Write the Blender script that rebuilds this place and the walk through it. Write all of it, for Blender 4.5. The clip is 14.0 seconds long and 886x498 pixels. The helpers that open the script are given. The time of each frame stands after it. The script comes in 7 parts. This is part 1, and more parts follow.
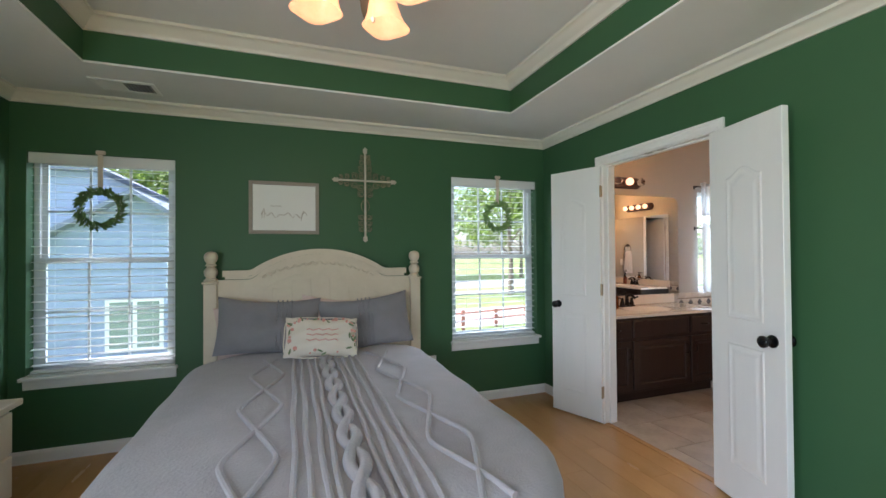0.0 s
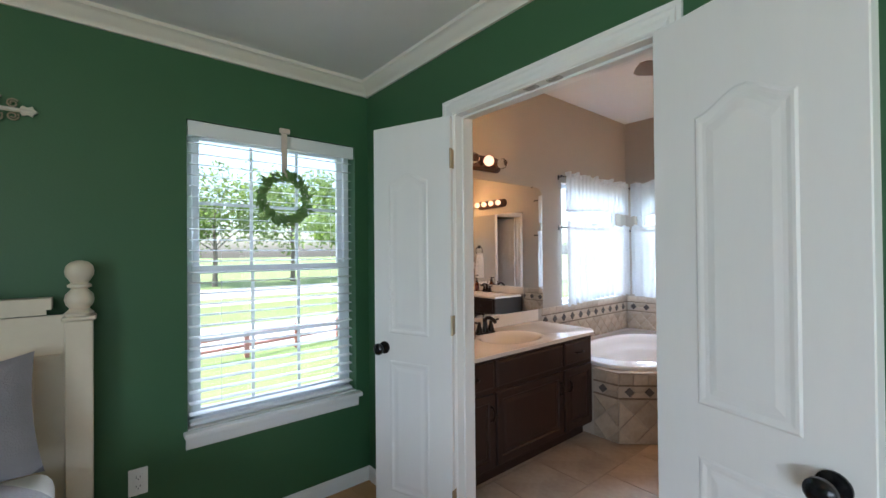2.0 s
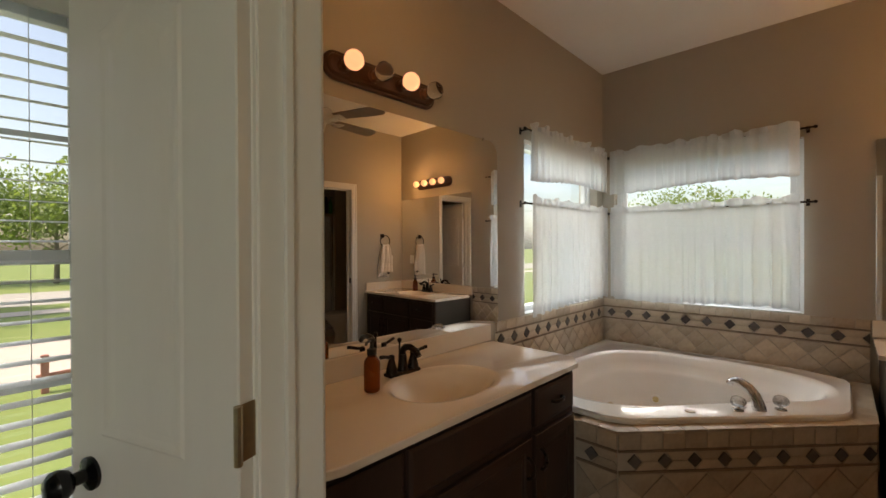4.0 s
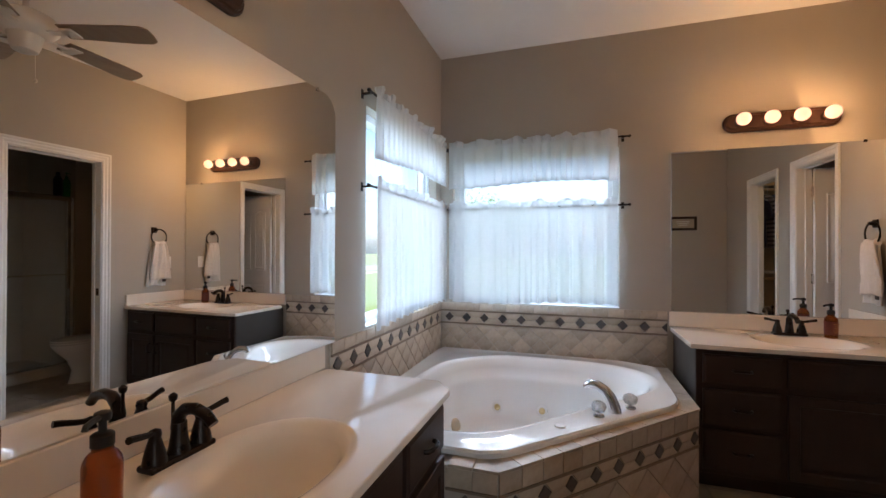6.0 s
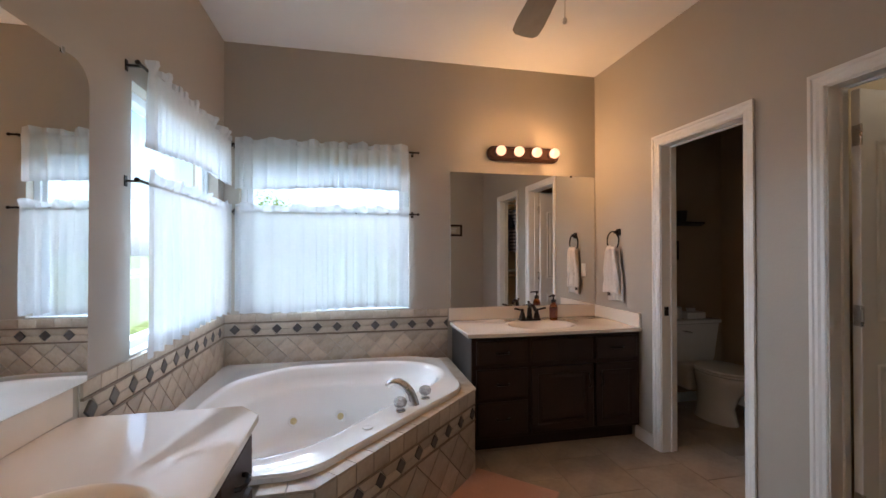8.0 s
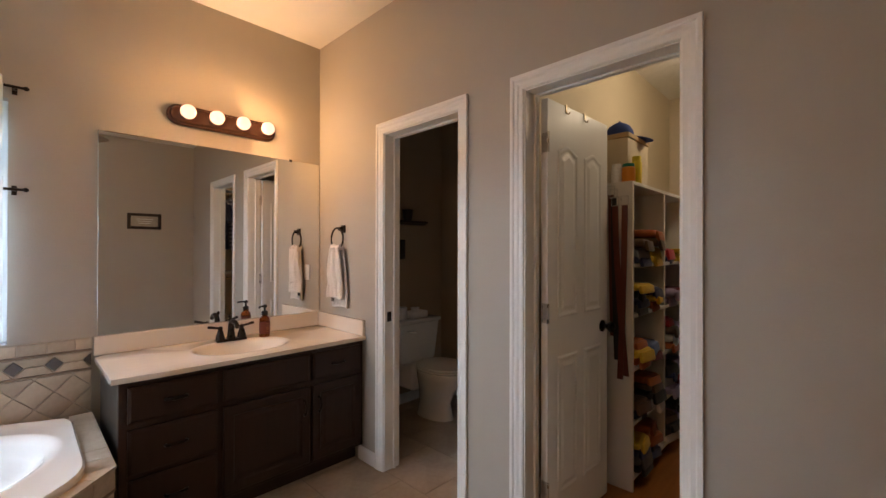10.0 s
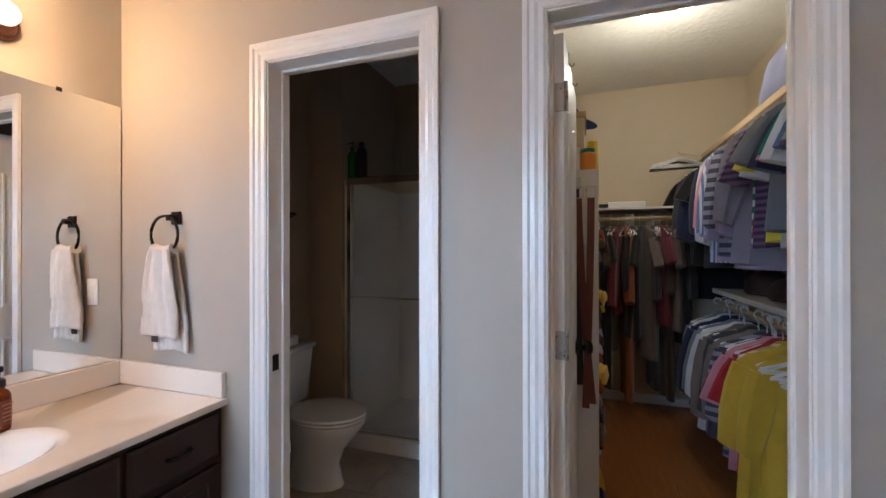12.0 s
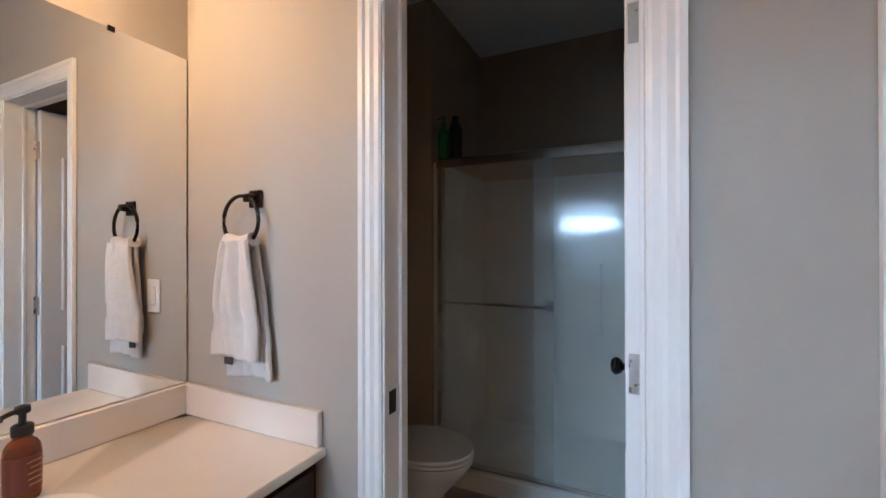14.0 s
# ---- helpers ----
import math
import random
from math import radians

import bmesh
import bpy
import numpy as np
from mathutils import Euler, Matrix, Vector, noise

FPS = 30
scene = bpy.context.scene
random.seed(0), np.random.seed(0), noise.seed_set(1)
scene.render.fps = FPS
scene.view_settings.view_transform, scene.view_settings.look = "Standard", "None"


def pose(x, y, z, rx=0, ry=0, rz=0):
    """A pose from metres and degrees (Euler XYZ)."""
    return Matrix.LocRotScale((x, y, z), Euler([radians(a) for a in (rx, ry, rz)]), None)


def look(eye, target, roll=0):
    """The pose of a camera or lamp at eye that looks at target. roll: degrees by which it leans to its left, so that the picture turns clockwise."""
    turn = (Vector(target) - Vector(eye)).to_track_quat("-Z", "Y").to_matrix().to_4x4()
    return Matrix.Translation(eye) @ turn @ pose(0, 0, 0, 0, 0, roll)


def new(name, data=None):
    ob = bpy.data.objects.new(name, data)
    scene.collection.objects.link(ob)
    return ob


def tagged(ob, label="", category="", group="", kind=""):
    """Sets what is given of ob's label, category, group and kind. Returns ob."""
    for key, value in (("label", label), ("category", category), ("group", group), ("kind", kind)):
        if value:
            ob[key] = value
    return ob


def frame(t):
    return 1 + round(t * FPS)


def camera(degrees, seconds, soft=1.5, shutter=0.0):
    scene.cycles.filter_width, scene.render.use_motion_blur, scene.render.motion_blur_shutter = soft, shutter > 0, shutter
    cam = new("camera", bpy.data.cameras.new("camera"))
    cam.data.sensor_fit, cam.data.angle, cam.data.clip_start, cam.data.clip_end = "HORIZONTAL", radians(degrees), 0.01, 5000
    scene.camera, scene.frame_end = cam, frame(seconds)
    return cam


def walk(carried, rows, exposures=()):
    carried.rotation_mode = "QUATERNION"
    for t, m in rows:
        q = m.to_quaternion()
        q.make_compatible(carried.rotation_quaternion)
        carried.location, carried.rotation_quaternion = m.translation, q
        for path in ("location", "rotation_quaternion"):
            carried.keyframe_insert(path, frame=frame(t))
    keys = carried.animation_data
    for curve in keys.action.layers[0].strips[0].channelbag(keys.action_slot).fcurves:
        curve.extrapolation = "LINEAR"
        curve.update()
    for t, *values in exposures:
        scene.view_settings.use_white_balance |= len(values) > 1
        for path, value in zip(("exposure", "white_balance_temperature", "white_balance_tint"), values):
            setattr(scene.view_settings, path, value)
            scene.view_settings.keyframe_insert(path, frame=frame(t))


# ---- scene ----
cam = camera(93.8, 14.0)
PATH = [
    (0, (-0.074, 0.145, 1.338), (0.604, 2.027, 1.362), -0.4),
    (0.5, (0.196, 0.372, 1.344), (1.134, 2.139, 1.365), -0.4),
    (1, (0.406, 0.689, 1.343), (1.525, 2.346, 1.36), -0.5),
    (1.5, (0.631, 1.042, 1.388), (1.855, 2.623, 1.404), -0.5),
    (2, (0.939, 1.329, 1.386), (2.213, 2.871, 1.403), -0.5),
    (2.2, (1.058, 1.427, 1.377), (2.34, 2.962, 1.401), -0.6),
    (4.3, (2.066, 2.192, 1.312), (3.562, 3.519, 1.315), 0.1),
    (4.5, (2.138, 2.239, 1.271), (3.679, 3.513, 1.298), 0.2),
    (5, (2.227, 2.381, 1.285), (3.896, 3.482, 1.3), 0.1),
    (5.5, (2.285, 2.497, 1.274), (4.084, 3.372, 1.288), 0.1),
    (6, (2.354, 2.573, 1.284), (4.258, 3.187, 1.295), 0.2),
    (6.5, (2.391, 2.613, 1.28), (4.362, 2.949, 1.3), 0.2),
    (7, (2.369, 2.657, 1.304), (4.368, 2.737, 1.32), 0.0),
    (7.5, (2.346, 2.694, 1.31), (4.338, 2.52, 1.329), 0.1),
    (8, (2.317, 2.696, 1.318), (4.273, 2.282, 1.336), 0.0),
    (8.5, (2.294, 2.676, 1.325), (4.18, 2.012, 1.342), -0.0),
    (9, (2.361, 2.567, 1.327), (4.131, 1.635, 1.343), -0.1),
    (9.2, (2.423, 2.492, 1.334), (4.131, 1.452, 1.343), -0.0),
    (11.3, (3.244, 1.988, 1.328), (4.091, 0.176, 1.337), -0.1),
    (11.5, (3.337, 1.95, 1.337), (4.118, 0.109, 1.339), -0.0),
    (12, (3.604, 1.93, 1.347), (4.262, 0.041, 1.351), -0.1),
    (12.5, (3.868, 1.882, 1.359), (4.484, -0.021, 1.367), -0.1),
    (13, (4.039, 1.713, 1.35), (4.684, -0.18, 1.355), -0.1),
    (13.5, (4.108, 1.615, 1.337), (4.835, -0.249, 1.339), -0.0),
    (14, (4.12, 1.597, 1.321), (4.974, -0.211, 1.328), -0.1),
]
EXPOSURES = [(0.0, 2.12, 6050, 13), (0.5, 2.32, 6250, 13), (1.0, 2.48, 6250, 13), (1.5, 2.36, 6050, 13), (2.2, 1.92, 5750, 11), (4.3, 0.95, 8300, 11), (5.0, 1.3, 7600, 10), (6.0, 1.58, 5850, 10), (7.5, 1.63, 5650, 10), (8.2, 1.69, 6000, 10), (9.2, 1.74, 6700, 11), (11.3, 2.57, 4850, 6), (12.5, 2.42, 4850, 4), (14.0, 2.34, 4850, 3)]
walk(cam, [(t, look(eye, target, roll)) for t, eye, target, roll in PATH], EXPOSURES)


# ---- world, sun and large lights ----
SUN_ELEV, SUN_AZ = 58.0, 285.0   # degrees; azimuth clockwise from +y: the sun stands to the side, the near gable is in shade
world = bpy.data.worlds.new("sky")
scene.world = world
world.use_nodes = True
wn = world.node_tree.nodes
wl = world.node_tree.links
sky = wn.new("ShaderNodeTexSky")
sky.sky_type = 'NISHITA'
sky.sun_disc = False
sky.sun_elevation = radians(SUN_ELEV)
sky.sun_rotation = radians(SUN_AZ)
sky.dust_density = 3.0
wn["Background"].inputs[1].default_value = 0.15
wl.new(sky.outputs[0], wn["Background"].inputs[0])
sun = new("sun", bpy.data.lights.new("sun", 'SUN'))
sun.data.energy, sun.data.angle, sun.data.color = 3.0, radians(0.5), (1.0, 0.95, 0.88)
_az, _el = radians(SUN_AZ), radians(SUN_ELEV)
sun.matrix_world = look((0, 0, 30), (-30 * math.sin(_az) * math.cos(_el), -30 * math.cos(_az) * math.cos(_el), 30 - 30 * math.sin(_el)))


def sky_fill_lamp(name, eye, target, w, h, watts, color=(0.82, 0.9, 1.0)):
    """An added area lamp that stands in for skylight through one window opening."""
    ob = new(name, bpy.data.lights.new(name, 'AREA'))
    ob.data.shape, ob.data.size, ob.data.size_y = 'RECTANGLE', w, h
    ob.data.energy, ob.data.color = watts, color
    ob.matrix_world = look(eye, target)
    return ob


# Added lamps in unseen, assumed window openings that brighten the bedroom.
sky_fill_lamp("sky_fill_bed_rear", (-0.2, -2.16, 1.35), (-0.2, 0, 1.25), 2.4, 1.4, 3, (0.86, 0.94, 1.0))
sky_fill_lamp("sky_fill_bed_west", (-1.88, -0.75, 1.35), (0, -0.75, 1.30), 2.0, 1.4, 20, (0.86, 0.94, 1.0))
# Added lamps outdoors, out of sight, boosting skylight through the tub windows.
sky_fill_lamp("sky_fill_tub_north", (5.60, 7.2, 2.75), (4.80, 3.6, 1.45), 2.2, 2.0, 135, (0.80, 0.90, 1.0))
sky_fill_lamp("sky_fill_tub_east", (9.3, 4.1, 4.35), (5.475, 2.90, 1.50), 2.4, 1.8, 200, (0.80, 0.90, 1.0))


CLOSET_WATTS = 3.0


def bulb_light(name, place, watts, r=0.035, color=(1.0, 0.50, 0.19)):
    ob = new(name, bpy.data.lights.new(name, 'POINT'))
    ob.data.energy, ob.data.color, ob.data.shadow_soft_size = watts, color, r
    ob.location = place
    return ob

# ---- materials ----
def mat(name, col, rough=0.5, metal=0.0, col2=None, scale=8.0, amount=0.5, bump=0.0, bscale=60.0, detail=4.0,
        stretch=(1, 1, 1), spec=0.5, trans=0.0, ior=1.45, coat=0.0, sheen=0.0, random=0.0, alpha=1.0, emit=None, estr=0.0):
    """A surface with two-scale colour variation and fine relief."""
    m = bpy.data.materials.new(name)
    m.use_nodes = True
    nt = m.node_tree
    n, l = nt.nodes, nt.links
    b = n["Principled BSDF"]
    b.inputs["Base Color"].default_value = (*col, 1)
    b.inputs["Roughness"].default_value = rough
    b.inputs["Metallic"].default_value = metal
    b.inputs["Specular IOR Level"].default_value = spec
    b.inputs["Transmission Weight"].default_value = trans
    b.inputs["IOR"].default_value = ior
    b.inputs["Coat Weight"].default_value = coat
    b.inputs["Sheen Weight"].default_value = sheen
    b.inputs["Alpha"].default_value = alpha
    if emit:
        b.inputs["Emission Color"].default_value = (*emit, 1)
        b.inputs["Emission Strength"].default_value = estr
    tc = n.new("ShaderNodeTexCoord")
    mp = n.new("ShaderNodeMapping")
    mp.inputs["Scale"].default_value = stretch
    l.new(tc.outputs["Object"], mp.inputs["Vector"])
    if col2 or random:
        no = n.new("ShaderNodeTexNoise")
        no.inputs["Scale"].default_value, no.inputs["Detail"].default_value = scale, detail
        no2 = n.new("ShaderNodeTexNoise")
        no2.inputs["Scale"].default_value, no2.inputs["Detail"].default_value = scale * 7.3, 3.0
        l.new(mp.outputs[0], no.inputs["Vector"])
        l.new(mp.outputs[0], no2.inputs["Vector"])
        ad = n.new("ShaderNodeMath")
        ad.operation = 'MULTIPLY_ADD'
        ad.inputs[1].default_value = 0.35
        l.new(no2.outputs[0], ad.inputs[0])
        l.new(no.outputs[0], ad.inputs[2])
        ra = n.new("ShaderNodeMapRange")
        ra.inputs[1].default_value, ra.inputs[2].default_value = 0.5, 0.85
        ra.inputs[4].default_value = amount
        l.new(ad.outputs[0], ra.inputs[0])
        mx = n.new("ShaderNodeMixRGB")
        mx.inputs[1].default_value, mx.inputs[2].default_value = (*col, 1), (*(col2 or col), 1)
        l.new(ra.outputs[0], mx.inputs[0])
        out = mx.outputs[0]
        if random:
            oi = n.new("ShaderNodeObjectInfo")
            mr = n.new("ShaderNodeMapRange")
            mr.inputs[3].default_value, mr.inputs[4].default_value = 1 - random, 1 + random
            l.new(oi.outputs["Random"], mr.inputs[0])
            hs = n.new("ShaderNodeHueSaturation")
            l.new(mr.outputs[0], hs.inputs["Value"])
            l.new(out, hs.inputs["Color"])
            out = hs.outputs[0]
        l.new(out, b.inputs["Base Color"])
        rr = n.new("ShaderNodeMapRange")
        rr.inputs[1].default_value, rr.inputs[2].default_value = 0.3, 0.75
        rr.inputs[3].default_value, rr.inputs[4].default_value = max(rough - 0.05, 0.02), min(rough + 0.07, 1)
        l.new(no.outputs[0], rr.inputs[0])
        l.new(rr.outputs[0], b.inputs["Roughness"])
    if bump:
        nb = n.new("ShaderNodeTexNoise")
        nb.inputs["Scale"].default_value, nb.inputs["Detail"].default_value = bscale, 5.0
        l.new(mp.outputs[0], nb.inputs["Vector"])
        bp = n.new("ShaderNodeBump")
        bp.inputs["Strength"].default_value, bp.inputs["Distance"].default_value = bump, 0.004
        l.new(nb.outputs[0], bp.inputs["Height"])
        l.new(bp.outputs[0], b.inputs["Normal"])
    return m


GREEN = mat("green_wall_paint", (0.042, 0.114, 0.049), 0.5, col2=(0.047, 0.126, 0.056), scale=1.5, bump=0.12, bscale=90)
TAUPE = mat("taupe_wall_paint", (0.42, 0.385, 0.33), 0.6, col2=(0.45, 0.41, 0.35), scale=1.5, bump=0.15, bscale=90)
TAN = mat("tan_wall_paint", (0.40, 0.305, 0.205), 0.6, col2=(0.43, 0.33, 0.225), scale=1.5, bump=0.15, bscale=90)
CREAM_WALL = mat("cream_closet_paint", (0.60, 0.51, 0.36), 0.65, col2=(0.56, 0.47, 0.33), scale=2, bump=0.15, bscale=90)
CEIL = mat("white_ceiling_paint", (0.78, 0.775, 0.76), 0.8, col2=(0.74, 0.735, 0.72), scale=2.5, bump=0.3, bscale=120)
CEIL_TEX = mat("textured_closet_ceiling", (0.76, 0.72, 0.64), 0.85, col2=(0.68, 0.64, 0.56), scale=25, bump=1.0, bscale=28)
TRIM = mat("white_semi_gloss_trim", (0.82, 0.815, 0.79), 0.32, col2=(0.78, 0.775, 0.75), scale=3, bump=0.04, bscale=50)
DOORW = mat("white_door_paint", (0.83, 0.83, 0.815), 0.35, col2=(0.80, 0.80, 0.785), scale=3, bump=0.06, bscale=30, stretch=(6, 6, 1))
CROWN = mat("cream_crown_paint", (0.74, 0.70, 0.62), 0.4, col2=(0.70, 0.66, 0.58), scale=4, bump=0.05)
WOOD_FLOOR = mat("honey_laminate", (0.52, 0.29, 0.12), 0.22, col2=(0.45, 0.235, 0.09), scale=2.2, amount=0.6, bump=0.03, bscale=25, stretch=(6, 1, 1), random=0.06)
CLOSET_FLOOR = mat("red_brown_laminate", (0.32, 0.125, 0.03), 0.32, col2=(0.24, 0.085, 0.02), scale=3.5, amount=0.8, bump=0.05, bscale=25, stretch=(9, 1, 1), random=0.12)
FLOOR_TILE = mat("beige_floor_tile", (0.47, 0.385, 0.30), 0.36, col2=(0.34, 0.27, 0.205), scale=4.5, amount=0.9, bump=0.12, bscale=30, random=0.1)
GROUT = mat("floor_grout", (0.36, 0.32, 0.27), 0.85, col2=(0.30, 0.265, 0.22), scale=20, bump=0.3)
TRAVERTINE = mat("travertine_tile", (0.56, 0.485, 0.39), 0.42, col2=(0.43, 0.35, 0.26), scale=9, amount=0.85, bump=0.2, bscale=45, random=0.16)
TRAV_GROUT = mat("pale_tile_grout", (0.55, 0.50, 0.43), 0.85, col2=(0.48, 0.43, 0.36), scale=25, bump=0.3)
DIAMOND = mat("slate_diamond_tile", (0.085, 0.082, 0.085), 0.45, col2=(0.15, 0.12, 0.10), scale=30, bump=0.3, bscale=120, random=0.3)
LINER = mat("brown_pencil_tile", (0.26, 0.20, 0.145), 0.45, col2=(0.19, 0.14, 0.10), scale=20, bump=0.2)
ESPRESSO = mat("espresso_cabinet", (0.028, 0.015, 0.0115), 0.48, spec=0.35, col2=(0.045, 0.025, 0.018), scale=6, amount=0.7, bump=0.06, bscale=40, stretch=(1, 1, 0.15))
CAB_SIDE = mat("grey_brown_cabinet_side", (0.05, 0.043, 0.038), 0.45, col2=(0.065, 0.055, 0.048), scale=4)
MARBLE = mat("cultured_marble", (0.80, 0.735, 0.655), 0.14, col2=(0.77, 0.69, 0.60), scale=3, coat=0.4)
ACRYLIC = mat("white_tub_acrylic", (0.85, 0.85, 0.84), 0.12, col2=(0.82, 0.82, 0.81), scale=2, coat=0.5)
PORCELAIN = mat("white_porcelain", (0.82, 0.80, 0.76), 0.1, coat=0.4)
MIRROR = mat("silvered_mirror", (0.88, 0.89, 0.88), 0.004, metal=1.0)
CHROME = mat("chrome", (0.75, 0.75, 0.76), 0.08, metal=1.0)
NICKEL = mat("brushed_nickel", (0.55, 0.53, 0.5), 0.3, metal=1.0, col2=(0.45, 0.43, 0.4), scale=30)
BRASS = mat("worn_brass_hinge", (0.42, 0.33, 0.2), 0.38, metal=1.0, col2=(0.3, 0.26, 0.2), scale=60)
BRONZE = mat("oil_rubbed_bronze", (0.02, 0.015, 0.013), 0.3, metal=0.7, col2=(0.04, 0.025, 0.018), scale=40)
BLACKM = mat("black_knob", (0.008, 0.008, 0.009), 0.22, metal=0.3)
LAMP_WOOD = mat("dark_lamp_bar", (0.045, 0.02, 0.012), 0.35, metal=0.3, col2=(0.07, 0.03, 0.016), scale=15)
GLASS = mat("clear_glass", (1, 1, 1), 0.0, trans=1.0, ior=1.45)
CRYSTAL = mat("acrylic_crystal", (0.80, 0.82, 0.85), 0.04, trans=0.72, ior=1.49)
SHOWER_GLASS = mat("obscure_shower_glass", (0.90, 0.90, 0.86), 0.05, trans=0.80, ior=1.45, col2=(0.84, 0.85, 0.81), scale=3)
LIT_BULB = mat("lit_bulb_glass", (1.0, 0.8, 0.5), 0.2, emit=(1.0, 0.50, 0.28), estr=0.52)
LIT_CORE = mat("lit_filament", (1.0, 0.85, 0.6), 0.2, emit=(1.0, 0.74, 0.40), estr=1.5)
SHADE_GLASS = mat("amber_tulip_glass", (0.90, 0.60, 0.42), 0.35, trans=0.6, emit=(1.0, 0.50, 0.27), estr=0.13, col2=(0.8, 0.42, 0.2), scale=18, bump=0.5, bscale=40)
CREAM_WOOD = mat("cream_painted_wood", (0.66, 0.58, 0.45), 0.42, col2=(0.58, 0.50, 0.38), scale=5, amount=0.6, bump=0.06, bscale=40)
QUILT = mat("grey_knit_coverlet", (0.38, 0.36, 0.385), 0.95, col2=(0.33, 0.315, 0.335), scale=14, bump=1.0, bscale=95, sheen=0.25)
SHAM = mat("grey_pillow_sham", (0.235, 0.225, 0.24), 0.95, col2=(0.20, 0.19, 0.205), scale=10, bump=0.7, bscale=220, sheen=0.25)
SHEETC = mat("pale_pink_sheet", (0.70, 0.55, 0.50), 0.9, col2=(0.64, 0.49, 0.44), scale=8, bump=0.2)
VINYL = mat("white_vinyl_frame", (0.72, 0.75, 0.78), 0.4, col2=(0.68, 0.71, 0.74), scale=5)
SLAT = mat("white_blind_slat", (0.80, 0.81, 0.82), 0.45, col2=(0.76, 0.77, 0.78), scale=5)
TOWEL = mat("white_terry_towel", (0.74, 0.69, 0.64), 0.98, col2=(0.66, 0.61, 0.56), scale=40, bump=1.0, bscale=300, sheen=0.3)
BLACK = mat("matt_black", (0.01, 0.01, 0.011), 0.5)
PAPER = mat("white_paper", (0.82, 0.81, 0.78), 0.8, col2=(0.79, 0.78, 0.75), scale=5)
GREY_WOOD = mat("weathered_frame_wood", (0.36, 0.31, 0.26), 0.6, col2=(0.25, 0.21, 0.17), scale=12, bump=0.3, stretch=(1, 1, 8))
PLATE = mat("white_plastic_plate", (0.8, 0.79, 0.76), 0.35)
WHITE_IRON = mat("whitewashed_iron", (0.62, 0.57, 0.48), 0.6, col2=(0.45, 0.4, 0.32), scale=40, bump=0.3)


def sheer_mat():
    """Sheer curtain cloth: lets daylight through."""
    m = bpy.data.materials.new("sheer_white_curtain")
    m.use_nodes = True
    n, l = m.node_tree.nodes, m.node_tree.links
    n.remove(n["Principled BSDF"])
    d, t, tr = n.new("ShaderNodeBsdfDiffuse"), n.new("ShaderNodeBsdfTranslucent"), n.new("ShaderNodeBsdfTransparent")
    no = n.new("ShaderNodeTexNoise")
    no.inputs["Scale"].default_value = 30
    cr = n.new("ShaderNodeMixRGB")
    cr.inputs[1].default_value, cr.inputs[2].default_value = (0.72, 0.77, 0.81, 1), (0.80, 0.84, 0.87, 1)
    l.new(no.outputs[0], cr.inputs[0])
    for s in (d, t):
        l.new(cr.outputs[0], s.inputs[0])
    a, b = n.new("ShaderNodeMixShader"), n.new("ShaderNodeMixShader")
    a.inputs[0].default_value, b.inputs[0].default_value = 0.17, 0.13
    l.new(d.outputs[0], a.inputs[1])
    l.new(t.outputs[0], a.inputs[2])
    l.new(a.outputs[0], b.inputs[1])
    l.new(tr.outputs[0], b.inputs[2])
    l.new(b.outputs[0], n["Material Output"].inputs[0])
    return m


SHEER = sheer_mat()

# ---- mesh helpers ----
def box(x0, y0, z0, x1, y1, z1, bev=0.0, seg=1):
    bm = bmesh.new()
    bmesh.ops.create_cube(bm, size=1)
    bmesh.ops.scale(bm, vec=(abs(x1 - x0), abs(y1 - y0), abs(z1 - z0)), verts=bm.verts)
    bmesh.ops.translate(bm, vec=((x0 + x1) / 2, (y0 + y1) / 2, (z0 + z1) / 2), verts=bm.verts)
    if bev:
        bmesh.ops.bevel(bm, geom=bm.edges[:], offset=bev, segments=seg, profile=0.5, affect='EDGES', clamp_overlap=True)
    return bm


def join(*bms):
    out = bmesh.new()
    for b in bms:
        me = bpy.data.meshes.new("tmp")
        b.to_mesh(me)
        out.from_mesh(me)
        bpy.data.meshes.remove(me)
        b.free()
    return out


def moved(bm, m):
    bmesh.ops.transform(bm, matrix=m, verts=bm.verts)
    return bm


def lathe(profile, seg=20, cap=True):
    """Turned about z from (radius, z) pairs."""
    bm = bmesh.new()
    rings = [[bm.verts.new((r * math.cos(2 * math.pi * k / seg), r * math.sin(2 * math.pi * k / seg), z)) for k in range(seg)] for r, z in profile]
    for a, b in zip(rings, rings[1:]):
        for k in range(seg):
            bm.faces.new((a[k], a[(k + 1) % seg], b[(k + 1) % seg], b[k]))
    if cap:
        bm.faces.new(rings[0][::-1])
        bm.faces.new(rings[-1])
    return bm


def tube(pts, r, seg=8, r1=None):
    """A rod along points."""
    bm = bmesh.new()
    pts = [Vector(p) for p in pts]
    rings = []
    up = Vector((0, 0, 1))
    for i, p in enumerate(pts):
        d = (pts[min(i + 1, len(pts) - 1)] - pts[max(i - 1, 0)]).normalized()
        a = d.cross(up)
        if a.length < 0.05:
            a = d.cross(Vector((0, 1, 0)))
        a.normalize()
        b = d.cross(a)
        rr = r if r1 is None else r + (r1 - r) * i / (len(pts) - 1)
        rings.append([bm.verts.new(p + rr * (math.cos(2 * math.pi * k / seg) * a + math.sin(2 * math.pi * k / seg) * b)) for k in range(seg)])
    for a, b in zip(rings, rings[1:]):
        for k in range(seg):
            bm.faces.new((a[k], a[(k + 1) % seg], b[(k + 1) % seg], b[k]))
    bm.faces.new(rings[0][::-1])
    bm.faces.new(rings[-1])
    bmesh.ops.recalc_face_normals(bm, faces=bm.faces[:])
    return bm


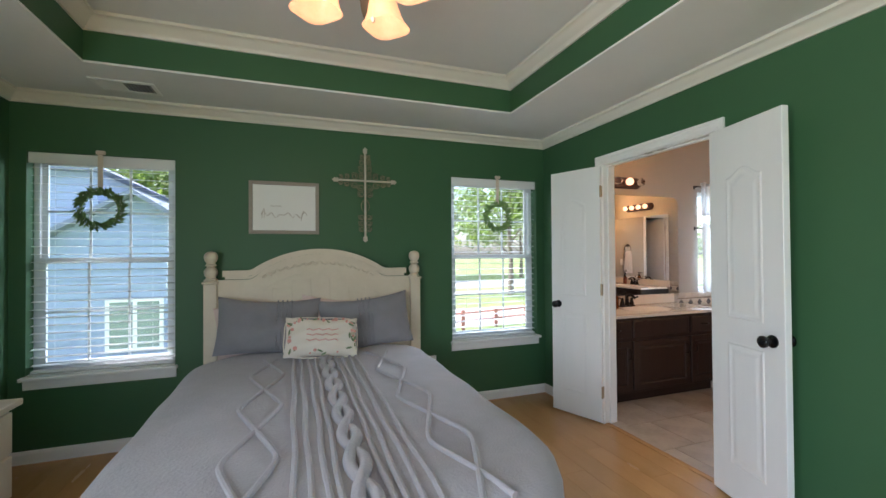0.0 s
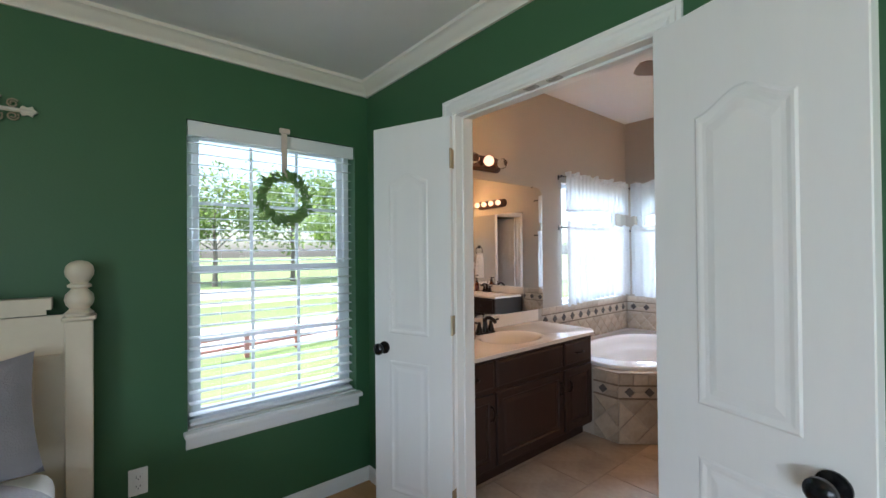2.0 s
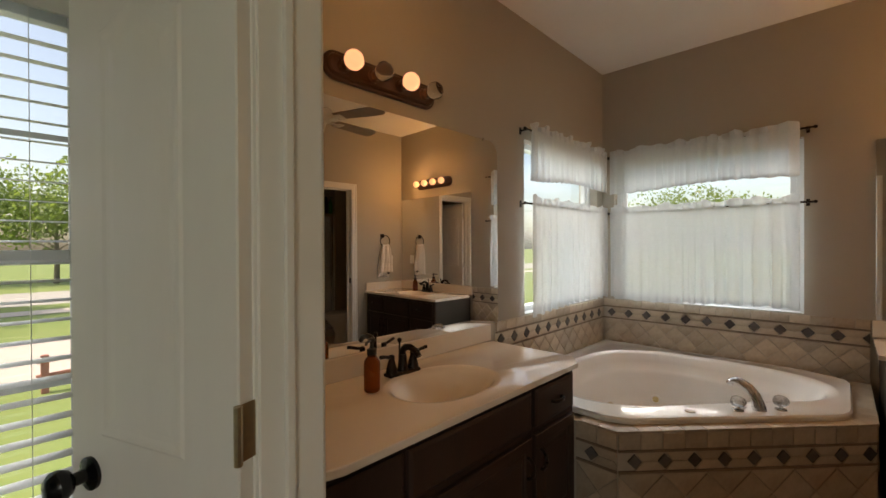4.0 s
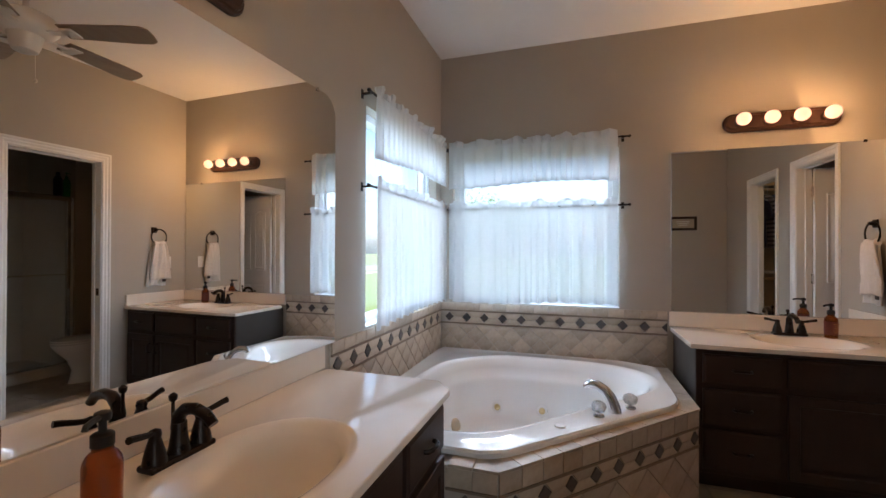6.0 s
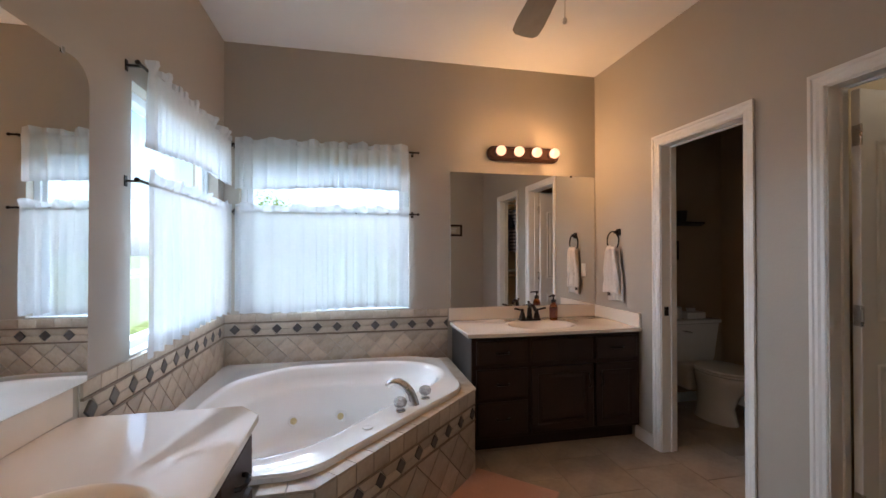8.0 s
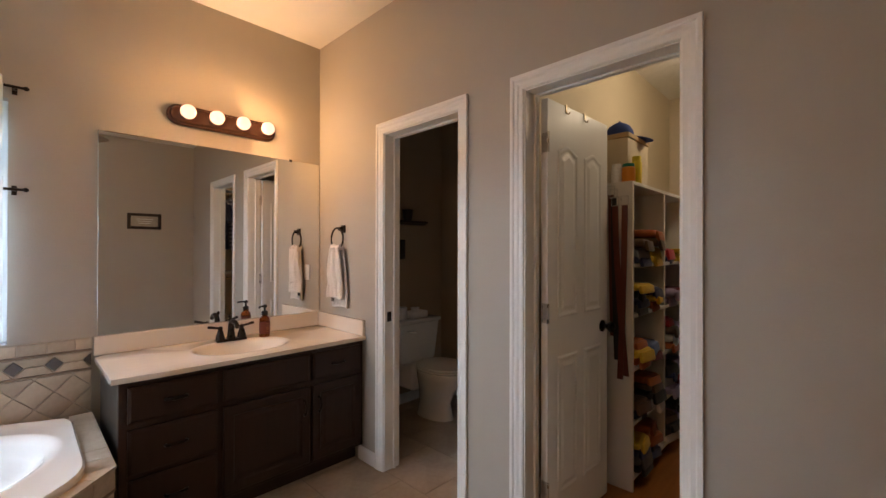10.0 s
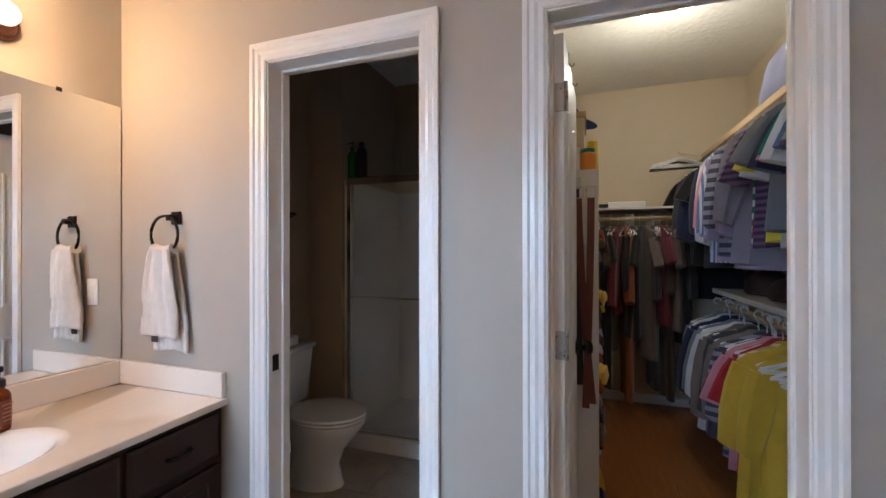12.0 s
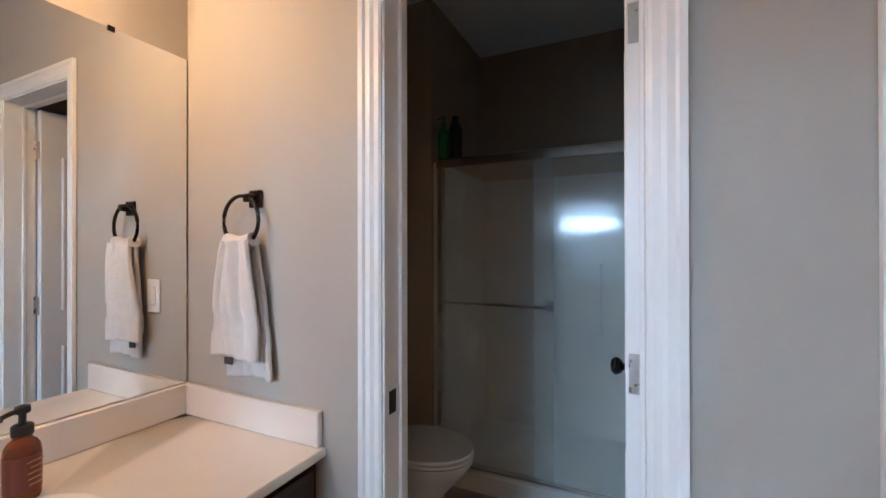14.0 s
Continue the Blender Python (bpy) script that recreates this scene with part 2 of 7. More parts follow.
def prism(poly, z0, z1, bev=0.0):
    """A flat polygon of (x, y) drawn up from z0 to z1."""
    bm = bmesh.new()
    lo = [bm.verts.new((x, y, z0)) for x, y in poly]
    hi = [bm.verts.new((x, y, z1)) for x, y in poly]
    n = len(poly)
    bm.faces.new(lo[::-1])
    bm.faces.new(hi)
    for k in range(n):
        bm.faces.new((lo[k], lo[(k + 1) % n], hi[(k + 1) % n], hi[k]))
    bmesh.ops.recalc_face_normals(bm, faces=bm.faces[:])
    if bev:
        bmesh.ops.bevel(bm, geom=bm.edges[:], offset=bev, segments=1, affect='EDGES', clamp_overlap=True)
    return bm


def loft(rings, close=True, cap0=False, cap1=False):
    """A skin over rings of points with equal counts."""
    bm = bmesh.new()
    vs = [[bm.verts.new(p) for p in r] for r in rings]
    n = len(vs[0])
    for a, b in zip(vs, vs[1:]):
        for k in range(n if close else n - 1):
            bm.faces.new((a[k], a[(k + 1) % n], b[(k + 1) % n], b[k]))
    if cap0:
        bm.faces.new(vs[0][::-1])
    if cap1:
        bm.faces.new(vs[-1])
    bmesh.ops.recalc_face_normals(bm, faces=bm.faces[:])
    return bm


def part(name, bm, material, parent=None, label="", smooth=False, solid=0.0):
    """One mesh object, under a thing or a part when a parent is given."""
    me = bpy.data.meshes.new(name)
    bm.to_mesh(me)
    bm.free()
    me.materials.append(material)
    if smooth:
        for p in me.polygons:
            p.use_smooth = True
        me.set_sharp_from_angle(angle=radians(40))
    ob = new(name, me)
    ob.parent = parent
    if solid:
        s = ob.modifiers.new("thickness", 'SOLIDIFY')
        s.thickness = solid
        s.offset = 0
    if label:
        tagged(ob, label)
    return ob


def thing(name, m, label, category, group="", kind=""):
    ob = new(name)
    ob.empty_display_size = 0.1
    ob.matrix_basis = m if isinstance(m, Matrix) else pose(*m)
    return tagged(ob, label, category, group, kind)


def setting(name, bm, material, label, category="", smooth=False):
    return tagged(part(name, bm, material, None, smooth=smooth), label, category or name.split("_")[0], kind="structure")


def wall_bm(axis, p0, p1, a0, a1, z0, z1, holes=()):
    """A wall slab between planes p0 and p1 of the axis, from a0 to a1, with holes (a, b, za, zb) cut through."""
    cuts_a = sorted({a0, a1, *[v for h in holes for v in h[:2]]})
    cuts_z = sorted({z0, z1, *[v for h in holes for v in h[2:]]})
    cells = {}
    for i in range(len(cuts_a) - 1):
        for j in range(len(cuts_z) - 1):
            ca, cz = (cuts_a[i] + cuts_a[i + 1]) / 2, (cuts_z[j] + cuts_z[j + 1]) / 2
            cells[i, j] = not any(h[0] < ca < h[1] and h[2] < cz < h[3] for h in holes)
    bm = bmesh.new()
    cache = {}

    def v(i, j, s):
        key = (i, j, s)
        if key not in cache:
            p, a, z = (p0, p1)[s], cuts_a[i], cuts_z[j]
            cache[key] = bm.verts.new((p, a, z) if axis == 'x' else (a, p, z))
        return cache[key]

    for (i, j), solid in cells.items():
        if not solid:
            continue
        for s in (0, 1):
            bm.faces.new((v(i, j, s), v(i + 1, j, s), v(i + 1, j + 1, s), v(i, j + 1, s)))
        for di, dj, e in ((-1, 0, ((i, j), (i, j + 1))), (1, 0, ((i + 1, j), (i + 1, j + 1))), (0, -1, ((i, j), (i + 1, j))), (0, 1, ((i, j + 1), (i + 1, j + 1)))):
            if not cells.get((i + di, j + dj), False):
                (ia, ja), (ib, jb) = e
                bm.faces.new((v(ia, ja, 0), v(ib, jb, 0), v(ib, jb, 1), v(ia, ja, 1)))
    bmesh.ops.recalc_face_normals(bm, faces=bm.faces[:])
    return bm


def sweep(profile, path, closed=False):
    """A moulding: profile of (out, up) carried along (x, y, z) points in plan, mitred; out points to the right of the way."""
    pts = [Vector(p) for p in path]
    n = len(pts)
    rings = []
    for i, p in enumerate(pts):
        if closed:
            d0, d1 = (p - pts[i - 1]).normalized(), (pts[(i + 1) % n] - p).normalized()
        else:
            d0 = (p - pts[i - 1]).normalized() if i else (pts[1] - p).normalized()
            d1 = (pts[i + 1] - p).normalized() if i < n - 1 else d0
        n0, n1 = Vector((d0.y, -d0.x, 0)), Vector((d1.y, -d1.x, 0))
        mit = n0 + n1
        mit = mit / max(mit.dot(n0), 0.2)
        rings.append([p + mit * o + Vector((0, 0, u)) for o, u in profile])
    if closed:
        rings.append(rings[0])
    return loft(rings, close=True, cap0=not closed, cap1=not closed)

# ---- the plan ----
N, E_BATH, S_BATH = 3.600, 5.475, 0.715            # inner faces: north walls, bath east wall, bath south wall
E_BED, W_BATH, W_BED, S_BED = 2.215, 2.328, -1.80, -2.10
BED_CEIL, TRAY_CEIL, BATH_CEIL = 2.42, 2.685, 2.805
DOOR_N, DOOR_S, DOOR_H = 2.778, 1.862, 2.028       # double doorway between bedroom and bath
WIN_A, WIN_B = (-1.712, -0.874), (1.253, 2.127)    # bedroom windows along x
WIN_Z = (0.56, 2.03)
TUBWIN_N, TUBWIN_E, TUBWIN_Z = (4.25, 5.36), (2.29, 3.50), (0.892, 2.03)
TOI, CLO = (4.108, 4.700), (3.108, 3.710)          # door openings of the south wall
TOI_E, SH_E, TOI_W, TOI_S = 5.49, 5.222, 4.00, -1.42
CLO_E, CLO_W, CLO_S = 3.93, 2.36, -2.10

# ---- walls ----
setting("wall_bedroom_north", wall_bm('y', N, N + 0.16, W_BED - 0.16, (E_BED + W_BATH) / 2, -0.02, 2.9, [(*WIN_A, *WIN_Z), (*WIN_B, *WIN_Z)]), GREEN, "deep green painted wall with two windows", "wall")
setting("wall_bath_north", wall_bm('y', N, N + 0.16, (E_BED + W_BATH) / 2, E_BATH + 0.16, -0.02, 2.9, [(*TUBWIN_N, *TUBWIN_Z)]), TAUPE, "taupe painted wall over the vanity and tub", "wall")
setting("wall_bedroom_east", wall_bm('x', E_BED, 2.2715, S_BED - 0.16, N, -0.02, 2.9, [(DOOR_S - 0.02, DOOR_N + 0.02, -0.02, DOOR_H + 0.02)]), GREEN, "deep green painted wall with a double doorway", "wall")
setting("wall_bath_west", wall_bm('x', 2.2715, W_BATH, S_BATH, N, -0.02, 2.9, [(DOOR_S - 0.02, DOOR_N + 0.02, -0.02, DOOR_H + 0.02)]), TAUPE, "taupe painted wall with a double doorway", "wall")
# West and south window openings are unseen and assumed, cut to let light in.
setting("wall_bedroom_west", wall_bm('x', W_BED - 0.16, W_BED, S_BED - 0.16, N, -0.02, 2.9, [(-1.75, 0.25, 0.65, 2.05)]), GREEN, "deep green painted wall with an unseen, assumed window opening", "wall")
setting("wall_bedroom_south", wall_bm('y', S_BED - 0.16, S_BED, W_BED, E_BED, -0.02, 2.9, [(-1.4, 1.0, 0.65, 2.05)]), GREEN, "deep green painted wall with an unseen, assumed window opening", "wall")
setting("wall_bath_east", wall_bm('x', E_BATH, E_BATH + 0.16, S_BATH - 0.06, N, -0.02, 2.9, [(*TUBWIN_E, *TUBWIN_Z)]), TAUPE, "taupe painted wall with a curtained window", "wall")
setting("wall_bath_south", wall_bm('y', S_BATH - 0.058, S_BATH, W_BATH - 0.05, E_BATH, -0.02, 2.9, [(TOI[0] - 0.02, TOI[1] + 0.02, -0.02, DOOR_H + 0.02), (CLO[0] - 0.02, CLO[1] + 0.02, -0.02, DOOR_H + 0.02)]), TAUPE, "taupe painted wall with two doorways", "wall")
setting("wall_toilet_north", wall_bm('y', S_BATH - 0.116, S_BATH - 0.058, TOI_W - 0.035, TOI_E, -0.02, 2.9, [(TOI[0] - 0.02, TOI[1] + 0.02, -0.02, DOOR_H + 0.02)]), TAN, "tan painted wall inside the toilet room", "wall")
setting("wall_closet_north", wall_bm('y', S_BATH - 0.116, S_BATH - 0.058, CLO_W, TOI_W - 0.035, -0.02, 2.9, [(CLO[0] - 0.02, CLO[1] + 0.02, -0.02, DOOR_H + 0.02)]), CREAM_WALL, "cream painted wall inside the closet", "wall")
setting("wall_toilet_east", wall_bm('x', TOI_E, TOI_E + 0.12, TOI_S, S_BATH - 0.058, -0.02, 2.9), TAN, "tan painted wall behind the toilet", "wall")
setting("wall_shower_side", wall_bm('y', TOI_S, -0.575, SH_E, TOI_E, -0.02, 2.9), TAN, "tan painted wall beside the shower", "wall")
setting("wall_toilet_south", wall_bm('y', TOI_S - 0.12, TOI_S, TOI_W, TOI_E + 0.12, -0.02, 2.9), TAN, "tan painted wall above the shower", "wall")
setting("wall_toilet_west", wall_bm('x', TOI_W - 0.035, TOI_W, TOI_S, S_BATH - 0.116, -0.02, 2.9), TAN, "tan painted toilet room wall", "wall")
setting("wall_closet_east", wall_bm('x', CLO_E, TOI_W - 0.035, CLO_S, S_BATH - 0.116, -0.02, 2.9), CREAM_WALL, "cream painted closet wall behind shelves", "wall")
setting("wall_closet_south", wall_bm('y', CLO_S - 0.12, CLO_S, CLO_W - 0.12, TOI_W - 0.035, -0.02, 2.9), CREAM_WALL, "cream painted closet end wall", "wall")
setting("wall_closet_west", wall_bm('x', CLO_W - 0.08, CLO_W, CLO_S, S_BATH - 0.058, -0.02, 2.9), CREAM_WALL, "cream painted closet wall behind clothes", "wall")

# ---- ceilings ----
TX0, TX1, TY0, TY1 = -1.18, 1.515, -0.9, 2.982
setting("ceiling_bedroom_border", join(box(W_BED, S_BED, BED_CEIL, TX0, N, BED_CEIL + 0.3), box(TX1, S_BED, BED_CEIL, E_BED, N, BED_CEIL + 0.3),
        box(TX0, S_BED, BED_CEIL, TX1, TY0, BED_CEIL + 0.3), box(TX0, TY1, BED_CEIL, TX1, N, BED_CEIL + 0.3)), CEIL, "white flat border of a tray ceiling", "ceiling")
setting("ceiling_bedroom_tray", box(TX0 - 0.05, TY0 - 0.05, TRAY_CEIL + 0.005, TX1 + 0.05, TY1 + 0.05, TRAY_CEIL + 0.06), CEIL, "white raised middle of a tray ceiling", "ceiling")
_t = 0.004
setting("trim_tray_band", join(box(TX0, TY1 - _t, BED_CEIL + 0.012, TX1, TY1, TRAY_CEIL), box(TX0, TY0, BED_CEIL + 0.012, TX1, TY0 + _t, TRAY_CEIL),
        box(TX0, TY0 + _t, BED_CEIL + 0.012, TX0 + _t, TY1 - _t, TRAY_CEIL), box(TX1 - _t, TY0 + _t, BED_CEIL + 0.012, TX1, TY1 - _t, TRAY_CEIL)), GREEN, "green painted upright band of the tray ceiling", "trim")
setting("ceiling_bath", join(box(3.45, S_BATH - 0.06, BATH_CEIL, E_BATH, N, BATH_CEIL + 0.08), loft([[(2.27, y, 2.60), (3.45, y, BATH_CEIL), (3.45, y, BATH_CEIL + 0.08), (2.27, y, 2.68)] for y in (S_BATH - 0.06, N)], cap0=True, cap1=True)), CEIL, "white bath ceiling, sloping down at one end", "ceiling")
setting("ceiling_toilet", box(TOI_W, TOI_S, BATH_CEIL, TOI_E, S_BATH - 0.062, BATH_CEIL + 0.08), CEIL, "white toilet room ceiling", "ceiling")
setting("ceiling_closet", box(CLO_W, CLO_S, 2.78, CLO_E, S_BATH - 0.062, 2.88), CEIL_TEX, "cream closet ceiling with knockdown texture", "ceiling")
setting("roof", box(-2.3, -2.6, 2.98, 5.9, 4.1, 3.05), CEIL, "flat cover over the rooms", "roof")

CROWN_P = [(0, 0), (0.012, 0.0), (0.016, 0.012), (0.03, 0.022), (0.05, 0.045), (0.062, 0.055), (0.07, 0.058), (0.07, 0.075), (0, 0.075)]
ccz = BED_CEIL - 0.075
setting("trim_crown_bedroom", sweep(CROWN_P, [(W_BED, S_BED, ccz), (W_BED, N, ccz), (E_BED, N, ccz), (E_BED, S_BED, ccz)], closed=True), CROWN, "cream crown moulding round the bedroom", "trim", smooth=True)
ctz = TRAY_CEIL - 0.085
setting("trim_crown_tray", sweep([(o * 1.1, u * 1.13) for o, u in CROWN_P], [(TX0 + _t, TY0 + _t, ctz), (TX0 + _t, TY1 - _t, ctz), (TX1 - _t, TY1 - _t, ctz), (TX1 - _t, TY0 + _t, ctz)], closed=True), CROWN, "cream crown moulding in the tray ceiling", "trim", smooth=True)
setting("trim_tray_bead", sweep([(0, 0), (0.006, 0), (0.006, 0.012), (0, 0.012)], [(TX0, TY0, BED_CEIL), (TX0, TY1, BED_CEIL), (TX1, TY1, BED_CEIL), (TX1, TY0, BED_CEIL)], closed=True), CEIL, "white edge of the tray ceiling", "trim")

# ---- baseboards ----
BASE_P = [(0, 0), (0.013, 0), (0.013, 0.062), (0.009, 0.075), (0.004, 0.082), (0, 0.082)]
setting("baseboard_bedroom", join(sweep(BASE_P, [(W_BED, S_BED, 0), (W_BED, N, 0), (E_BED, N, 0), (E_BED, DOOR_N + 0.07, 0)]), sweep(BASE_P, [(E_BED, DOOR_S - 0.07, 0), (E_BED, S_BED, 0), (W_BED, S_BED, 0)])), TRIM, "white bedroom baseboard", "baseboard")
setting("baseboard_bath", join(sweep(BASE_P, [(4.955, S_BATH, 0), (TOI[1] + 0.065, S_BATH, 0)]), sweep(BASE_P, [(TOI[0] - 0.07, S_BATH, 0), (CLO[1] + 0.065, S_BATH, 0)]), sweep(BASE_P, [(CLO[0] - 0.07, S_BATH, 0), (W_BATH, S_BATH, 0), (W_BATH, DOOR_S - 0.07, 0)])), TRIM, "white bathroom baseboard", "baseboard")
setting("baseboard_closet", sweep(BASE_P, [(CLO_W, S_BATH - 0.116, 0), (CLO_W, CLO_S, 0), (CLO_E, CLO_S, 0), (CLO_E, S_BATH - 0.116, 0)][::-1]), TRIM, "white closet baseboard", "baseboard")
setting("baseboard_toilet", sweep(BASE_P, [(TOI_E, S_BATH - 0.116, 0), (TOI_E, -0.575, 0), (SH_E, -0.575, 0)]), TRIM, "white toilet room baseboard", "baseboard")

# ---- floors (beds for the pieces laid last) ----
FLOOR_BED = setting("floor_bedroom", box(W_BED, S_BED, -0.06, 2.25, N, -0.004), WOOD_FLOOR, "honey oak laminate floor of the bedroom", "floor")
FLOOR_BATH = setting("floor_bath", box(2.25, TOI_S, -0.06, E_BATH, N, -0.004), GROUT, "beige ceramic tile floor with pale grout", "floor")
FLOOR_CLOSET = setting("floor_closet", box(CLO_W, CLO_S, -0.003, CLO_E, S_BATH - 0.06, 0.0), CLOSET_FLOOR, "red brown laminate closet floor", "floor")
setting("trim_threshold", sweep([(-0.022, 0), (-0.022, 0.004), (-0.012, 0.009), (0.012, 0.009), (0.022, 0.004), (0.022, 0)], [(2.235, DOOR_S, 0), (2.235, DOOR_N, 0)]), WOOD_FLOOR, "honey oak threshold strip", "trim")


# ---- doorway casings and jambs ----
CASE_P = [(0, 0), (0.058, 0), (0.064, 0.004), (0.064, 0.017), (0.05, 0.017), (0.044, 0.012), (0.03, 0.013), (0.02, 0.009), (0.006, 0.009), (0, 0.005)]


def casing(a0, a1, top, plane, axis, out):
    """Three mitred sides of moulding round an opening; out: +1 or -1, the way it stands proud."""
    rings = []
    for (a, z, da, dz) in ((a0, 0.0, -1, 0), (a0, top, -1, 1), (a1, top, 1, 1), (a1, 0.0, 1, 0)):
        ring = []
        for w, d in CASE_P:
            aa, zz, pp = a + da * w, z + dz * w, plane + out * d
            ring.append((pp, aa, zz) if axis == 'x' else (aa, pp, zz))
        rings.append(ring)
    return loft(rings, cap0=True, cap1=True)


def jamb(a0, a1, top, p0, p1, axis, stop):
    t = 0.02

    def b(u0, u1, z0, z1, q0=p0, q1=p1):
        return box(q0, u0, z0, q1, u1, z1, 0.002) if axis == 'x' else box(u0, q0, z0, u1, q1, z1, 0.002)
    s0, s1 = stop
    return join(b(a0 - t, a0, 0, top + t), b(a1, a1 + t, 0, top + t), b(a0, a1, top, top + t),
                b(a0, a0 + 0.011, 0, top, s0, s1), b(a1 - 0.011, a1, 0, top, s0, s1), b(a0 + 0.011, a1 - 0.011, top - 0.011, top, s0, s1))


def doorway(name, a0, a1, top, p0, p1, axis, stop, label):
    ob = setting(name, jamb(a0, a1, top, p0, p1, axis, stop), TRIM, label, "door frame")
    part("casing", casing(a0 - 0.006, a1 + 0.006, top + 0.006, p0, axis, -1), TRIM, ob)
    part("casing", casing(a0 - 0.006, a1 + 0.006, top + 0.006, p1, axis, 1), TRIM, ob)
    return ob


doorway("door_frame_bath", DOOR_S, DOOR_N, DOOR_H, E_BED, W_BATH, 'x', (E_BED + 0.04, E_BED + 0.055), "white double door frame with moulded casing")
doorway("door_frame_toilet", *TOI, DOOR_H, S_BATH - 0.116, S_BATH, 'y', (S_BATH - 0.08, S_BATH - 0.065), "white door frame with moulded casing")
doorway("door_frame_closet", *CLO, DOOR_H, S_BATH - 0.116, S_BATH, 'y', (S_BATH - 0.08, S_BATH - 0.065), "white door frame with moulded casing")


# ---- panel doors ----
def panel_ring(x0, x1, z0, z1, y, arch, n=9):
    """Outline of a door panel in the x-z plane, its top raised to an arch."""
    pts = [(x0, y, z0), (x1, y, z0)]
    for k in range(n + 1):
        u = k / n
        x = x1 + (x0 - x1) * u
        pts.append((x, y, z1 + arch * math.sin(math.pi * u) ** 2))
    return pts


def door_leaf(name, w, h, panels, label, hinge_m, knob_side_z=0.91, knobs=True, hinges=(0.25, 1.05, 1.82), hinge_mat=None, group="", hs=1):
    """A leaf hinged at its local x = 0, running along +x, 35 mm thick about y = 0."""
    d = thing(name, hinge_m, label, "door", group)
    t, rise = 0.0175, 0.003 if w < 0.5 else 0.0052
    part("leaf", box(0.002, -t, 0.012, w, t, h, 0.0025), DOORW, d)
    for x0, x1, z0, z1, arch in panels:
        for s in (-1, 1):
            rings = [panel_ring(x0 + i, x1 - i, z0 + i, z1 - i, s * (t + o), arch * (1 - 4 * i)) for i, o in ((0, 0.0), (0.006, rise), (0.013, rise), (0.022, 0.001), (0.032, 0.0009), (0.050, rise * 1.1))]
            part("panel", loft(rings, cap1=True), DOORW, d, smooth=False)
    if knobs:
        for s in (-1, 1):
            k = part("knob", moved(lathe([(0.031, 0), (0.031, 0.006), (0.013, 0.012), (0.012, 0.03), (0.022, 0.036), (0.029, 0.048), (0.0285, 0.058), (0.02, 0.067), (0.006, 0.07)], 20), pose(w - 0.065, s * t, knob_side_z, -90 * s)), BLACKM, d, "round black metal knob", smooth=True)
    for z in hinges:
        part("hinge", join(tube([(-0.004, hs * (-t - 0.006), z - 0.045), (-0.004, hs * (-t - 0.006), z + 0.045)], 0.0065), box(-0.002, hs * (-t - 0.001), z - 0.044, 0.0, hs * t * 0.6, z + 0.044)), hinge_mat or BRASS, d, "worn metal hinge")
    return d


def heading(x, y):
    return math.degrees(math.atan2(y, x))


NARROW = [(0.125, 0.355, 0.20, 0.85, 0.0), (0.125, 0.355, 0.985, 1.735, 0.05)]
door_leaf("bath_door", 0.452, 2.02, NARROW, "white two-panel door leaf, open, arched upper panel", pose(2.200, 2.782, 0, 0, 0, heading(-0.150, 0.398)), knobs=True, hs=-1, group="double door leaves")
door_leaf("bath_door", 0.470, 2.02, NARROW, "white two-panel door leaf, folded open against wall", pose(2.196, 1.862, 0, 0, 0, heading(-0.125, -0.462)), hs=-1, group="double door leaves")
FOUR = [(0.085, 0.27, 0.2, 0.84, 0), (0.335, 0.52, 0.2, 0.84, 0), (0.085, 0.27, 1.02, 1.80, 0.03), (0.335, 0.52, 1.02, 1.80, 0.03)]
door_leaf("closet_door", 0.598, 2.02, FOUR, "white four-panel closet door standing open inwards", pose(CLO[1] - 0.022, S_BATH - 0.118, 0, 0, 0, -92), knob_side_z=0.93, hinge_mat=NICKEL)
door_leaf("toilet_door", 0.585, 2.02, FOUR, "white four-panel toilet room door standing open inwards", pose(TOI[0] + 0.022, S_BATH - 0.118, 0, 0, 0, -91), knob_side_z=0.93, hinge_mat=NICKEL)


for d_ in (0.16, 0.34):
    hk = thing("over_door_hook", pose(CLO[1] - 0.022, S_BATH - 0.118, 0, 0, 0, -92) @ pose(d_, 0, 2.0203), "bent metal hook hung over the closet door", "hook", "over-door hooks")
    part("strap", join(box(-0.007, -0.0205, 0.0, 0.007, 0.0205, 0.002), box(-0.007, -0.0205, -0.035, 0.007, -0.0185, 0.0), box(-0.007, 0.0185, -0.025, 0.007, 0.0205, 0.0)), BRASS, hk)
    part("hook", tube([(0, -0.0205, -0.032), (0, -0.026, -0.042), (0, -0.034, -0.042), (0, -0.037, -0.034)], 0.003, 8), BRASS, hk, smooth=True)


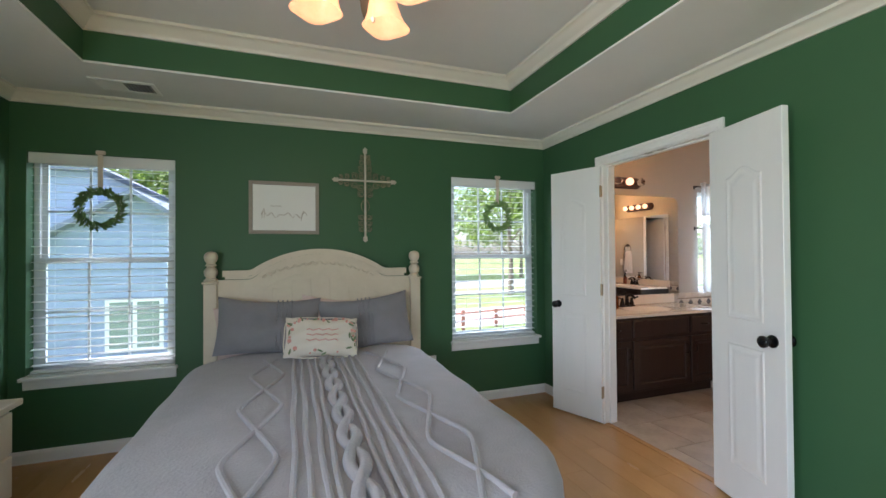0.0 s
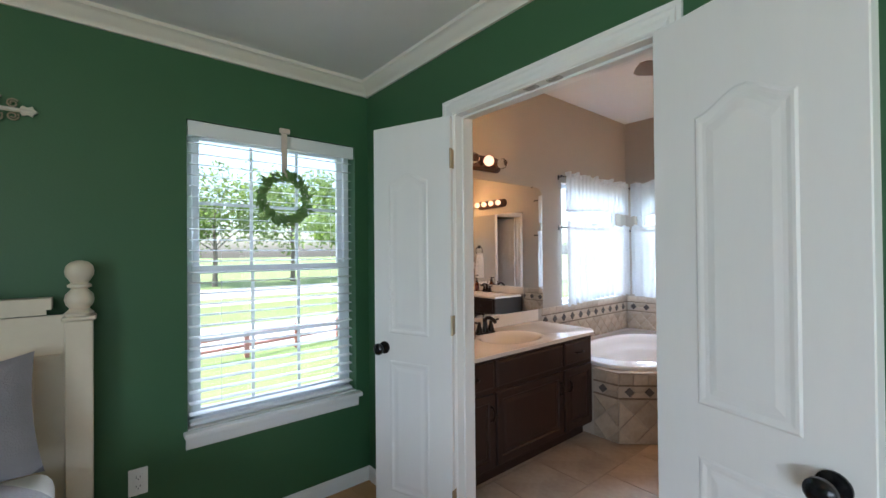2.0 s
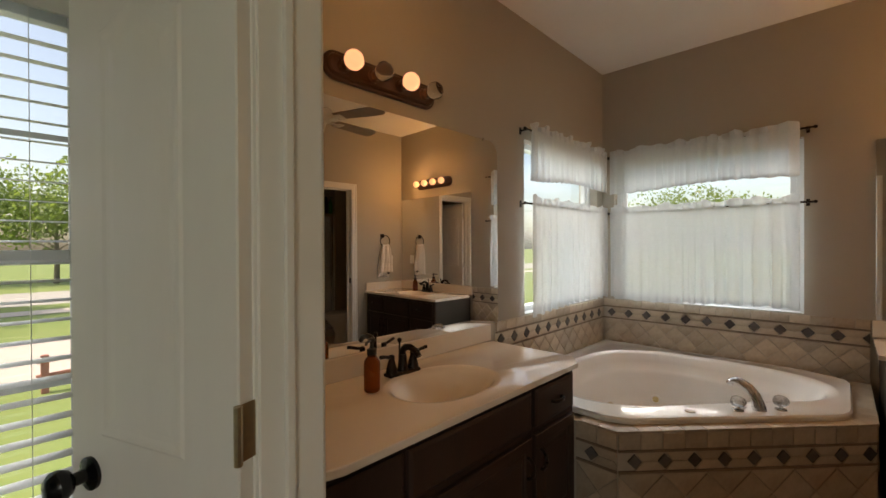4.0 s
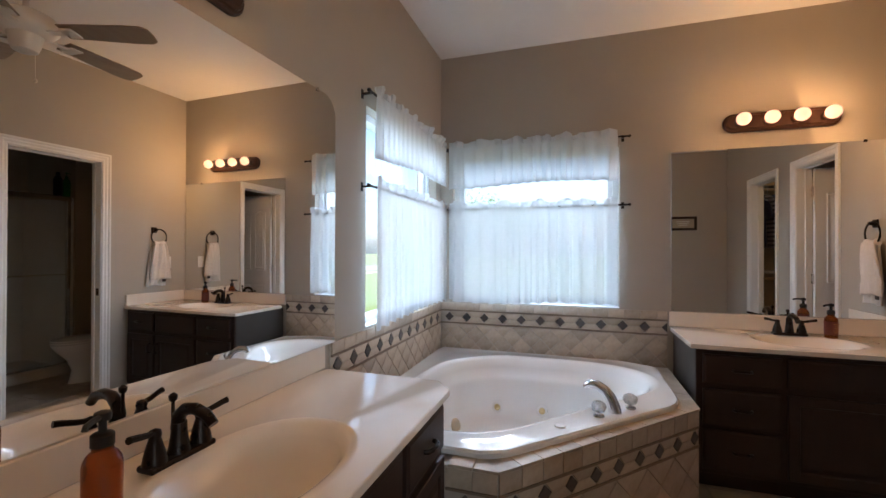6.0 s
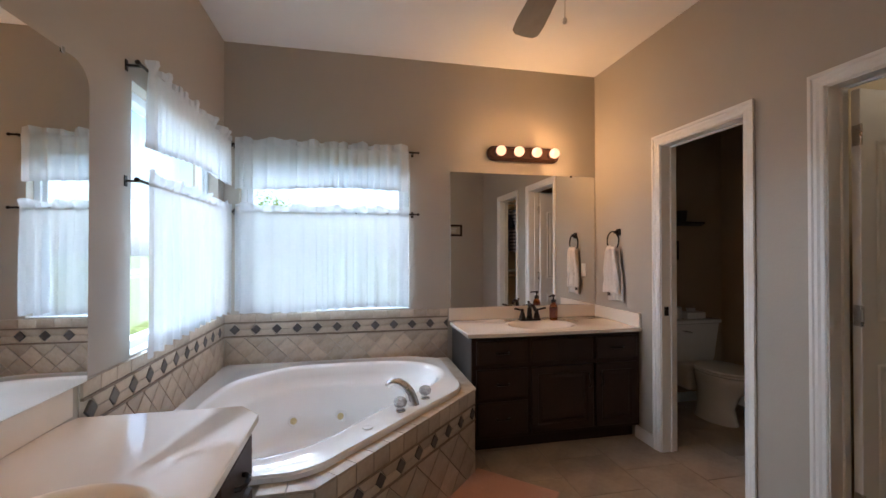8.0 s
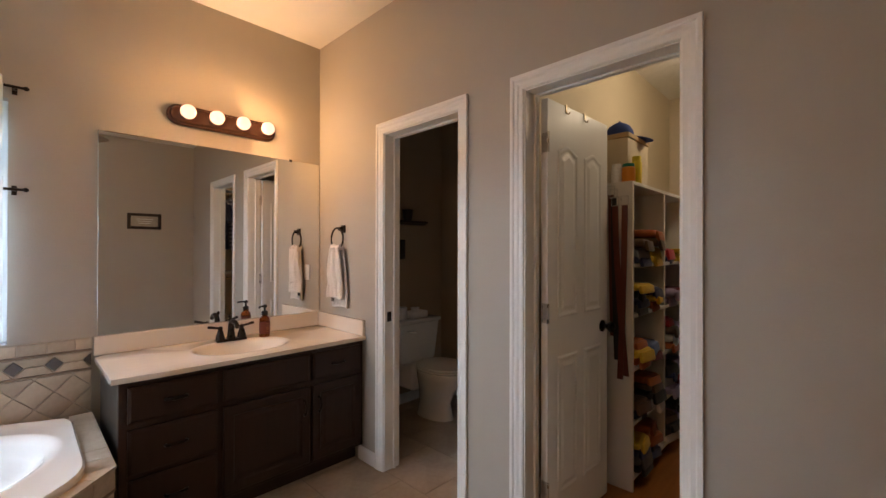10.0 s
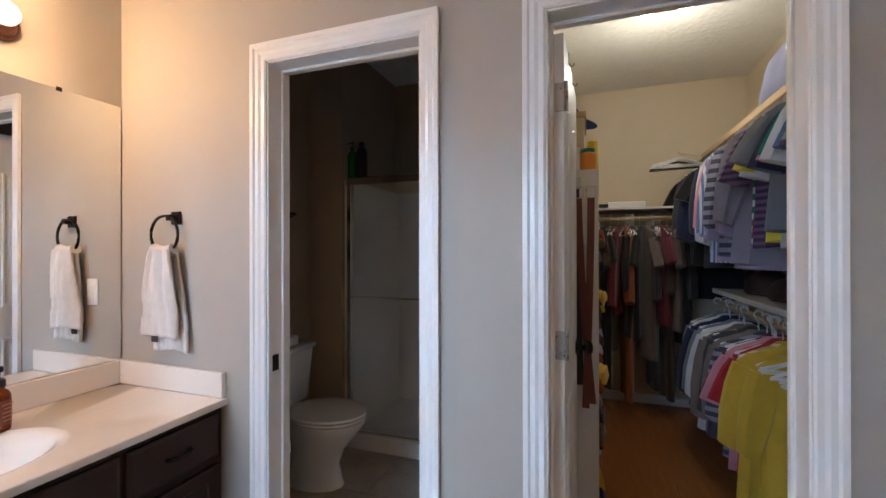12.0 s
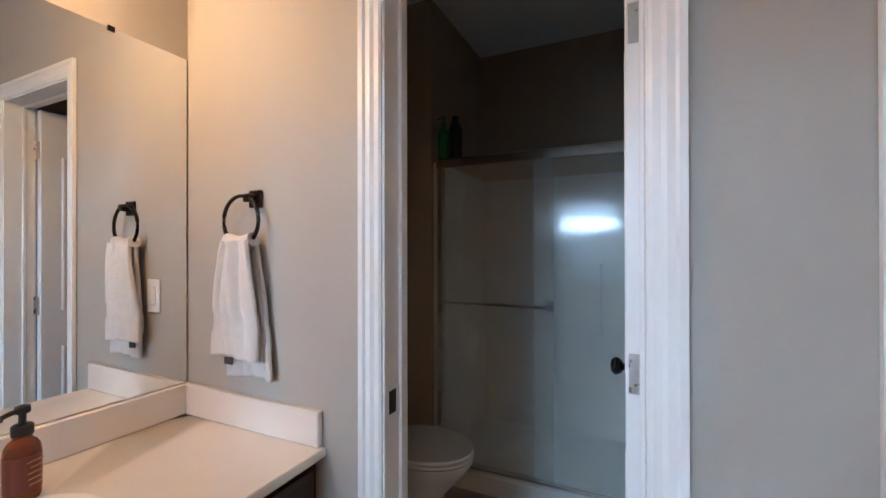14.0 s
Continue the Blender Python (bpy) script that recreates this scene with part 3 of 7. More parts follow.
# ---- bedroom windows with blinds ----
def bedroom_window(name, x0, x1, label):
    z0, z1 = WIN_Z
    w = setting(name, join(box(x0, N + 0.085, z0, x0 + 0.035, N + 0.14, z1, 0.003), box(x1 - 0.035, N + 0.085, z0, x1, N + 0.14, z1, 0.003), box(x0, N + 0.085, z1 - 0.035, x1, N + 0.14, z1, 0.003), box(x0, N + 0.085, z0, x1, N + 0.14, z0 + 0.035, 0.003)), VINYL, label, "window")
    mid = 1.31
    for nm, za, zb, y in (("upper_sash", mid - 0.02, z1 - 0.03, N + 0.118), ("lower_sash", z0 + 0.03, mid + 0.02, N + 0.095)):
        s = part(nm, join(box(x0 + 0.03, y - 0.012, za, x0 + 0.068, y + 0.012, zb, 0.002), box(x1 - 0.068, y - 0.012, za, x1 - 0.03, y + 0.012, zb, 0.002), box(x0 + 0.068, y - 0.012, zb - 0.038, x1 - 0.068, y + 0.012, zb, 0.002), box(x0 + 0.068, y - 0.012, za, x1 - 0.068, y + 0.012, za + 0.038, 0.002)), VINYL, w)
        g = part("pane", box(x0 + 0.066, y - 0.002, za + 0.036, x1 - 0.066, y + 0.002, zb - 0.036), GLASS, s)
        g.visible_shadow = False
        wi, zm = x1 - x0 - 0.136, (za + zb) / 2
        for k in (1, 2):
            part("muntin", box(x0 + 0.068 + wi * k / 3 - 0.008, y - 0.008, za + 0.038, x0 + 0.068 + wi * k / 3 + 0.008, y - 0.003, zb - 0.038), VINYL, s)
        part("muntin", box(x0 + 0.068, y - 0.0085, zm - 0.008, x1 - 0.068, y - 0.0035, zm + 0.008), VINYL, s)
    sill = part("sill", join(box(x0 - 0.018, N - 0.052, z0 - 0.024, x1 + 0.018, N + 0.0, z0, 0.005, 2), box(x0 + 0.001, N, z0 - 0.024, x1 - 0.001, N + 0.084, z0 + 0.004)), TRIM, w)
    part("apron", sweep([(0, -0.06), (0.012, -0.06), (0.016, -0.045), (0.016, 0), (0, 0)], [(x0 - 0.008, N, z0 - 0.025), (x1 + 0.008, N, z0 - 0.025)]), TRIM, w)
    b = thing("window_blind", (0, 0, 0), "white horizontal window blind, slats open", "blind", "bedroom window blinds")
    part("valance", box(x0 + 0.004, N + 0.008, z1 - 0.075, x1 - 0.004, N + 0.02, z1 - 0.002, 0.003), SLAT, b)
    part("headrail", box(x0 + 0.01, N + 0.022, z1 - 0.05, x1 - 0.01, N + 0.07, z1 - 0.004), SLAT, b)
    z, me = z1 - 0.10, None
    while z > z0 + 0.04:
        if me is None:
            bm = loft([[(x, -0.024, 0.0), (x, -0.008, 0.003), (x, 0.008, 0.003), (x, 0.024, 0.0), (x, 0.008, 0.0005), (x, -0.008, 0.0005)] for x in (x0 + 0.012, x1 - 0.012)], cap0=True, cap1=True)
            ob = part("slat", bm, SLAT, b)
            me = ob.data
        else:
            ob = new("slat", me)
            ob.parent = b
        ob.matrix_basis = pose(0, N + 0.046, z, 5)
        z -= 0.0525
    part("bottom_rail", box(x0 + 0.012, N + 0.022, z0 + 0.008, x1 - 0.012, N + 0.068, z0 + 0.026, 0.004), SLAT, b)
    for fx in (0.17, 0.83):
        x = x0 + (x1 - x0) * fx
        part("ladder_cord", tube([(x, N + 0.0205, z1 - 0.07), (x, N + 0.0205, z0 + 0.02)], 0.0009, 4), SLAT, b)
    return w


bedroom_window("window_1", *WIN_A, "white sash window with grid and sill")
bedroom_window("window_2", *WIN_B, "white sash window with grid and sill")


# ---- tub windows, rods and sheer curtains ----
def tub_window(name, axis, a0, a1, plane, label):
    z0, z1 = TUBWIN_Z

    def b(u0, u1, d0, d1, za, zb, bev=0.003):
        return box(u0, plane + d0, za, u1, plane + d1, zb, bev) if axis == 'y' else box(plane + d0, u0, za, plane + d1, u1, zb, bev)
    w = setting(name, join(b(a0, a0 + 0.04, 0.06, 0.13, z0, z1), b(a1 - 0.04, a1, 0.06, 0.13, z0, z1), b(a0 + 0.04, a1 - 0.04, 0.06, 0.13, z1 - 0.04, z1), b(a0 + 0.04, a1 - 0.04, 0.06, 0.13, z0, z0 + 0.04)), VINYL, label, "window")
    p = part("pane", b(a0 + 0.038, a1 - 0.038, 0.095, 0.099, z0 + 0.038, z1 - 0.038, 0), GLASS, w)
    p.visible_shadow = False
    part("sash", join(b(a0 + 0.04, a0 + 0.075, 0.075, 0.11, z0 + 0.04, z1 - 0.04), b(a1 - 0.075, a1 - 0.04, 0.075, 0.11, z0 + 0.04, z1 - 0.04)), VINYL, w)
    part("sill", b(a0 + 0.001, a1 - 0.001, 0.0, 0.06, z0 - 0.006, z0 + 0.006, 0.002), VINYL, w)
    return w


tub_window("window_3", 'y', *TUBWIN_N, N, "white picture window over the tub")
tub_window("window_4", 'x', *TUBWIN_E, E_BATH, "white picture window over the tub")


def curtain_cloth(length, z_top, z_bot, folds, amp, seed, sway=0.0):
    """Gathered cloth along local x, hanging on a rod at z = z_top, with a ruffle above and an uneven hem."""
    rnd = random.Random(seed)
    ph = [rnd.uniform(0, 6.28) for _ in range(6)]
    nx, rows = int(folds * 10), []
    levels = [(0.046, 1.3), (0.034, 1.5), (0.016, 1.0), (0.003, 0.25), (-0.008, 0.25)]
    span = z_top - z_bot
    zs = [(z_top + dz, g) for dz, g in levels] + [(z_top - span * f, 0.35 + 0.65 * min(1, f * 2.2)) for f in (0.05, 0.12, 0.25, 0.45, 0.65, 0.85, 0.95, 1.0)]
    for z, g in zs:
        row = []
        for i in range(nx + 1):
            u = i / nx
            a = 2 * math.pi * folds * (u + 0.022 * math.sin(9 * u + ph[0]) + 0.030 * math.sin(4.1 * u + ph[1]))
            y = amp * g * (0.75 + 0.45 * math.sin(7 * u + ph[4])) * (math.sin(a) + 0.35 * math.sin(2.3 * a + ph[2]) * (0.6 + 0.4 * math.sin(5 * u + ph[3])))
            zz = z
            if z > z_top + 0.005:
                zz += 0.016 * math.sin(a * 0.5 + ph[4]) * math.sin(11 * u + ph[5])
            if z < z_bot + 0.03:
                zz += 0.006 * math.sin(a) + sway * (u - 0.5) + 0.012 * math.sin(6 * u + ph[1])
            row.append((u * length + 0.006 * math.sin(a * 2 + ph[3]) * g, y, zz))
        rows.append(row)
    hem = [[(x, y + 0.0035, z + dz) for x, y, z in r] for r, dz in ((rows[-2], 0.012), (rows[-2], 0.0), (rows[-1], 0.002))]
    return join(loft(rows, close=False), loft(hem, close=False))


def curtain_rod(z, m, length, dec):
    r = thing("curtain_rod", m, "thin dark metal curtain rod on brackets", "curtain rod", "curtain rods")
    part("rod", tube([(-0.03, 0, 0), (length + 0.03, 0, 0)], 0.0065, 8), BRONZE, r)
    for x, s in ((-0.03, -1), (length + 0.03, 1)):
        part("end_cap", moved(lathe([(0.007, 0), (0.010, 0.004), (0.010, 0.012), (0.004, 0.018)], 10), pose(x, 0, 0, 0, 90 * s, 0)), BRONZE, r)
    for x in (0.0, length):
        part("bracket", join(box(x - 0.006, 0.004, -0.004, x + 0.006, 0.060, 0.004), box(x - 0.009, 0.0555, -0.022, x + 0.009, 0.0595, 0.022)), BRONZE, r)
    return r


for axis, a0, length, nm in (('y', 4.205, 1.215, "north"), ('x', 3.525, 1.255, "east")):
    for z_top, z_bot, folds, amp, label, nm2 in ((2.072, 1.775, 14, 0.017, "sheer white ruffled valance", "valance_curtain"), (1.606, 0.912, 12, 0.021, "sheer white ruffled cafe curtain", "cafe_curtain")):
        m = pose(a0, N - 0.06, 0) if axis == 'y' else pose(E_BATH - 0.06, a0, 0, 0, 0, -90)
        curtain_rod(z_top, m @ pose(0, 0, z_top), length, 0)
        c = part(nm2, moved(curtain_cloth(length - 0.05, z_top, z_bot, folds, amp, len(nm) + folds, 0.03 if axis == 'y' else 0.01), pose(0.03 if axis == 'y' else 0.015, -0.012, 0)), SHEER, None, smooth=True)
        c.matrix_basis = m
        tagged(c, label + " on a dark rod", "curtain", "tub curtains")


# ---- bathroom things ----
CTR_Z = 0.790


def pull(kind="pull"):
    """A cup-shaped drawer pull, its back on y = 0, standing out to -y."""
    pts = [(-0.042, 0, 0), (-0.038, -0.014, 0.0), (-0.022, -0.024, 0.002), (0, -0.027, 0.003), (0.022, -0.024, 0.002), (0.038, -0.014, 0), (0.042, 0, 0)]
    return tube(pts, 0.0075, 8)


def front(w, h, t=0.019):
    """A raised-panel cabinet front in x-z, its face at y = -t."""
    rings = [[(x0, y, z0), (x1, y, z0), (x1, y, z1), (x0, y, z1)] for x0, x1, z0, z1, y in
             ((0, w, 0, h, 0), (0, w, 0, h, -t + 0.003), (0.003, w - 0.003, 0.003, h - 0.003, -t), (0.045, w - 0.045, 0.045, h - 0.045, -t), (0.052, w - 0.052, 0.052, h - 0.052, -t + 0.007),
              (0.062, w - 0.062, 0.062, h - 0.062, -t + 0.007), (0.080, w - 0.080, 0.080, h - 0.080, -t + 0.001))] if h > 0.24 else \
            [[(x0, y, z0), (x1, y, z0), (x1, y, z1), (x0, y, z1)] for x0, x1, z0, z1, y in
             ((0, w, 0, h, 0), (0, w, 0, h, -t + 0.006), (0.012, w - 0.012, 0.012, h - 0.012, -t), (0.03, w - 0.03, 0.03, h - 0.03, -t))]
    return loft(rings, cap0=True, cap1=True)


def vanity(m, length, layout, label):
    """A vanity cabinet, local x along its length, front at y = 0 facing -y, depth to y = 0.55."""
    v = thing("vanity_cabinet", m, label, "cabinet", "bathroom vanities")
    zt = CTR_Z - 0.0245
    part("body", join(box(0, 0.020, 0.10, 0.018, 0.55, zt, 0.001), box(length - 0.018, 0.020, 0.10, length, 0.55, zt, 0.001), box(0.018, 0.53, 0.10, length - 0.018, 0.55, zt), box(0.018, 0.020, 0.10, length - 0.018, 0.53, 0.118)), CAB_SIDE, v, "grey brown side panels")
    part("face_frame", box(0, 0.001, 0.10, length, 0.0195, zt, 0.002), ESPRESSO, v)
    part("toe_kick", box(0.005, 0.075, 0.0, length - 0.005, 0.54, 0.10), ESPRESSO, v)
    for x, w, rows in layout:
        for kind, z, h in rows:
            d = part("door" if kind[0] == "d" else "drawer", moved(front(w, h), pose(x, 0, z)), ESPRESSO, v)
            if kind == "dl":
                part("handle", moved(pull(), pose(x + 0.035, -0.019, z + h - 0.11, 0, 90, 0)), BRONZE, d, "dark bronze pull")
            elif kind == "dr":
                part("handle", moved(pull(), pose(x + w - 0.035, -0.019, z + h - 0.11, 0, 90, 0)), BRONZE, d, "dark bronze pull")
            elif kind == "w":
                part("handle", moved(pull(), pose(x + w / 2, -0.019, z + h / 2)), BRONZE, d, "dark bronze pull")
    return v


UP, UPH, LO, LOH = 0.585, 0.155, 0.125, 0.43
L2 = 1.235
vanity(pose(4.915, 0.722 + L2, 0, 0, 0, -90), L2, [(0.03, 0.355, [("w", UP, UPH), ("w", 0.36, 0.195), ("w", LO, 0.215)]), (0.41, 0.455, [("f", UP, UPH), ("dr", LO, LOH)]),
       (0.885, 0.325, [("w", UP, UPH), ("dl", LO, LOH)])], "espresso stained vanity with drawers and doors by the tub")
L1 = 1.46
vanity(pose(2.335, 3.040, 0), L1, [(0.03, 0.36, [("w", UP, UPH), ("dr", LO, LOH)]), (0.41, 0.66, [("f", UP, UPH), ("dr", LO, LOH)]), (1.10, 0.335, [("w", UP, UPH), ("dl", LO, LOH)])],
       "espresso stained vanity with doors along the mirror wall")


def oval(cx, cy, a, b, z, n=48, p=2.2):
    out = []
    for k in range(n):
        t = 2 * math.pi * k / n
        c, s = math.cos(t), math.sin(t)
        out.append((cx + a * math.copysign(abs(c) ** (2 / p), c), cy + b * math.copysign(abs(s) ** (2 / p), s), z))
    return out


def rect_ring(x0, y0, x1, y1, cx, cy, z, n=48):
    out = []
    for k in range(n):
        t = 2 * math.pi * k / n
        c, s = math.cos(t), math.sin(t)
        f = min((x1 - cx) / c if c > 1e-9 else 1e9, (x0 - cx) / c if c < -1e-9 else 1e9, (y1 - cy) / s if s > 1e-9 else 1e9, (y0 - cy) / s if s < -1e-9 else 1e9)
        out.append((cx + f * c, cy + f * s, z))
    return out


def vanity_top(m, length, depth, cx, cy, label, side):
    """Cultured marble top with a moulded oval bowl and splashes; local front at y = 0."""
    c = thing("countertop", m, label, "countertop", "bathroom vanity tops")
    z, r = CTR_Z, [rect_ring(0, 0, length, depth, cx, cy, zz) for zz in (CTR_Z - 0.024, CTR_Z - 0.003)]
    r.append(rect_ring(0.003, 0.003, length - 0.003, depth - 0.003, cx, cy, z))
    for a, b, dz in ((0.272, 0.208, 0), (0.264, 0.200, 0.0035), (0.252, 0.188, 0.004), (0.242, 0.178, 0.0), (0.232, 0.168, -0.004), (0.215, 0.152, -0.03), (0.18, 0.125, -0.075), (0.13, 0.09, -0.11), (0.06, 0.045, -0.126), (0.022, 0.022, -0.13)):
        r.append(oval(cx, cy, a, b, z + dz))
    part("top", loft(r, cap0=False, cap1=True), MARBLE, c, smooth=True)
    part("backsplash", box(0, depth - 0.02, z + 0.0005, length, depth, 0.888, 0.003), MARBLE, c)
    if side:
        x0, x1 = (length - 0.02, length) if side > 0 else (0, 0.02)
        part("sidesplash", box(x0, 0.012, z + 0.0005, x1, depth - 0.021, 0.888, 0.003), MARBLE, c)
    part("drain", moved(lathe([(0.0, 0), (0.020, 0.001), (0.021, 0.003), (0.012, 0.005), (0.0, 0.006)], 18, cap=False), pose(cx, cy, z - 0.1305)), BRONZE, c, "dark bronze drain")
    return c


vanity_top(pose(4.885, 1.985, 0, 0, 0, -90), 1.268, 0.588, 0.62, 0.27, "ivory cultured marble top with moulded sink", 1)
vanity_top(pose(2.330, 3.005, 0), 1.535, 0.593, 0.815, 0.262, "ivory cultured marble top with moulded sink", 0)


def faucet(m):
    f = thing("faucet", m, "oil-rubbed bronze two-handle sink faucet", "faucet", "sink faucets")
    part("base", box(-0.085, -0.026, 0, 0.085, 0.026, 0.016, 0.006, 2), BRONZE, f)
    part("spout", join(lathe([(0.026, 0.014), (0.022, 0.03), (0.018, 0.06), (0.017, 0.085)], 14), tube([(0, 0.004, 0.07), (0, 0.0, 0.1), (0, -0.02, 0.118), (0, -0.05, 0.122), (0, -0.085, 0.112), (0, -0.105, 0.092)], 0.0165, 12, 0.012)), BRONZE, f, smooth=True)
    part("lift_rod", moved(lathe([(0.004, 0), (0.004, 0.05), (0.009, 0.055), (0.010, 0.066), (0.003, 0.072)], 10), pose(0, 0.02, 0.08)), BRONZE, f, smooth=True)
    for s in (-1, 1):
        part("handle", join(moved(lathe([(0.026, 0), (0.023, 0.02), (0.016, 0.045), (0.012, 0.058), (0.014, 0.064), (0.012, 0.074), (0.004, 0.078)], 14), pose(s * 0.06, 0, 0.014)),
                            tube([(s * 0.06, 0, 0.082), (s * 0.085, -0.004, 0.086), (s * 0.115, -0.012, 0.094), (s * 0.128, -0.015, 0.096)], 0.0065, 8, 0.0085)), BRONZE, f, smooth=True)
    return f


faucet(pose(3.105, 3.475, CTR_Z + 0.0005))
faucet(pose(5.345, 1.365, CTR_Z + 0.0005, 0, 0, -90))

AMBER = mat("amber_bottle_glass", (0.42, 0.10, 0.018), 0.05, trans=0.7, ior=1.30, coat=0.3)
LABEL_Y = mat("amber_label", (0.55, 0.28, 0.10), 0.5, col2=(0.45, 0.2, 0.07), scale=20)
LABEL_R = mat("rust_label", (0.17, 0.045, 0.03), 0.35, col2=(0.13, 0.035, 0.022), scale=20)


def pump_bottle(m, lab, label):
    b = thing("soap_bottle", m, label, "soap bottle", "soap dispensers")
    part("bottle", lathe([(0.027, 0), (0.030, 0.003), (0.031, 0.010), (0.031, 0.104), (0.029, 0.114), (0.024, 0.123), (0.017, 0.130), (0.016, 0.142)], 26), AMBER, b, smooth=True)
    if lab:
        part("label", lathe([(0.0314, 0.022), (0.0316, 0.024), (0.0316, 0.096), (0.0314, 0.098)], 22, cap=False), lab, b, "printed rust label")
        for k, wd in enumerate((0.034, 0.020, 0.030, 0.030, 0.024)):
            part("lettering", box(-wd / 2, -0.0326, 0.084 - 0.012 * k, wd / 2, -0.0316, 0.0865 - 0.012 * k), LABEL_Y, b)
    part("collar", moved(lathe([(0.0185, 0), (0.0185, 0.020), (0.015, 0.023), (0.007, 0.025)], 18), pose(0, 0, 0.138)), BLACK, b, "black ribbed collar", smooth=True)
    part("pump", join(moved(lathe([(0.0065, 0.024), (0.0065, 0.044), (0.013, 0.046), (0.014, 0.052), (0.013, 0.060), (0.006, 0.063)], 14), pose(0, 0, 0.138)), tube([(0, 0, 0.192), (-0.028, -0.004, 0.192), (-0.046, -0.007, 0.190), (-0.050, -0.008, 0.184)], 0.0055, 8)), BLACK, b, "black plastic pump", smooth=True)
    return b


pump_bottle(pose(2.885, 3.395, CTR_Z + 0.0006, 0, 0, 20), None, "amber pump soap bottle by the sink")
pump_bottle(pose(5.315, 1.178, CTR_Z + 0.0006, 0, 0, -70), LABEL_R, "dark amber pump soap bottle by the sink")


# mirrors
def mirror_1():
    x0, x1, z0, z1, r = 2.345, 3.918, 0.890, 1.940, 0.085
    poly = [(x0, z0), (x1, z0)] + [(x1 - r + r * math.cos(a), z1 - r + r * math.sin(a)) for a in [math.pi / 2 * k / 8 for k in range(9)]] + [(x0, z1)]
    g = thing("wall_mirror", (0, 0, 0), "large frameless wall mirror, rounded upper corner", "mirror", "vanity mirrors")
    part("glass", moved(prism(poly, 0, 0.005, 0.001), Matrix.Translation((x0, N - 0.001, 0)) @ pose(0, 0, 0, 0, 0, -0.95) @ Matrix.Translation((-x0, 0, 0)) @ pose(0, 0, 0, 90)), MIRROR, g)
    part("clip", box(x1 - 0.14, N - 0.034, z1 - 0.012, x1 - 0.125, N - 0.031, z1 + 0.006, 0.001), CHROME, g)


mirror_1()
_g = thing("wall_mirror", (0, 0, 0), "frameless wall mirror over the corner vanity", "mirror", "vanity mirrors")
part("glass", box(E_BATH - 0.006, S_BATH + 0.006, 0.890, E_BATH - 0.001, 1.970, 1.953, 0.001), MIRROR, _g)
part("clip", box(E_BATH - 0.0085, 0.93, 1.943, E_BATH - 0.0062, 0.948, 1.958), BRONZE, _g)


# vanity lamps
def vanity_lamp(m, lit, label):
    """A long dark bar with rounded ends and four globe bulbs, back at y = 0, facing -y, centred on x = 0."""
    L, H = 0.62, 0.118
    lamp = thing("vanity_light", m, label, "wall lamp", "vanity lamps")

    def outline(inset, y):
        pts = []
        r = H / 2 - inset
        for s in (1, -1):
            for k in range(13):
                a = -math.pi / 2 + math.pi * k / 12
                pts.append((s * (L / 2 - H / 2) + s * r * math.cos(a), y, s * r * math.sin(a)))
        return pts
    part("bar", loft([outline(i, -d) for i, d in ((0, 0.0005), (0, 0.012), (0.006, 0.018), (0.012, 0.018), (0.016, 0.026), (0.024, 0.030))], cap0=True, cap1=True), LAMP_WOOD, lamp)
    for k, on in enumerate(lit):
        x = -0.225 + 0.15 * k
        part("socket", moved(lathe([(0.030, 0.028), (0.030, 0.034), (0.022, 0.040), (0.020, 0.062)], 16), pose(x, 0, 0, 90)), LAMP_WOOD, lamp)
        b = part("bulb", moved(lathe([(0.014, 0.058), (0.018, 0.070), (0.034, 0.083), (0.0405, 0.100), (0.038, 0.118), (0.026, 0.133), (0.012, 0.139), (0.001, 0.140)], 18), pose(x, 0, 0, 90)), LIT_BULB if on else GLASS, lamp, "glowing globe bulb" if on else "clear unlit globe bulb", smooth=True)
        if on:
            b.visible_shadow = False
            bulb_light("bulb_glow", m @ Vector((x, -0.10, 0)), BULB_WATTS)
    return lamp


BULB_WATTS = 1.4
vanity_lamp(pose(E_BATH, 1.362, 2.113, 0, 0, -90), (1, 1, 1, 1), "dark vanity light bar with four glowing bulbs")
vanity_lamp(pose(3.108, N, 2.070), (1, 0, 1, 0), "dark vanity light bar, two of four bulbs lit")


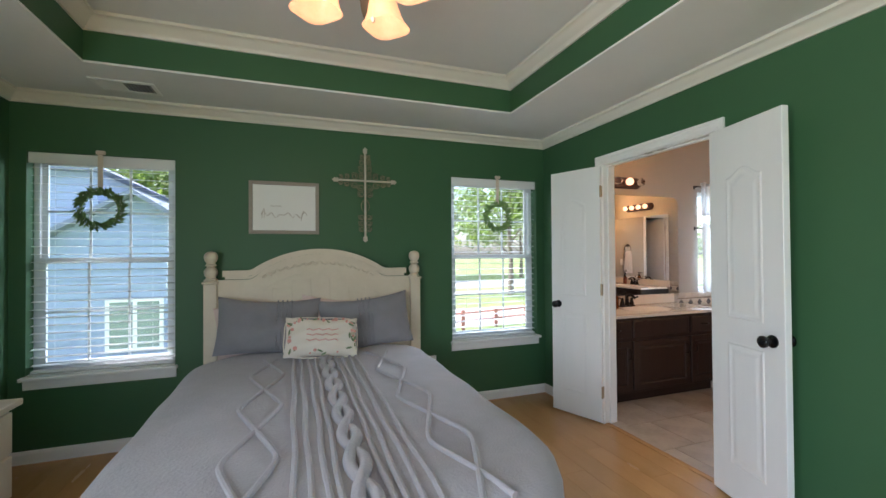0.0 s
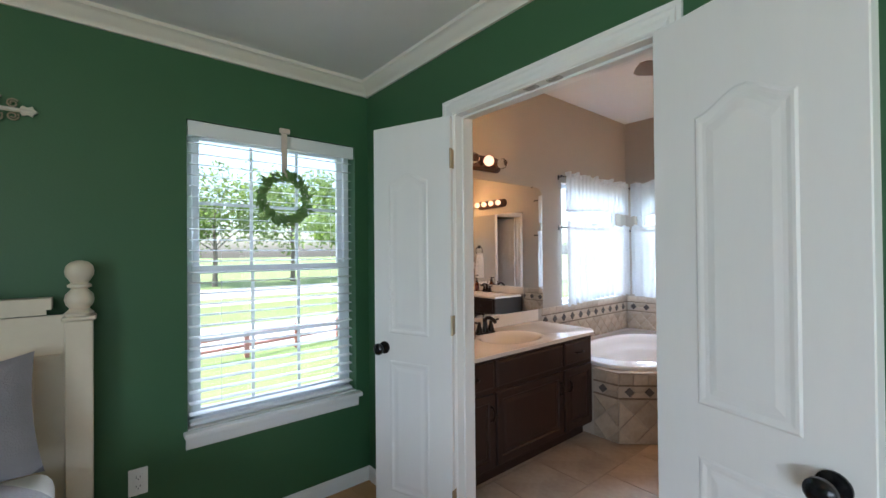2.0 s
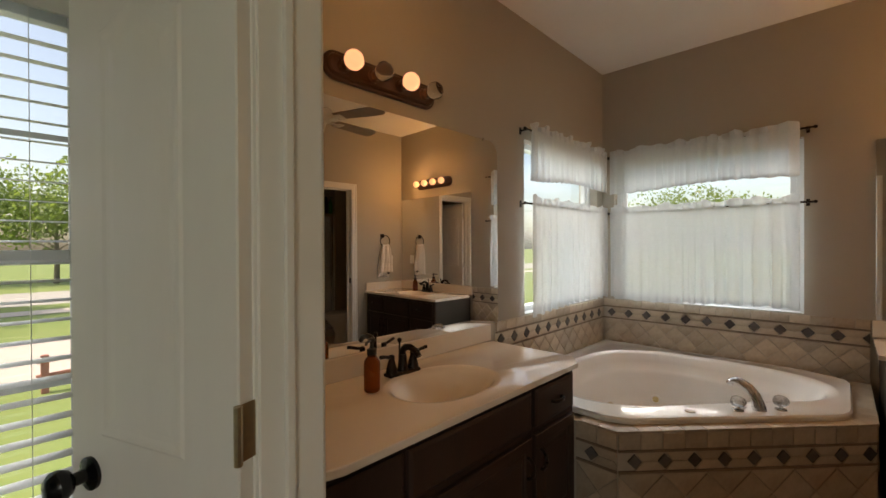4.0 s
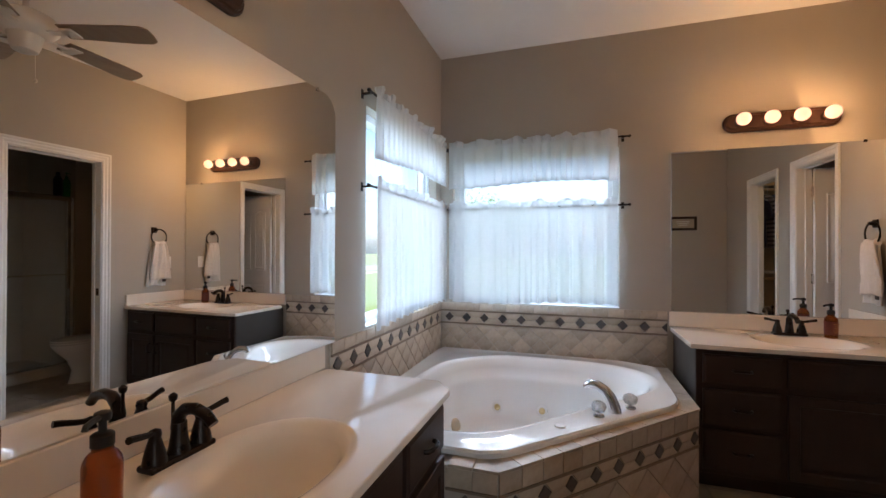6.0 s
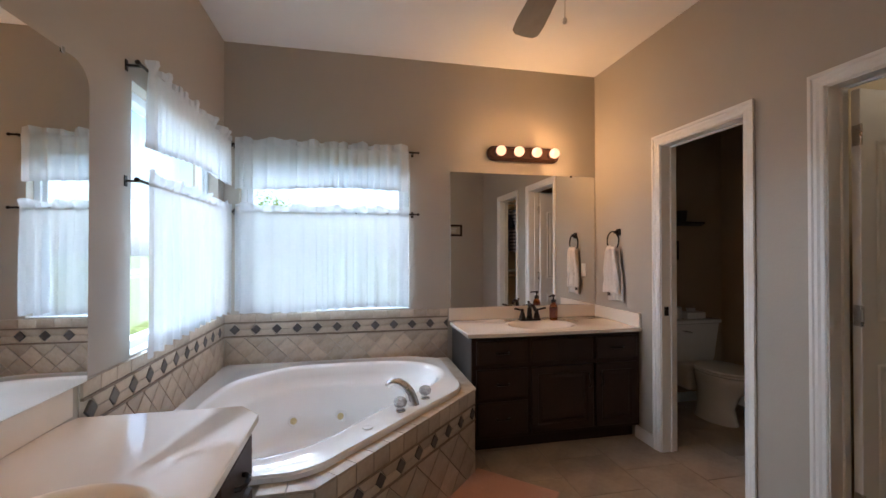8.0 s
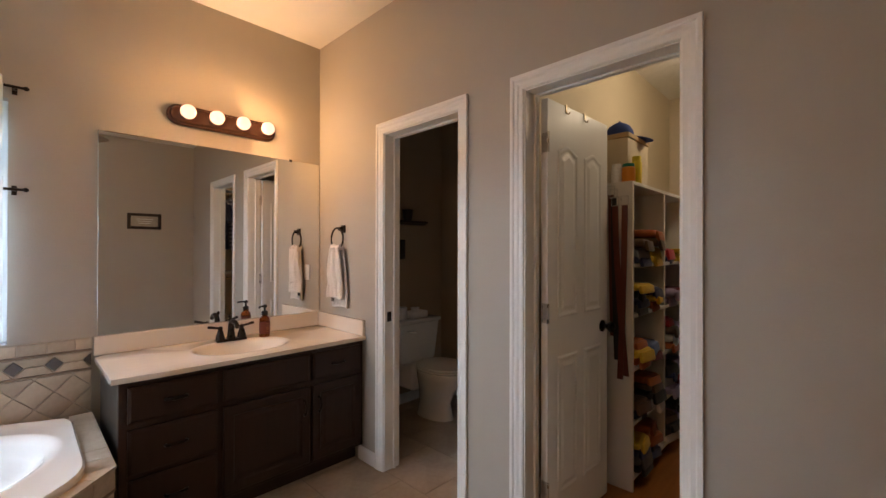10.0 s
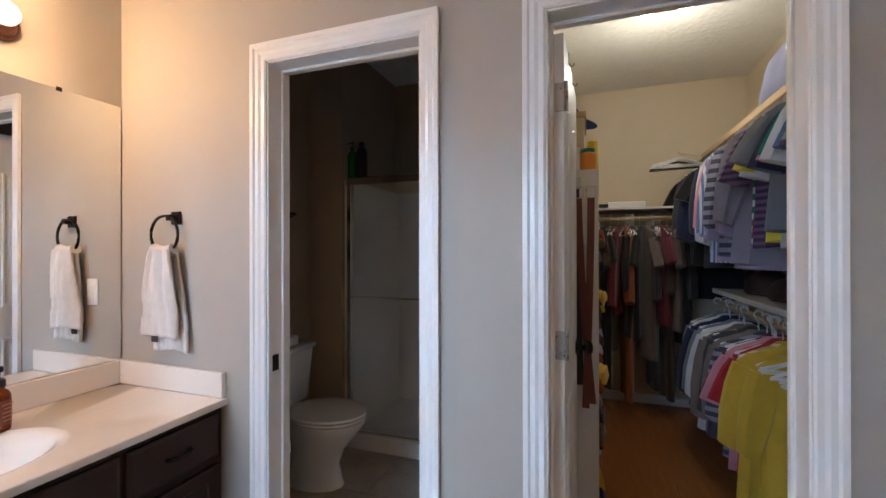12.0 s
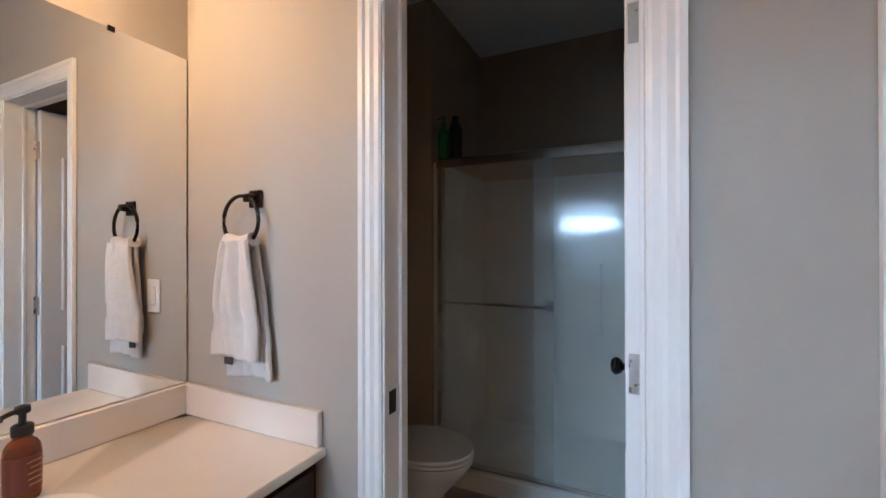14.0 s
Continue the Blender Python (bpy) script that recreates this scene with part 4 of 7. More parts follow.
# towel ring and towel
def towel_ring(m, swell, where):
    """A ring on a wall whose face is local y = 0, with its towel."""
    r = thing("towel_ring", m, "dark bronze towel ring on a square rosette", "towel ring", "towel rings")
    part("rosette", join(box(-0.026, 0.0005, -0.026, 0.026, 0.010, 0.026, 0.003), box(-0.012, 0.01, -0.012, 0.012, 0.042, 0.012, 0.003)), BRONZE, r)
    R = 0.073
    part("ring", tube([(0.026 + R * math.sin(a), 0.036, -0.066 + R * math.cos(a)) for a in [2 * math.pi * k / 32 for k in range(33)]], 0.0058, 8), BRONZE, r, smooth=True)
    # the towel, folded over the ring
    t = thing("hand_towel", m @ pose(0.026, 0.036, -0.139), "white terry hand towel hung through the ring " + where, "towel", "hand towels")

    def sheet(y0, half, z_bot, seed, skew, belly, low=False):
        """A hanging fold: narrow at the ring, swelling, drawn in at the woven band, flared under it."""
        rows = []
        n = 30
        for j in range(n + 1):
            f = j / n
            w = 0.052 + (half - 0.052) * min(1, f / 0.55) ** 0.75
            if f > 0.60:
                w += 0.010 * math.sin(math.pi * (f - 0.60) / 0.8)
            band = 0.62 < f < 0.78
            row = []
            for i in range(27):
                u = 2 * i / 26 - 1
                fold = 0.009 * math.sin(u * 6.2 + seed) * (1 - 0.75 * f) + 0.0035 * math.sin(u * 13 + f * 5 + seed)
                y = y0 + belly * math.sqrt(max(0, 1 - u * u)) * (math.sin(math.pi * f ** 1.5) if low else (0.55 + 0.45 * math.sin(math.pi * min(1, f * 1.15)))) + fold
                if band:
                    y -= 0.003 + 0.0018 * math.sin(f * 190)
                row.append((u * w + skew * f, y, 0.014 + (z_bot - 0.014) * f + 0.005 * math.sin(u * 3 + seed) * f))
            rows.append(row)
        return loft(rows, close=False)
    part("front_flap", sheet(0.010, 0.088, -0.325, 1.0, 0.012, swell, swell > 0.05), TOWEL, t, smooth=True, solid=0.012)
    part("back_flap", sheet(-0.016, 0.080, -0.385, 2.2, -0.022, 0.006), TOWEL, t, smooth=True, solid=0.011)
    part("fold", tube([(-0.054, 0, 0.018), (-0.02, 0, 0.008), (0.02, 0, 0.008), (0.054, 0, 0.018)], 0.022, 12), TOWEL, t, smooth=True)
    part("care_tag", box(0.030, 0.002, -0.352, 0.066, 0.004, -0.325), CAB_SIDE, t, "small grey sewn tag")


towel_ring(pose(5.150, S_BATH, 1.475), 0.020, "beside the mirror")
towel_ring(pose(W_BATH, 3.215, 1.445, 0, 0, -90), 0.085, "by the doorway")


def wall_plate(name, m, label, kind):
    p = thing(name, m, label, "switch" if kind == "rocker" else "outlet")
    part("plate", box(-0.035, -0.006, -0.058, 0.035, -0.0005, 0.058, 0.002), PLATE, p)
    if kind == "rocker":
        part("rocker", box(-0.016, -0.0095, -0.032, 0.016, -0.0062, 0.032, 0.002), PLATE, p)
    else:
        for z in (-0.02, 0.02):
            f = part("socket", box(-0.016, -0.0085, z - 0.014, 0.016, -0.0062, z + 0.014, 0.003), PLATE, p)
            part("slot", join(box(-0.008, -0.0092, z - 0.002, -0.006, -0.0086, z + 0.007), box(0.006, -0.0092, z - 0.002, 0.008, -0.0086, z + 0.007), box(-0.002, -0.0092, z - 0.010, 0.002, -0.0086, z - 0.006)), BLACK, f)
    return p


wall_plate("light_switch", pose(5.285, S_BATH, 1.165, 0, 0, 180), "white rocker switch on taupe wall", "rocker")

# small framed picture on the west wall, seen in the mirror
_p = thing("picture_frame", (W_BATH, 1.225, 1.665), "small dark framed print on the taupe wall", "picture")
part("frame", join(box(0.0005, -0.165, -0.092, 0.018, -0.132, 0.092, 0.003), box(0.0005, 0.132, -0.092, 0.018, 0.165, 0.092, 0.003), box(0.0005, -0.132, 0.060, 0.018, 0.132, 0.092, 0.003), box(0.0005, -0.132, -0.092, 0.018, 0.132, -0.060, 0.003)), BRONZE, _p)
PRINT = mat("faded_print_paper", (0.42, 0.38, 0.30), 0.8, col2=(0.30, 0.27, 0.22), scale=30)
part("print", box(0.001, -0.132, -0.060, 0.010, 0.132, 0.060), PRINT, _p)
for k in range(3):
    part("lettering", box(0.0102, -0.08 + 0.012 * k, 0.022 - 0.024 * k, 0.0112, 0.08 - 0.012 * k, 0.028 - 0.024 * k), PAPER, _p)


# ---- corner tub ----
DECK = [(3.800, 3.588), (3.800, 2.830), (4.700, 1.990), (5.462, 1.990), (5.462, 3.588)]
DECK_Z = 0.510
deck = thing("tub_deck", (0, 0, 0), "travertine tiled platform round the corner tub", "tub surround")
part("core", join(prism([(3.812, 3.588), (3.812, 2.836), (4.705, 2.003), (5.462, 2.003), (5.462, 2.085), (4.78, 2.125), (3.92, 2.90), (3.92, 3.588)], 0.0, DECK_Z - 0.012)), TRAV_GROUT, deck)
RIM = [(3.870, 3.583), (3.870, 2.900), (3.915, 2.815), (4.640, 2.105), (4.735, 2.075), (5.345, 2.075), (5.456, 2.300), (5.456, 3.583)]


def poly_ring(poly, c, n, z, shrink=0.0):
    """n points round a polygon as seen from c, drawn in by shrink metres."""
    out = []
    for k in range(n):
        t = 2 * math.pi * k / n
        d = Vector((math.cos(t), math.sin(t)))
        best = 1e9
        for i in range(len(poly)):
            a, b = Vector(poly[i]) - Vector(c), Vector(poly[(i + 1) % len(poly)]) - Vector(c)
            e = b - a
            den = d.x * e.y - d.y * e.x
            if abs(den) < 1e-9:
                continue
            s = (a.x * e.y - a.y * e.x) / den
            u = (a.x * d.y - a.y * d.x) / den
            if s > 0 and -1e-6 <= u <= 1 + 1e-6:
                best = min(best, s)
        out.append((c[0] + d.x * (best - shrink), c[1] + d.y * (best - shrink), z))
    return out


def smoothed(ring, times, z):
    pts = [Vector(p[:2]) for p in ring]
    for _ in range(times):
        n = len(pts)
        pts = [(pts[i - 1] + pts[i] * 2 + pts[(i + 1) % n]) / 4 for i in range(n)]
    return [(p.x, p.y, z) for p in pts]


tub = thing("corner_bathtub", (0, 0, 0), "white acrylic corner whirlpool tub set in tile", "bathtub")
TC, NT = (4.72, 2.92), 96
_base = [(4.02, 3.36), (4.02, 2.98), (4.10, 2.84), (4.30, 2.68), (4.62, 2.40), (4.80, 2.17), (5.16, 2.15), (5.30, 2.42), (5.30, 3.10), (5.05, 3.40), (4.60, 3.45)]
op = smoothed(poly_ring(_base, TC, NT, 0), 14, 0)


def scaled(ring, f, z, shift=(0, 0)):
    return [(TC[0] + (x - TC[0]) * f + shift[0], TC[1] + (y - TC[1]) * f + shift[1], z) for x, y, _ in ring]


RZ = 0.537
rings = [poly_ring(RIM, TC, NT, DECK_Z + 0.0008), poly_ring(RIM, TC, NT, RZ - 0.008), poly_ring(RIM, TC, NT, RZ, 0.008), scaled(op, 1.09, RZ), scaled(op, 1.075, RZ + 0.004), scaled(op, 1.05, RZ + 0.004), scaled(op, 1.02, RZ - 0.003), scaled(op, 1.0, RZ - 0.014),
         scaled(op, 0.965, RZ - 0.06), scaled(op, 0.94, RZ - 0.10), scaled(op, 0.90, RZ - 0.115), scaled(op, 0.87, RZ - 0.14), scaled(op, 0.85, 0.24), scaled(op, 0.80, 0.15), scaled(op, 0.68, 0.105), scaled(op, 0.3, 0.10), scaled(op, 0.05, 0.10)]
part("shell", loft(rings, cap1=True), ACRYLIC, tub, smooth=True)
JET = mat("brassy_jet", (0.62, 0.52, 0.28), 0.3, metal=0.8)
for at, n_ in (((5.172, 3.088, 0.220), (-0.86, -0.41, 0.30)), ((5.178, 2.790, 0.226), (-0.86, 0.16, 0.47))):
    m = look(at, Vector(at) + Vector(n_)) @ pose(0, 0, 0, 180)
    j = part("jet", moved(lathe([(0.036, -0.010), (0.036, 0.001), (0.030, 0.004), (0.022, 0.003), (0.020, -0.002)], 20), m), ACRYLIC, tub, "white whirlpool jet ring", smooth=True)
    part("nozzle", moved(lathe([(0.021, -0.004), (0.021, 0.003), (0.012, 0.006), (0.010, 0.010), (0.001, 0.011)], 16), m), JET, j, "brassy jet nozzle", smooth=True)
_at, _nn = (4.912, 3.310, 0.165), (-0.25, -0.93, 0.28)
part("suction_cover", moved(lathe([(0.050, -0.008), (0.050, 0.004), (0.044, 0.010), (0.020, 0.013), (0.001, 0.013)], 22), look(_at, Vector(_at) + Vector(_nn)) @ pose(0, 0, 0, 180)), mat("beige_suction_plastic", (0.52, 0.42, 0.30), 0.4), tub, "beige plastic suction cover", smooth=True)
for x, y in ((4.180, 2.640), (4.42, 2.475)):
    part("air_button", moved(lathe([(0.024, 0), (0.022, 0.004), (0.010, 0.006), (0.001, 0.006)], 18), pose(x + 0.02, y + 0.0, RZ + 0.001)), ACRYLIC, tub, smooth=True)

# roman faucet on the tub rim
tf = thing("tub_faucet", (4.446, 2.402, RZ + 0.0005, 0, 0, -45), "chrome roman tub spout with crystal handles", "faucet")
part("spout", join(lathe([(0.030, 0), (0.028, 0.006), (0.022, 0.010)], 18), tube([(0, 0, 0.003), (-0.004, 0.006, 0.030), (-0.011, 0.018, 0.064), (-0.023, 0.038, 0.092), (-0.038, 0.066, 0.110), (-0.051, 0.092, 0.112), (-0.060, 0.110, 0.102), (-0.063, 0.116, 0.090)], 0.030, 16, 0.017)), CHROME, tf, smooth=True)
for s in (-1, 1):
    h = part("handle", moved(lathe([(0.026, 0), (0.024, 0.006), (0.012, 0.010), (0.011, 0.022)], 16), pose(s * 0.105, 0, 0)), CHROME, tf, smooth=True)
    part("crystal_knob", moved(lathe([(0.014, 0.018), (0.027, 0.024), (0.034, 0.036), (0.034, 0.046), (0.027, 0.060), (0.016, 0.066), (0.001, 0.067)], 9), pose(s * 0.105, 0, 0)), CRYSTAL, h, "clear crystal knob")


# ---- ceiling fan ----
FAN_BLADE = mat("beige_fan_blade", (0.30, 0.23, 0.17), 0.45, col2=(0.24, 0.18, 0.13), scale=6, stretch=(1, 6, 1))
FAN_WHITE = mat("white_fan_enamel", (0.72, 0.68, 0.62), 0.3)


def ceiling_fan(m, drop, start, label, reach=0.6):
    """Hangs from local z = 0."""
    f = thing("ceiling_fan", m, label, "ceiling fan")
    part("canopy", lathe([(0.065, -0.001), (0.065, -0.02), (0.045, -0.05), (0.02, -0.065)], 24), FAN_WHITE, f, smooth=True)
    part("downrod", tube([(0, 0, -0.06), (0, 0, -drop)], 0.0125, 10), FAN_WHITE, f)
    z = -drop
    part("motor", moved(lathe([(0.03, 0.02), (0.06, 0.0), (0.115, -0.018), (0.13, -0.04), (0.13, -0.075), (0.11, -0.10), (0.07, -0.115), (0.06, -0.16), (0.05, -0.19), (0.03, -0.20)], 32), pose(0, 0, z)), FAN_WHITE, f, smooth=True)
    for k in range(5):
        a = start + 72 * k
        mm = pose(0, 0, z - 0.095, 0, 0, a)
        part("bracket", moved(join(box(0.09, -0.02, -0.004, 0.20, 0.02, 0.004, 0.002), box(0.18, -0.045, -0.004, 0.24, 0.045, 0.004, 0.002)), mm), FAN_WHITE, f)
        outline = [(0.17, -0.050), (reach - 0.12, -0.066), (reach - 0.035, -0.064), (reach - 0.006, -0.045), (reach, 0.0), (reach - 0.006, 0.045), (reach - 0.035, 0.064), (reach - 0.12, 0.066), (0.17, 0.050)]
        part("blade", moved(prism(outline, 0.0, 0.007, 0.002), mm @ pose(0, 0, 0.006, 11)), FAN_BLADE, f)
    part("pull_chain", tube([(0.04, 0, z - 0.19), (0.042, 0, z - 0.31)], 0.0014, 5), FAN_WHITE, f)
    part("pull_knob", moved(lathe([(0.004, 0), (0.008, 0.008), (0.007, 0.018), (0.002, 0.024)], 10), pose(0.042, 0, z - 0.335)), FAN_WHITE, f)
    return f


ceiling_fan(pose(3.612, 1.973, BATH_CEIL), 0.345, 64.6, "white ceiling fan with five beige blades")


# ---- toilet room ----
toi = thing("toilet", (5.485, -0.115, 0, 0, 0, 0), "white porcelain two-piece toilet, lid closed", "toilet")
part("tank", loft([[(x, y, z) for x, y in ((-x1, -w), (-x1 + 0.02, -w - 0.012), (-0.012, -w - 0.012), (-0.004, -w), (-0.004, w), (-0.012, w + 0.012), (-x1 + 0.02, w + 0.012), (-x1, w))] for z, x1, w in ((0.40, 0.175, 0.175), (0.42, 0.18, 0.185), (0.72, 0.20, 0.215))], cap0=True, cap1=True), PORCELAIN, toi, smooth=True)
part("tank_lid", box(-0.213, -0.236, 0.722, -0.002, 0.236, 0.755, 0.010, 2), PORCELAIN, toi, smooth=True)
part("flush_lever", join(tube([(-0.208, 0.15, 0.67), (-0.225, 0.15, 0.67), (-0.228, 0.11, 0.662), (-0.228, 0.08, 0.655)], 0.007, 8)), CHROME, toi, "chrome flush lever")


def bowl_ring(cx, a, b, z, n=36):
    return [(cx - a * math.cos(t) * (1.0 if math.cos(t) > 0 else 0.8), b * math.sin(t), z) for t in [2 * math.pi * k / n for k in range(n)]]


part("bowl", loft([bowl_ring(-0.36, 0.20, 0.115, 0.0), bowl_ring(-0.36, 0.19, 0.105, 0.03), bowl_ring(-0.36, 0.17, 0.095, 0.12), bowl_ring(-0.38, 0.19, 0.115, 0.22), bowl_ring(-0.42, 0.24, 0.16, 0.32), bowl_ring(-0.44, 0.255, 0.180, 0.375), bowl_ring(-0.44, 0.255, 0.180, 0.388)], cap0=True, cap1=True), PORCELAIN, toi, smooth=True)
part("bridge", box(-0.25, -0.13, 0.18, -0.03, 0.13, 0.40, 0.03, 3), PORCELAIN, toi, smooth=True)
part("seat", loft([bowl_ring(-0.44, 0.25, 0.178, 0.390), bowl_ring(-0.44, 0.258, 0.185, 0.396), bowl_ring(-0.44, 0.258, 0.185, 0.406), bowl_ring(-0.44, 0.25, 0.178, 0.410)], cap0=True, cap1=True), PORCELAIN, toi, smooth=True)
part("lid", loft([bowl_ring(-0.44, 0.252, 0.180, 0.4135), bowl_ring(-0.44, 0.258, 0.185, 0.418), bowl_ring(-0.44, 0.255, 0.182, 0.428), bowl_ring(-0.44, 0.20, 0.14, 0.434)], cap0=True, cap1=True), PORCELAIN, toi, smooth=True)

_r = thing("toilet_roll", (5.38, 0.02, 0.7556), "spare white toilet roll standing on the tank", "toilet roll")
part("roll", lathe([(0.02, 0), (0.052, 0.002), (0.052, 0.10), (0.02, 0.102)], 20), PAPER, _r, smooth=True)
_r = thing("tissue_box", (5.38, -0.14, 0.7556), "low white tissue box on the toilet tank", "tissue box")
part("box", box(-0.055, -0.10, 0, 0.055, 0.085, 0.055, 0.004), PAPER, _r)
part("tissue", loft([[(0.02 * math.cos(a), 0.035 * math.sin(a), 0.054) for a in (0, 1.05, 2.1, 3.14, 4.2, 5.24)], [(0.03 * math.cos(a) + 0.004, 0.045 * math.sin(a), 0.085 + 0.008 * math.sin(3 * a)) for a in (0, 1.05, 2.1, 3.14, 4.2, 5.24)]], cap1=True), PAPER, _r)

DARK_WOOD = mat("dark_shelf_wood", (0.02, 0.014, 0.011), 0.45, col2=(0.03, 0.02, 0.015), scale=8)
_s = thing("wall_shelf", (TOI_E, -0.145, 1.555), "dark wooden ledge shelf on the toilet room wall", "shelf")
part("ledge", sweep([(0.001, 0.0), (0.06, 0.0), (0.085, 0.012), (0.10, 0.016), (0.10, 0.034), (0.001, 0.034)], [(0, 0.155, 0), (0, -0.155, 0)]), DARK_WOOD, _s)
_b = thing("wicker_basket", (TOI_E - 0.055, -0.10, 1.5895), "small dark wicker basket on the shelf", "basket")
part("basket", lathe([(0.034, 0), (0.036, 0.004), (0.043, 0.05), (0.044, 0.085), (0.040, 0.087), (0.036, 0.06)], 16), DARK_WOOD, _b)
part("rim", lathe([(0.041, 0.082), (0.047, 0.086), (0.047, 0.094), (0.041, 0.096)], 16, cap=False), DARK_WOOD, _b)
_b = thing("wall_hook_plaque", (TOI_E, -0.05, 1.34), "small dark plaque under the shelf", "wall decor")
part("plaque", box(-0.016, -0.06, -0.085, -0.0005, 0.06, 0.085, 0.004), DARK_WOOD, _b)

# shower
SURROUND = mat("ivory_fibreglass", (0.78, 0.74, 0.67), 0.25, col2=(0.74, 0.70, 0.63), scale=3)
SF = -0.575
sh = thing("shower_stall", (0, 0, 0), "ivory fibreglass shower stall with moulded shelf", "shower")
part("pan", join(box(TOI_W + 0.01, SF - 0.05, 0.0, SH_E - 0.03, SF + 0.05, 0.105, 0.008, 2), box(TOI_W + 0.01, TOI_S + 0.02, 0.0, SH_E - 0.03, SF - 0.052, 0.05)), SURROUND, sh)
part("back_panel", box(TOI_W + 0.03, TOI_S + 0.004, 0.05, SH_E - 0.05, TOI_S + 0.03, 1.84, 0.004), SURROUND, sh)
part("side_panel", box(SH_E - 0.05, TOI_S + 0.004, 0.05, SH_E - 0.002, SF - 0.02, 1.84, 0.006), SURROUND, sh)
part("side_panel", box(TOI_W + 0.002, TOI_S + 0.004, 0.05, TOI_W + 0.03, SF - 0.02, 1.84, 0.006), SURROUND, sh)
part("soap_ledge", box(4.50, TOI_S + 0.0305, 1.20, 4.72, TOI_S + 0.085, 1.225, 0.008, 2), SURROUND, sh)
part("grab_bar", tube([(4.35, TOI_S + 0.03, 0.75), (4.35, TOI_S + 0.08, 0.77), (4.35, TOI_S + 0.085, 1.2), (4.35, TOI_S + 0.03, 1.22)], 0.012, 8), SURROUND, sh)
sd = thing("shower_door", (0, 0, 0), "sliding obscure glass shower doors in a bright frame", "shower door")
ALU = mat("bright_aluminium", (0.72, 0.70, 0.66), 0.16, metal=1.0)
part("top_rail", join(box(TOI_W + 0.01, SF - 0.028, 1.800, SH_E - 0.05, SF + 0.028, 1.845, 0.006), box(TOI_W + 0.01, SF + 0.029, 1.792, SH_E - 0.05, SF + 0.034, 1.822)), ALU, sd)
part("bottom_rail", box(TOI_W + 0.01, SF - 0.025, 0.106, SH_E - 0.05, SF + 0.025, 0.122, 0.003), ALU, sd)
part("side_rail", box(SH_E - 0.082, SF - 0.02, 0.122, SH_E - 0.050, SF + 0.022, 1.80, 0.003), ALU, sd)
part("side_rail", box(TOI_W + 0.01, SF - 0.02, 0.122, TOI_W + 0.04, SF + 0.022, 1.80, 0.003), ALU, sd)
_gp = part("glass_panel", box(4.515, SF + 0.010, 0.125, 5.160, SF + 0.015, 1.795), SHOWER_GLASS, sd)
_gp.visible_shadow = False
_gp = part("glass_panel", box(4.06, SF - 0.015, 0.125, 4.62, SF - 0.010, 1.795), SHOWER_GLASS, sd)
_gp.visible_shadow = False
part("towel_bar", join(tube([(5.135, SF + 0.060, 1.03), (4.535, SF + 0.060, 1.03)], 0.0075, 10), tube([(5.135, SF + 0.016, 1.03), (5.135, SF + 0.064, 1.03)], 0.011, 8), tube([(4.535, SF + 0.016, 1.03), (4.535, SF + 0.064, 1.03)], 0.011, 8)), ALU, sd, "polished towel bar", smooth=True)
part("bracket", box(4.515, SF + 0.0155, 1.0, 4.555, SF + 0.022, 1.06, 0.003), CRYSTAL, sd)

GREEN_PL = mat("green_plastic", (0.03, 0.22, 0.03), 0.25, trans=0.2)
_b = thing("shampoo_bottle", (5.140, SF + 0.0, 1.8455), "translucent green pump bottle on the shower rail", "bottle")
part("bottle", lathe([(0.030, 0), (0.032, 0.005), (0.032, 0.15), (0.024, 0.175), (0.012, 0.185), (0.012, 0.195)], 18), GREEN_PL, _b, smooth=True)
part("pump", join(lathe([(0.014, 0.195), (0.014, 0.21), (0.005, 0.213), (0.005, 0.238), (0.011, 0.24), (0.009, 0.25)], 12), tube([(0, 0, 0.244), (0.04, 0, 0.24)], 0.0045, 6)), GREEN_PL, _b)
_b = thing("shampoo_bottle", (5.066, SF + 0.0, 1.8455), "black flip-top bottle on the shower rail", "bottle")
part("bottle", lathe([(0.036, 0), (0.038, 0.005), (0.038, 0.165), (0.028, 0.195), (0.014, 0.208)], 18), BLACK, _b, smooth=True)
part("cap", lathe([(0.018, 0.208), (0.018, 0.238), (0.012, 0.242)], 14), BLACK, _b)

# strike plates and magnet catches
for nm, m, sx in (("strike_plate", pose(TOI[1] - 0.0005, S_BATH - 0.035, 0.93), 1),):
    s = thing(nm, m, "dark strike plate let into the door jamb", "strike plate")
    part("plate", box(-0.0025, -0.016, -0.03, 0.0, 0.016, 0.03, 0.0008), BRONZE, s)
for y in (2.243, 2.350):
    s = thing("door_catch", (2.238, y, DOOR_H), "metal ball catch in the door head", "door catch", "door catches")
    part("plate", box(-0.014, -0.03, -0.004, 0.014, 0.03, -0.0005, 0.001), NICKEL, s)
    part("keeper", box(-0.008, -0.014, -0.008, 0.008, 0.014, -0.0042, 0.001), NICKEL, s)


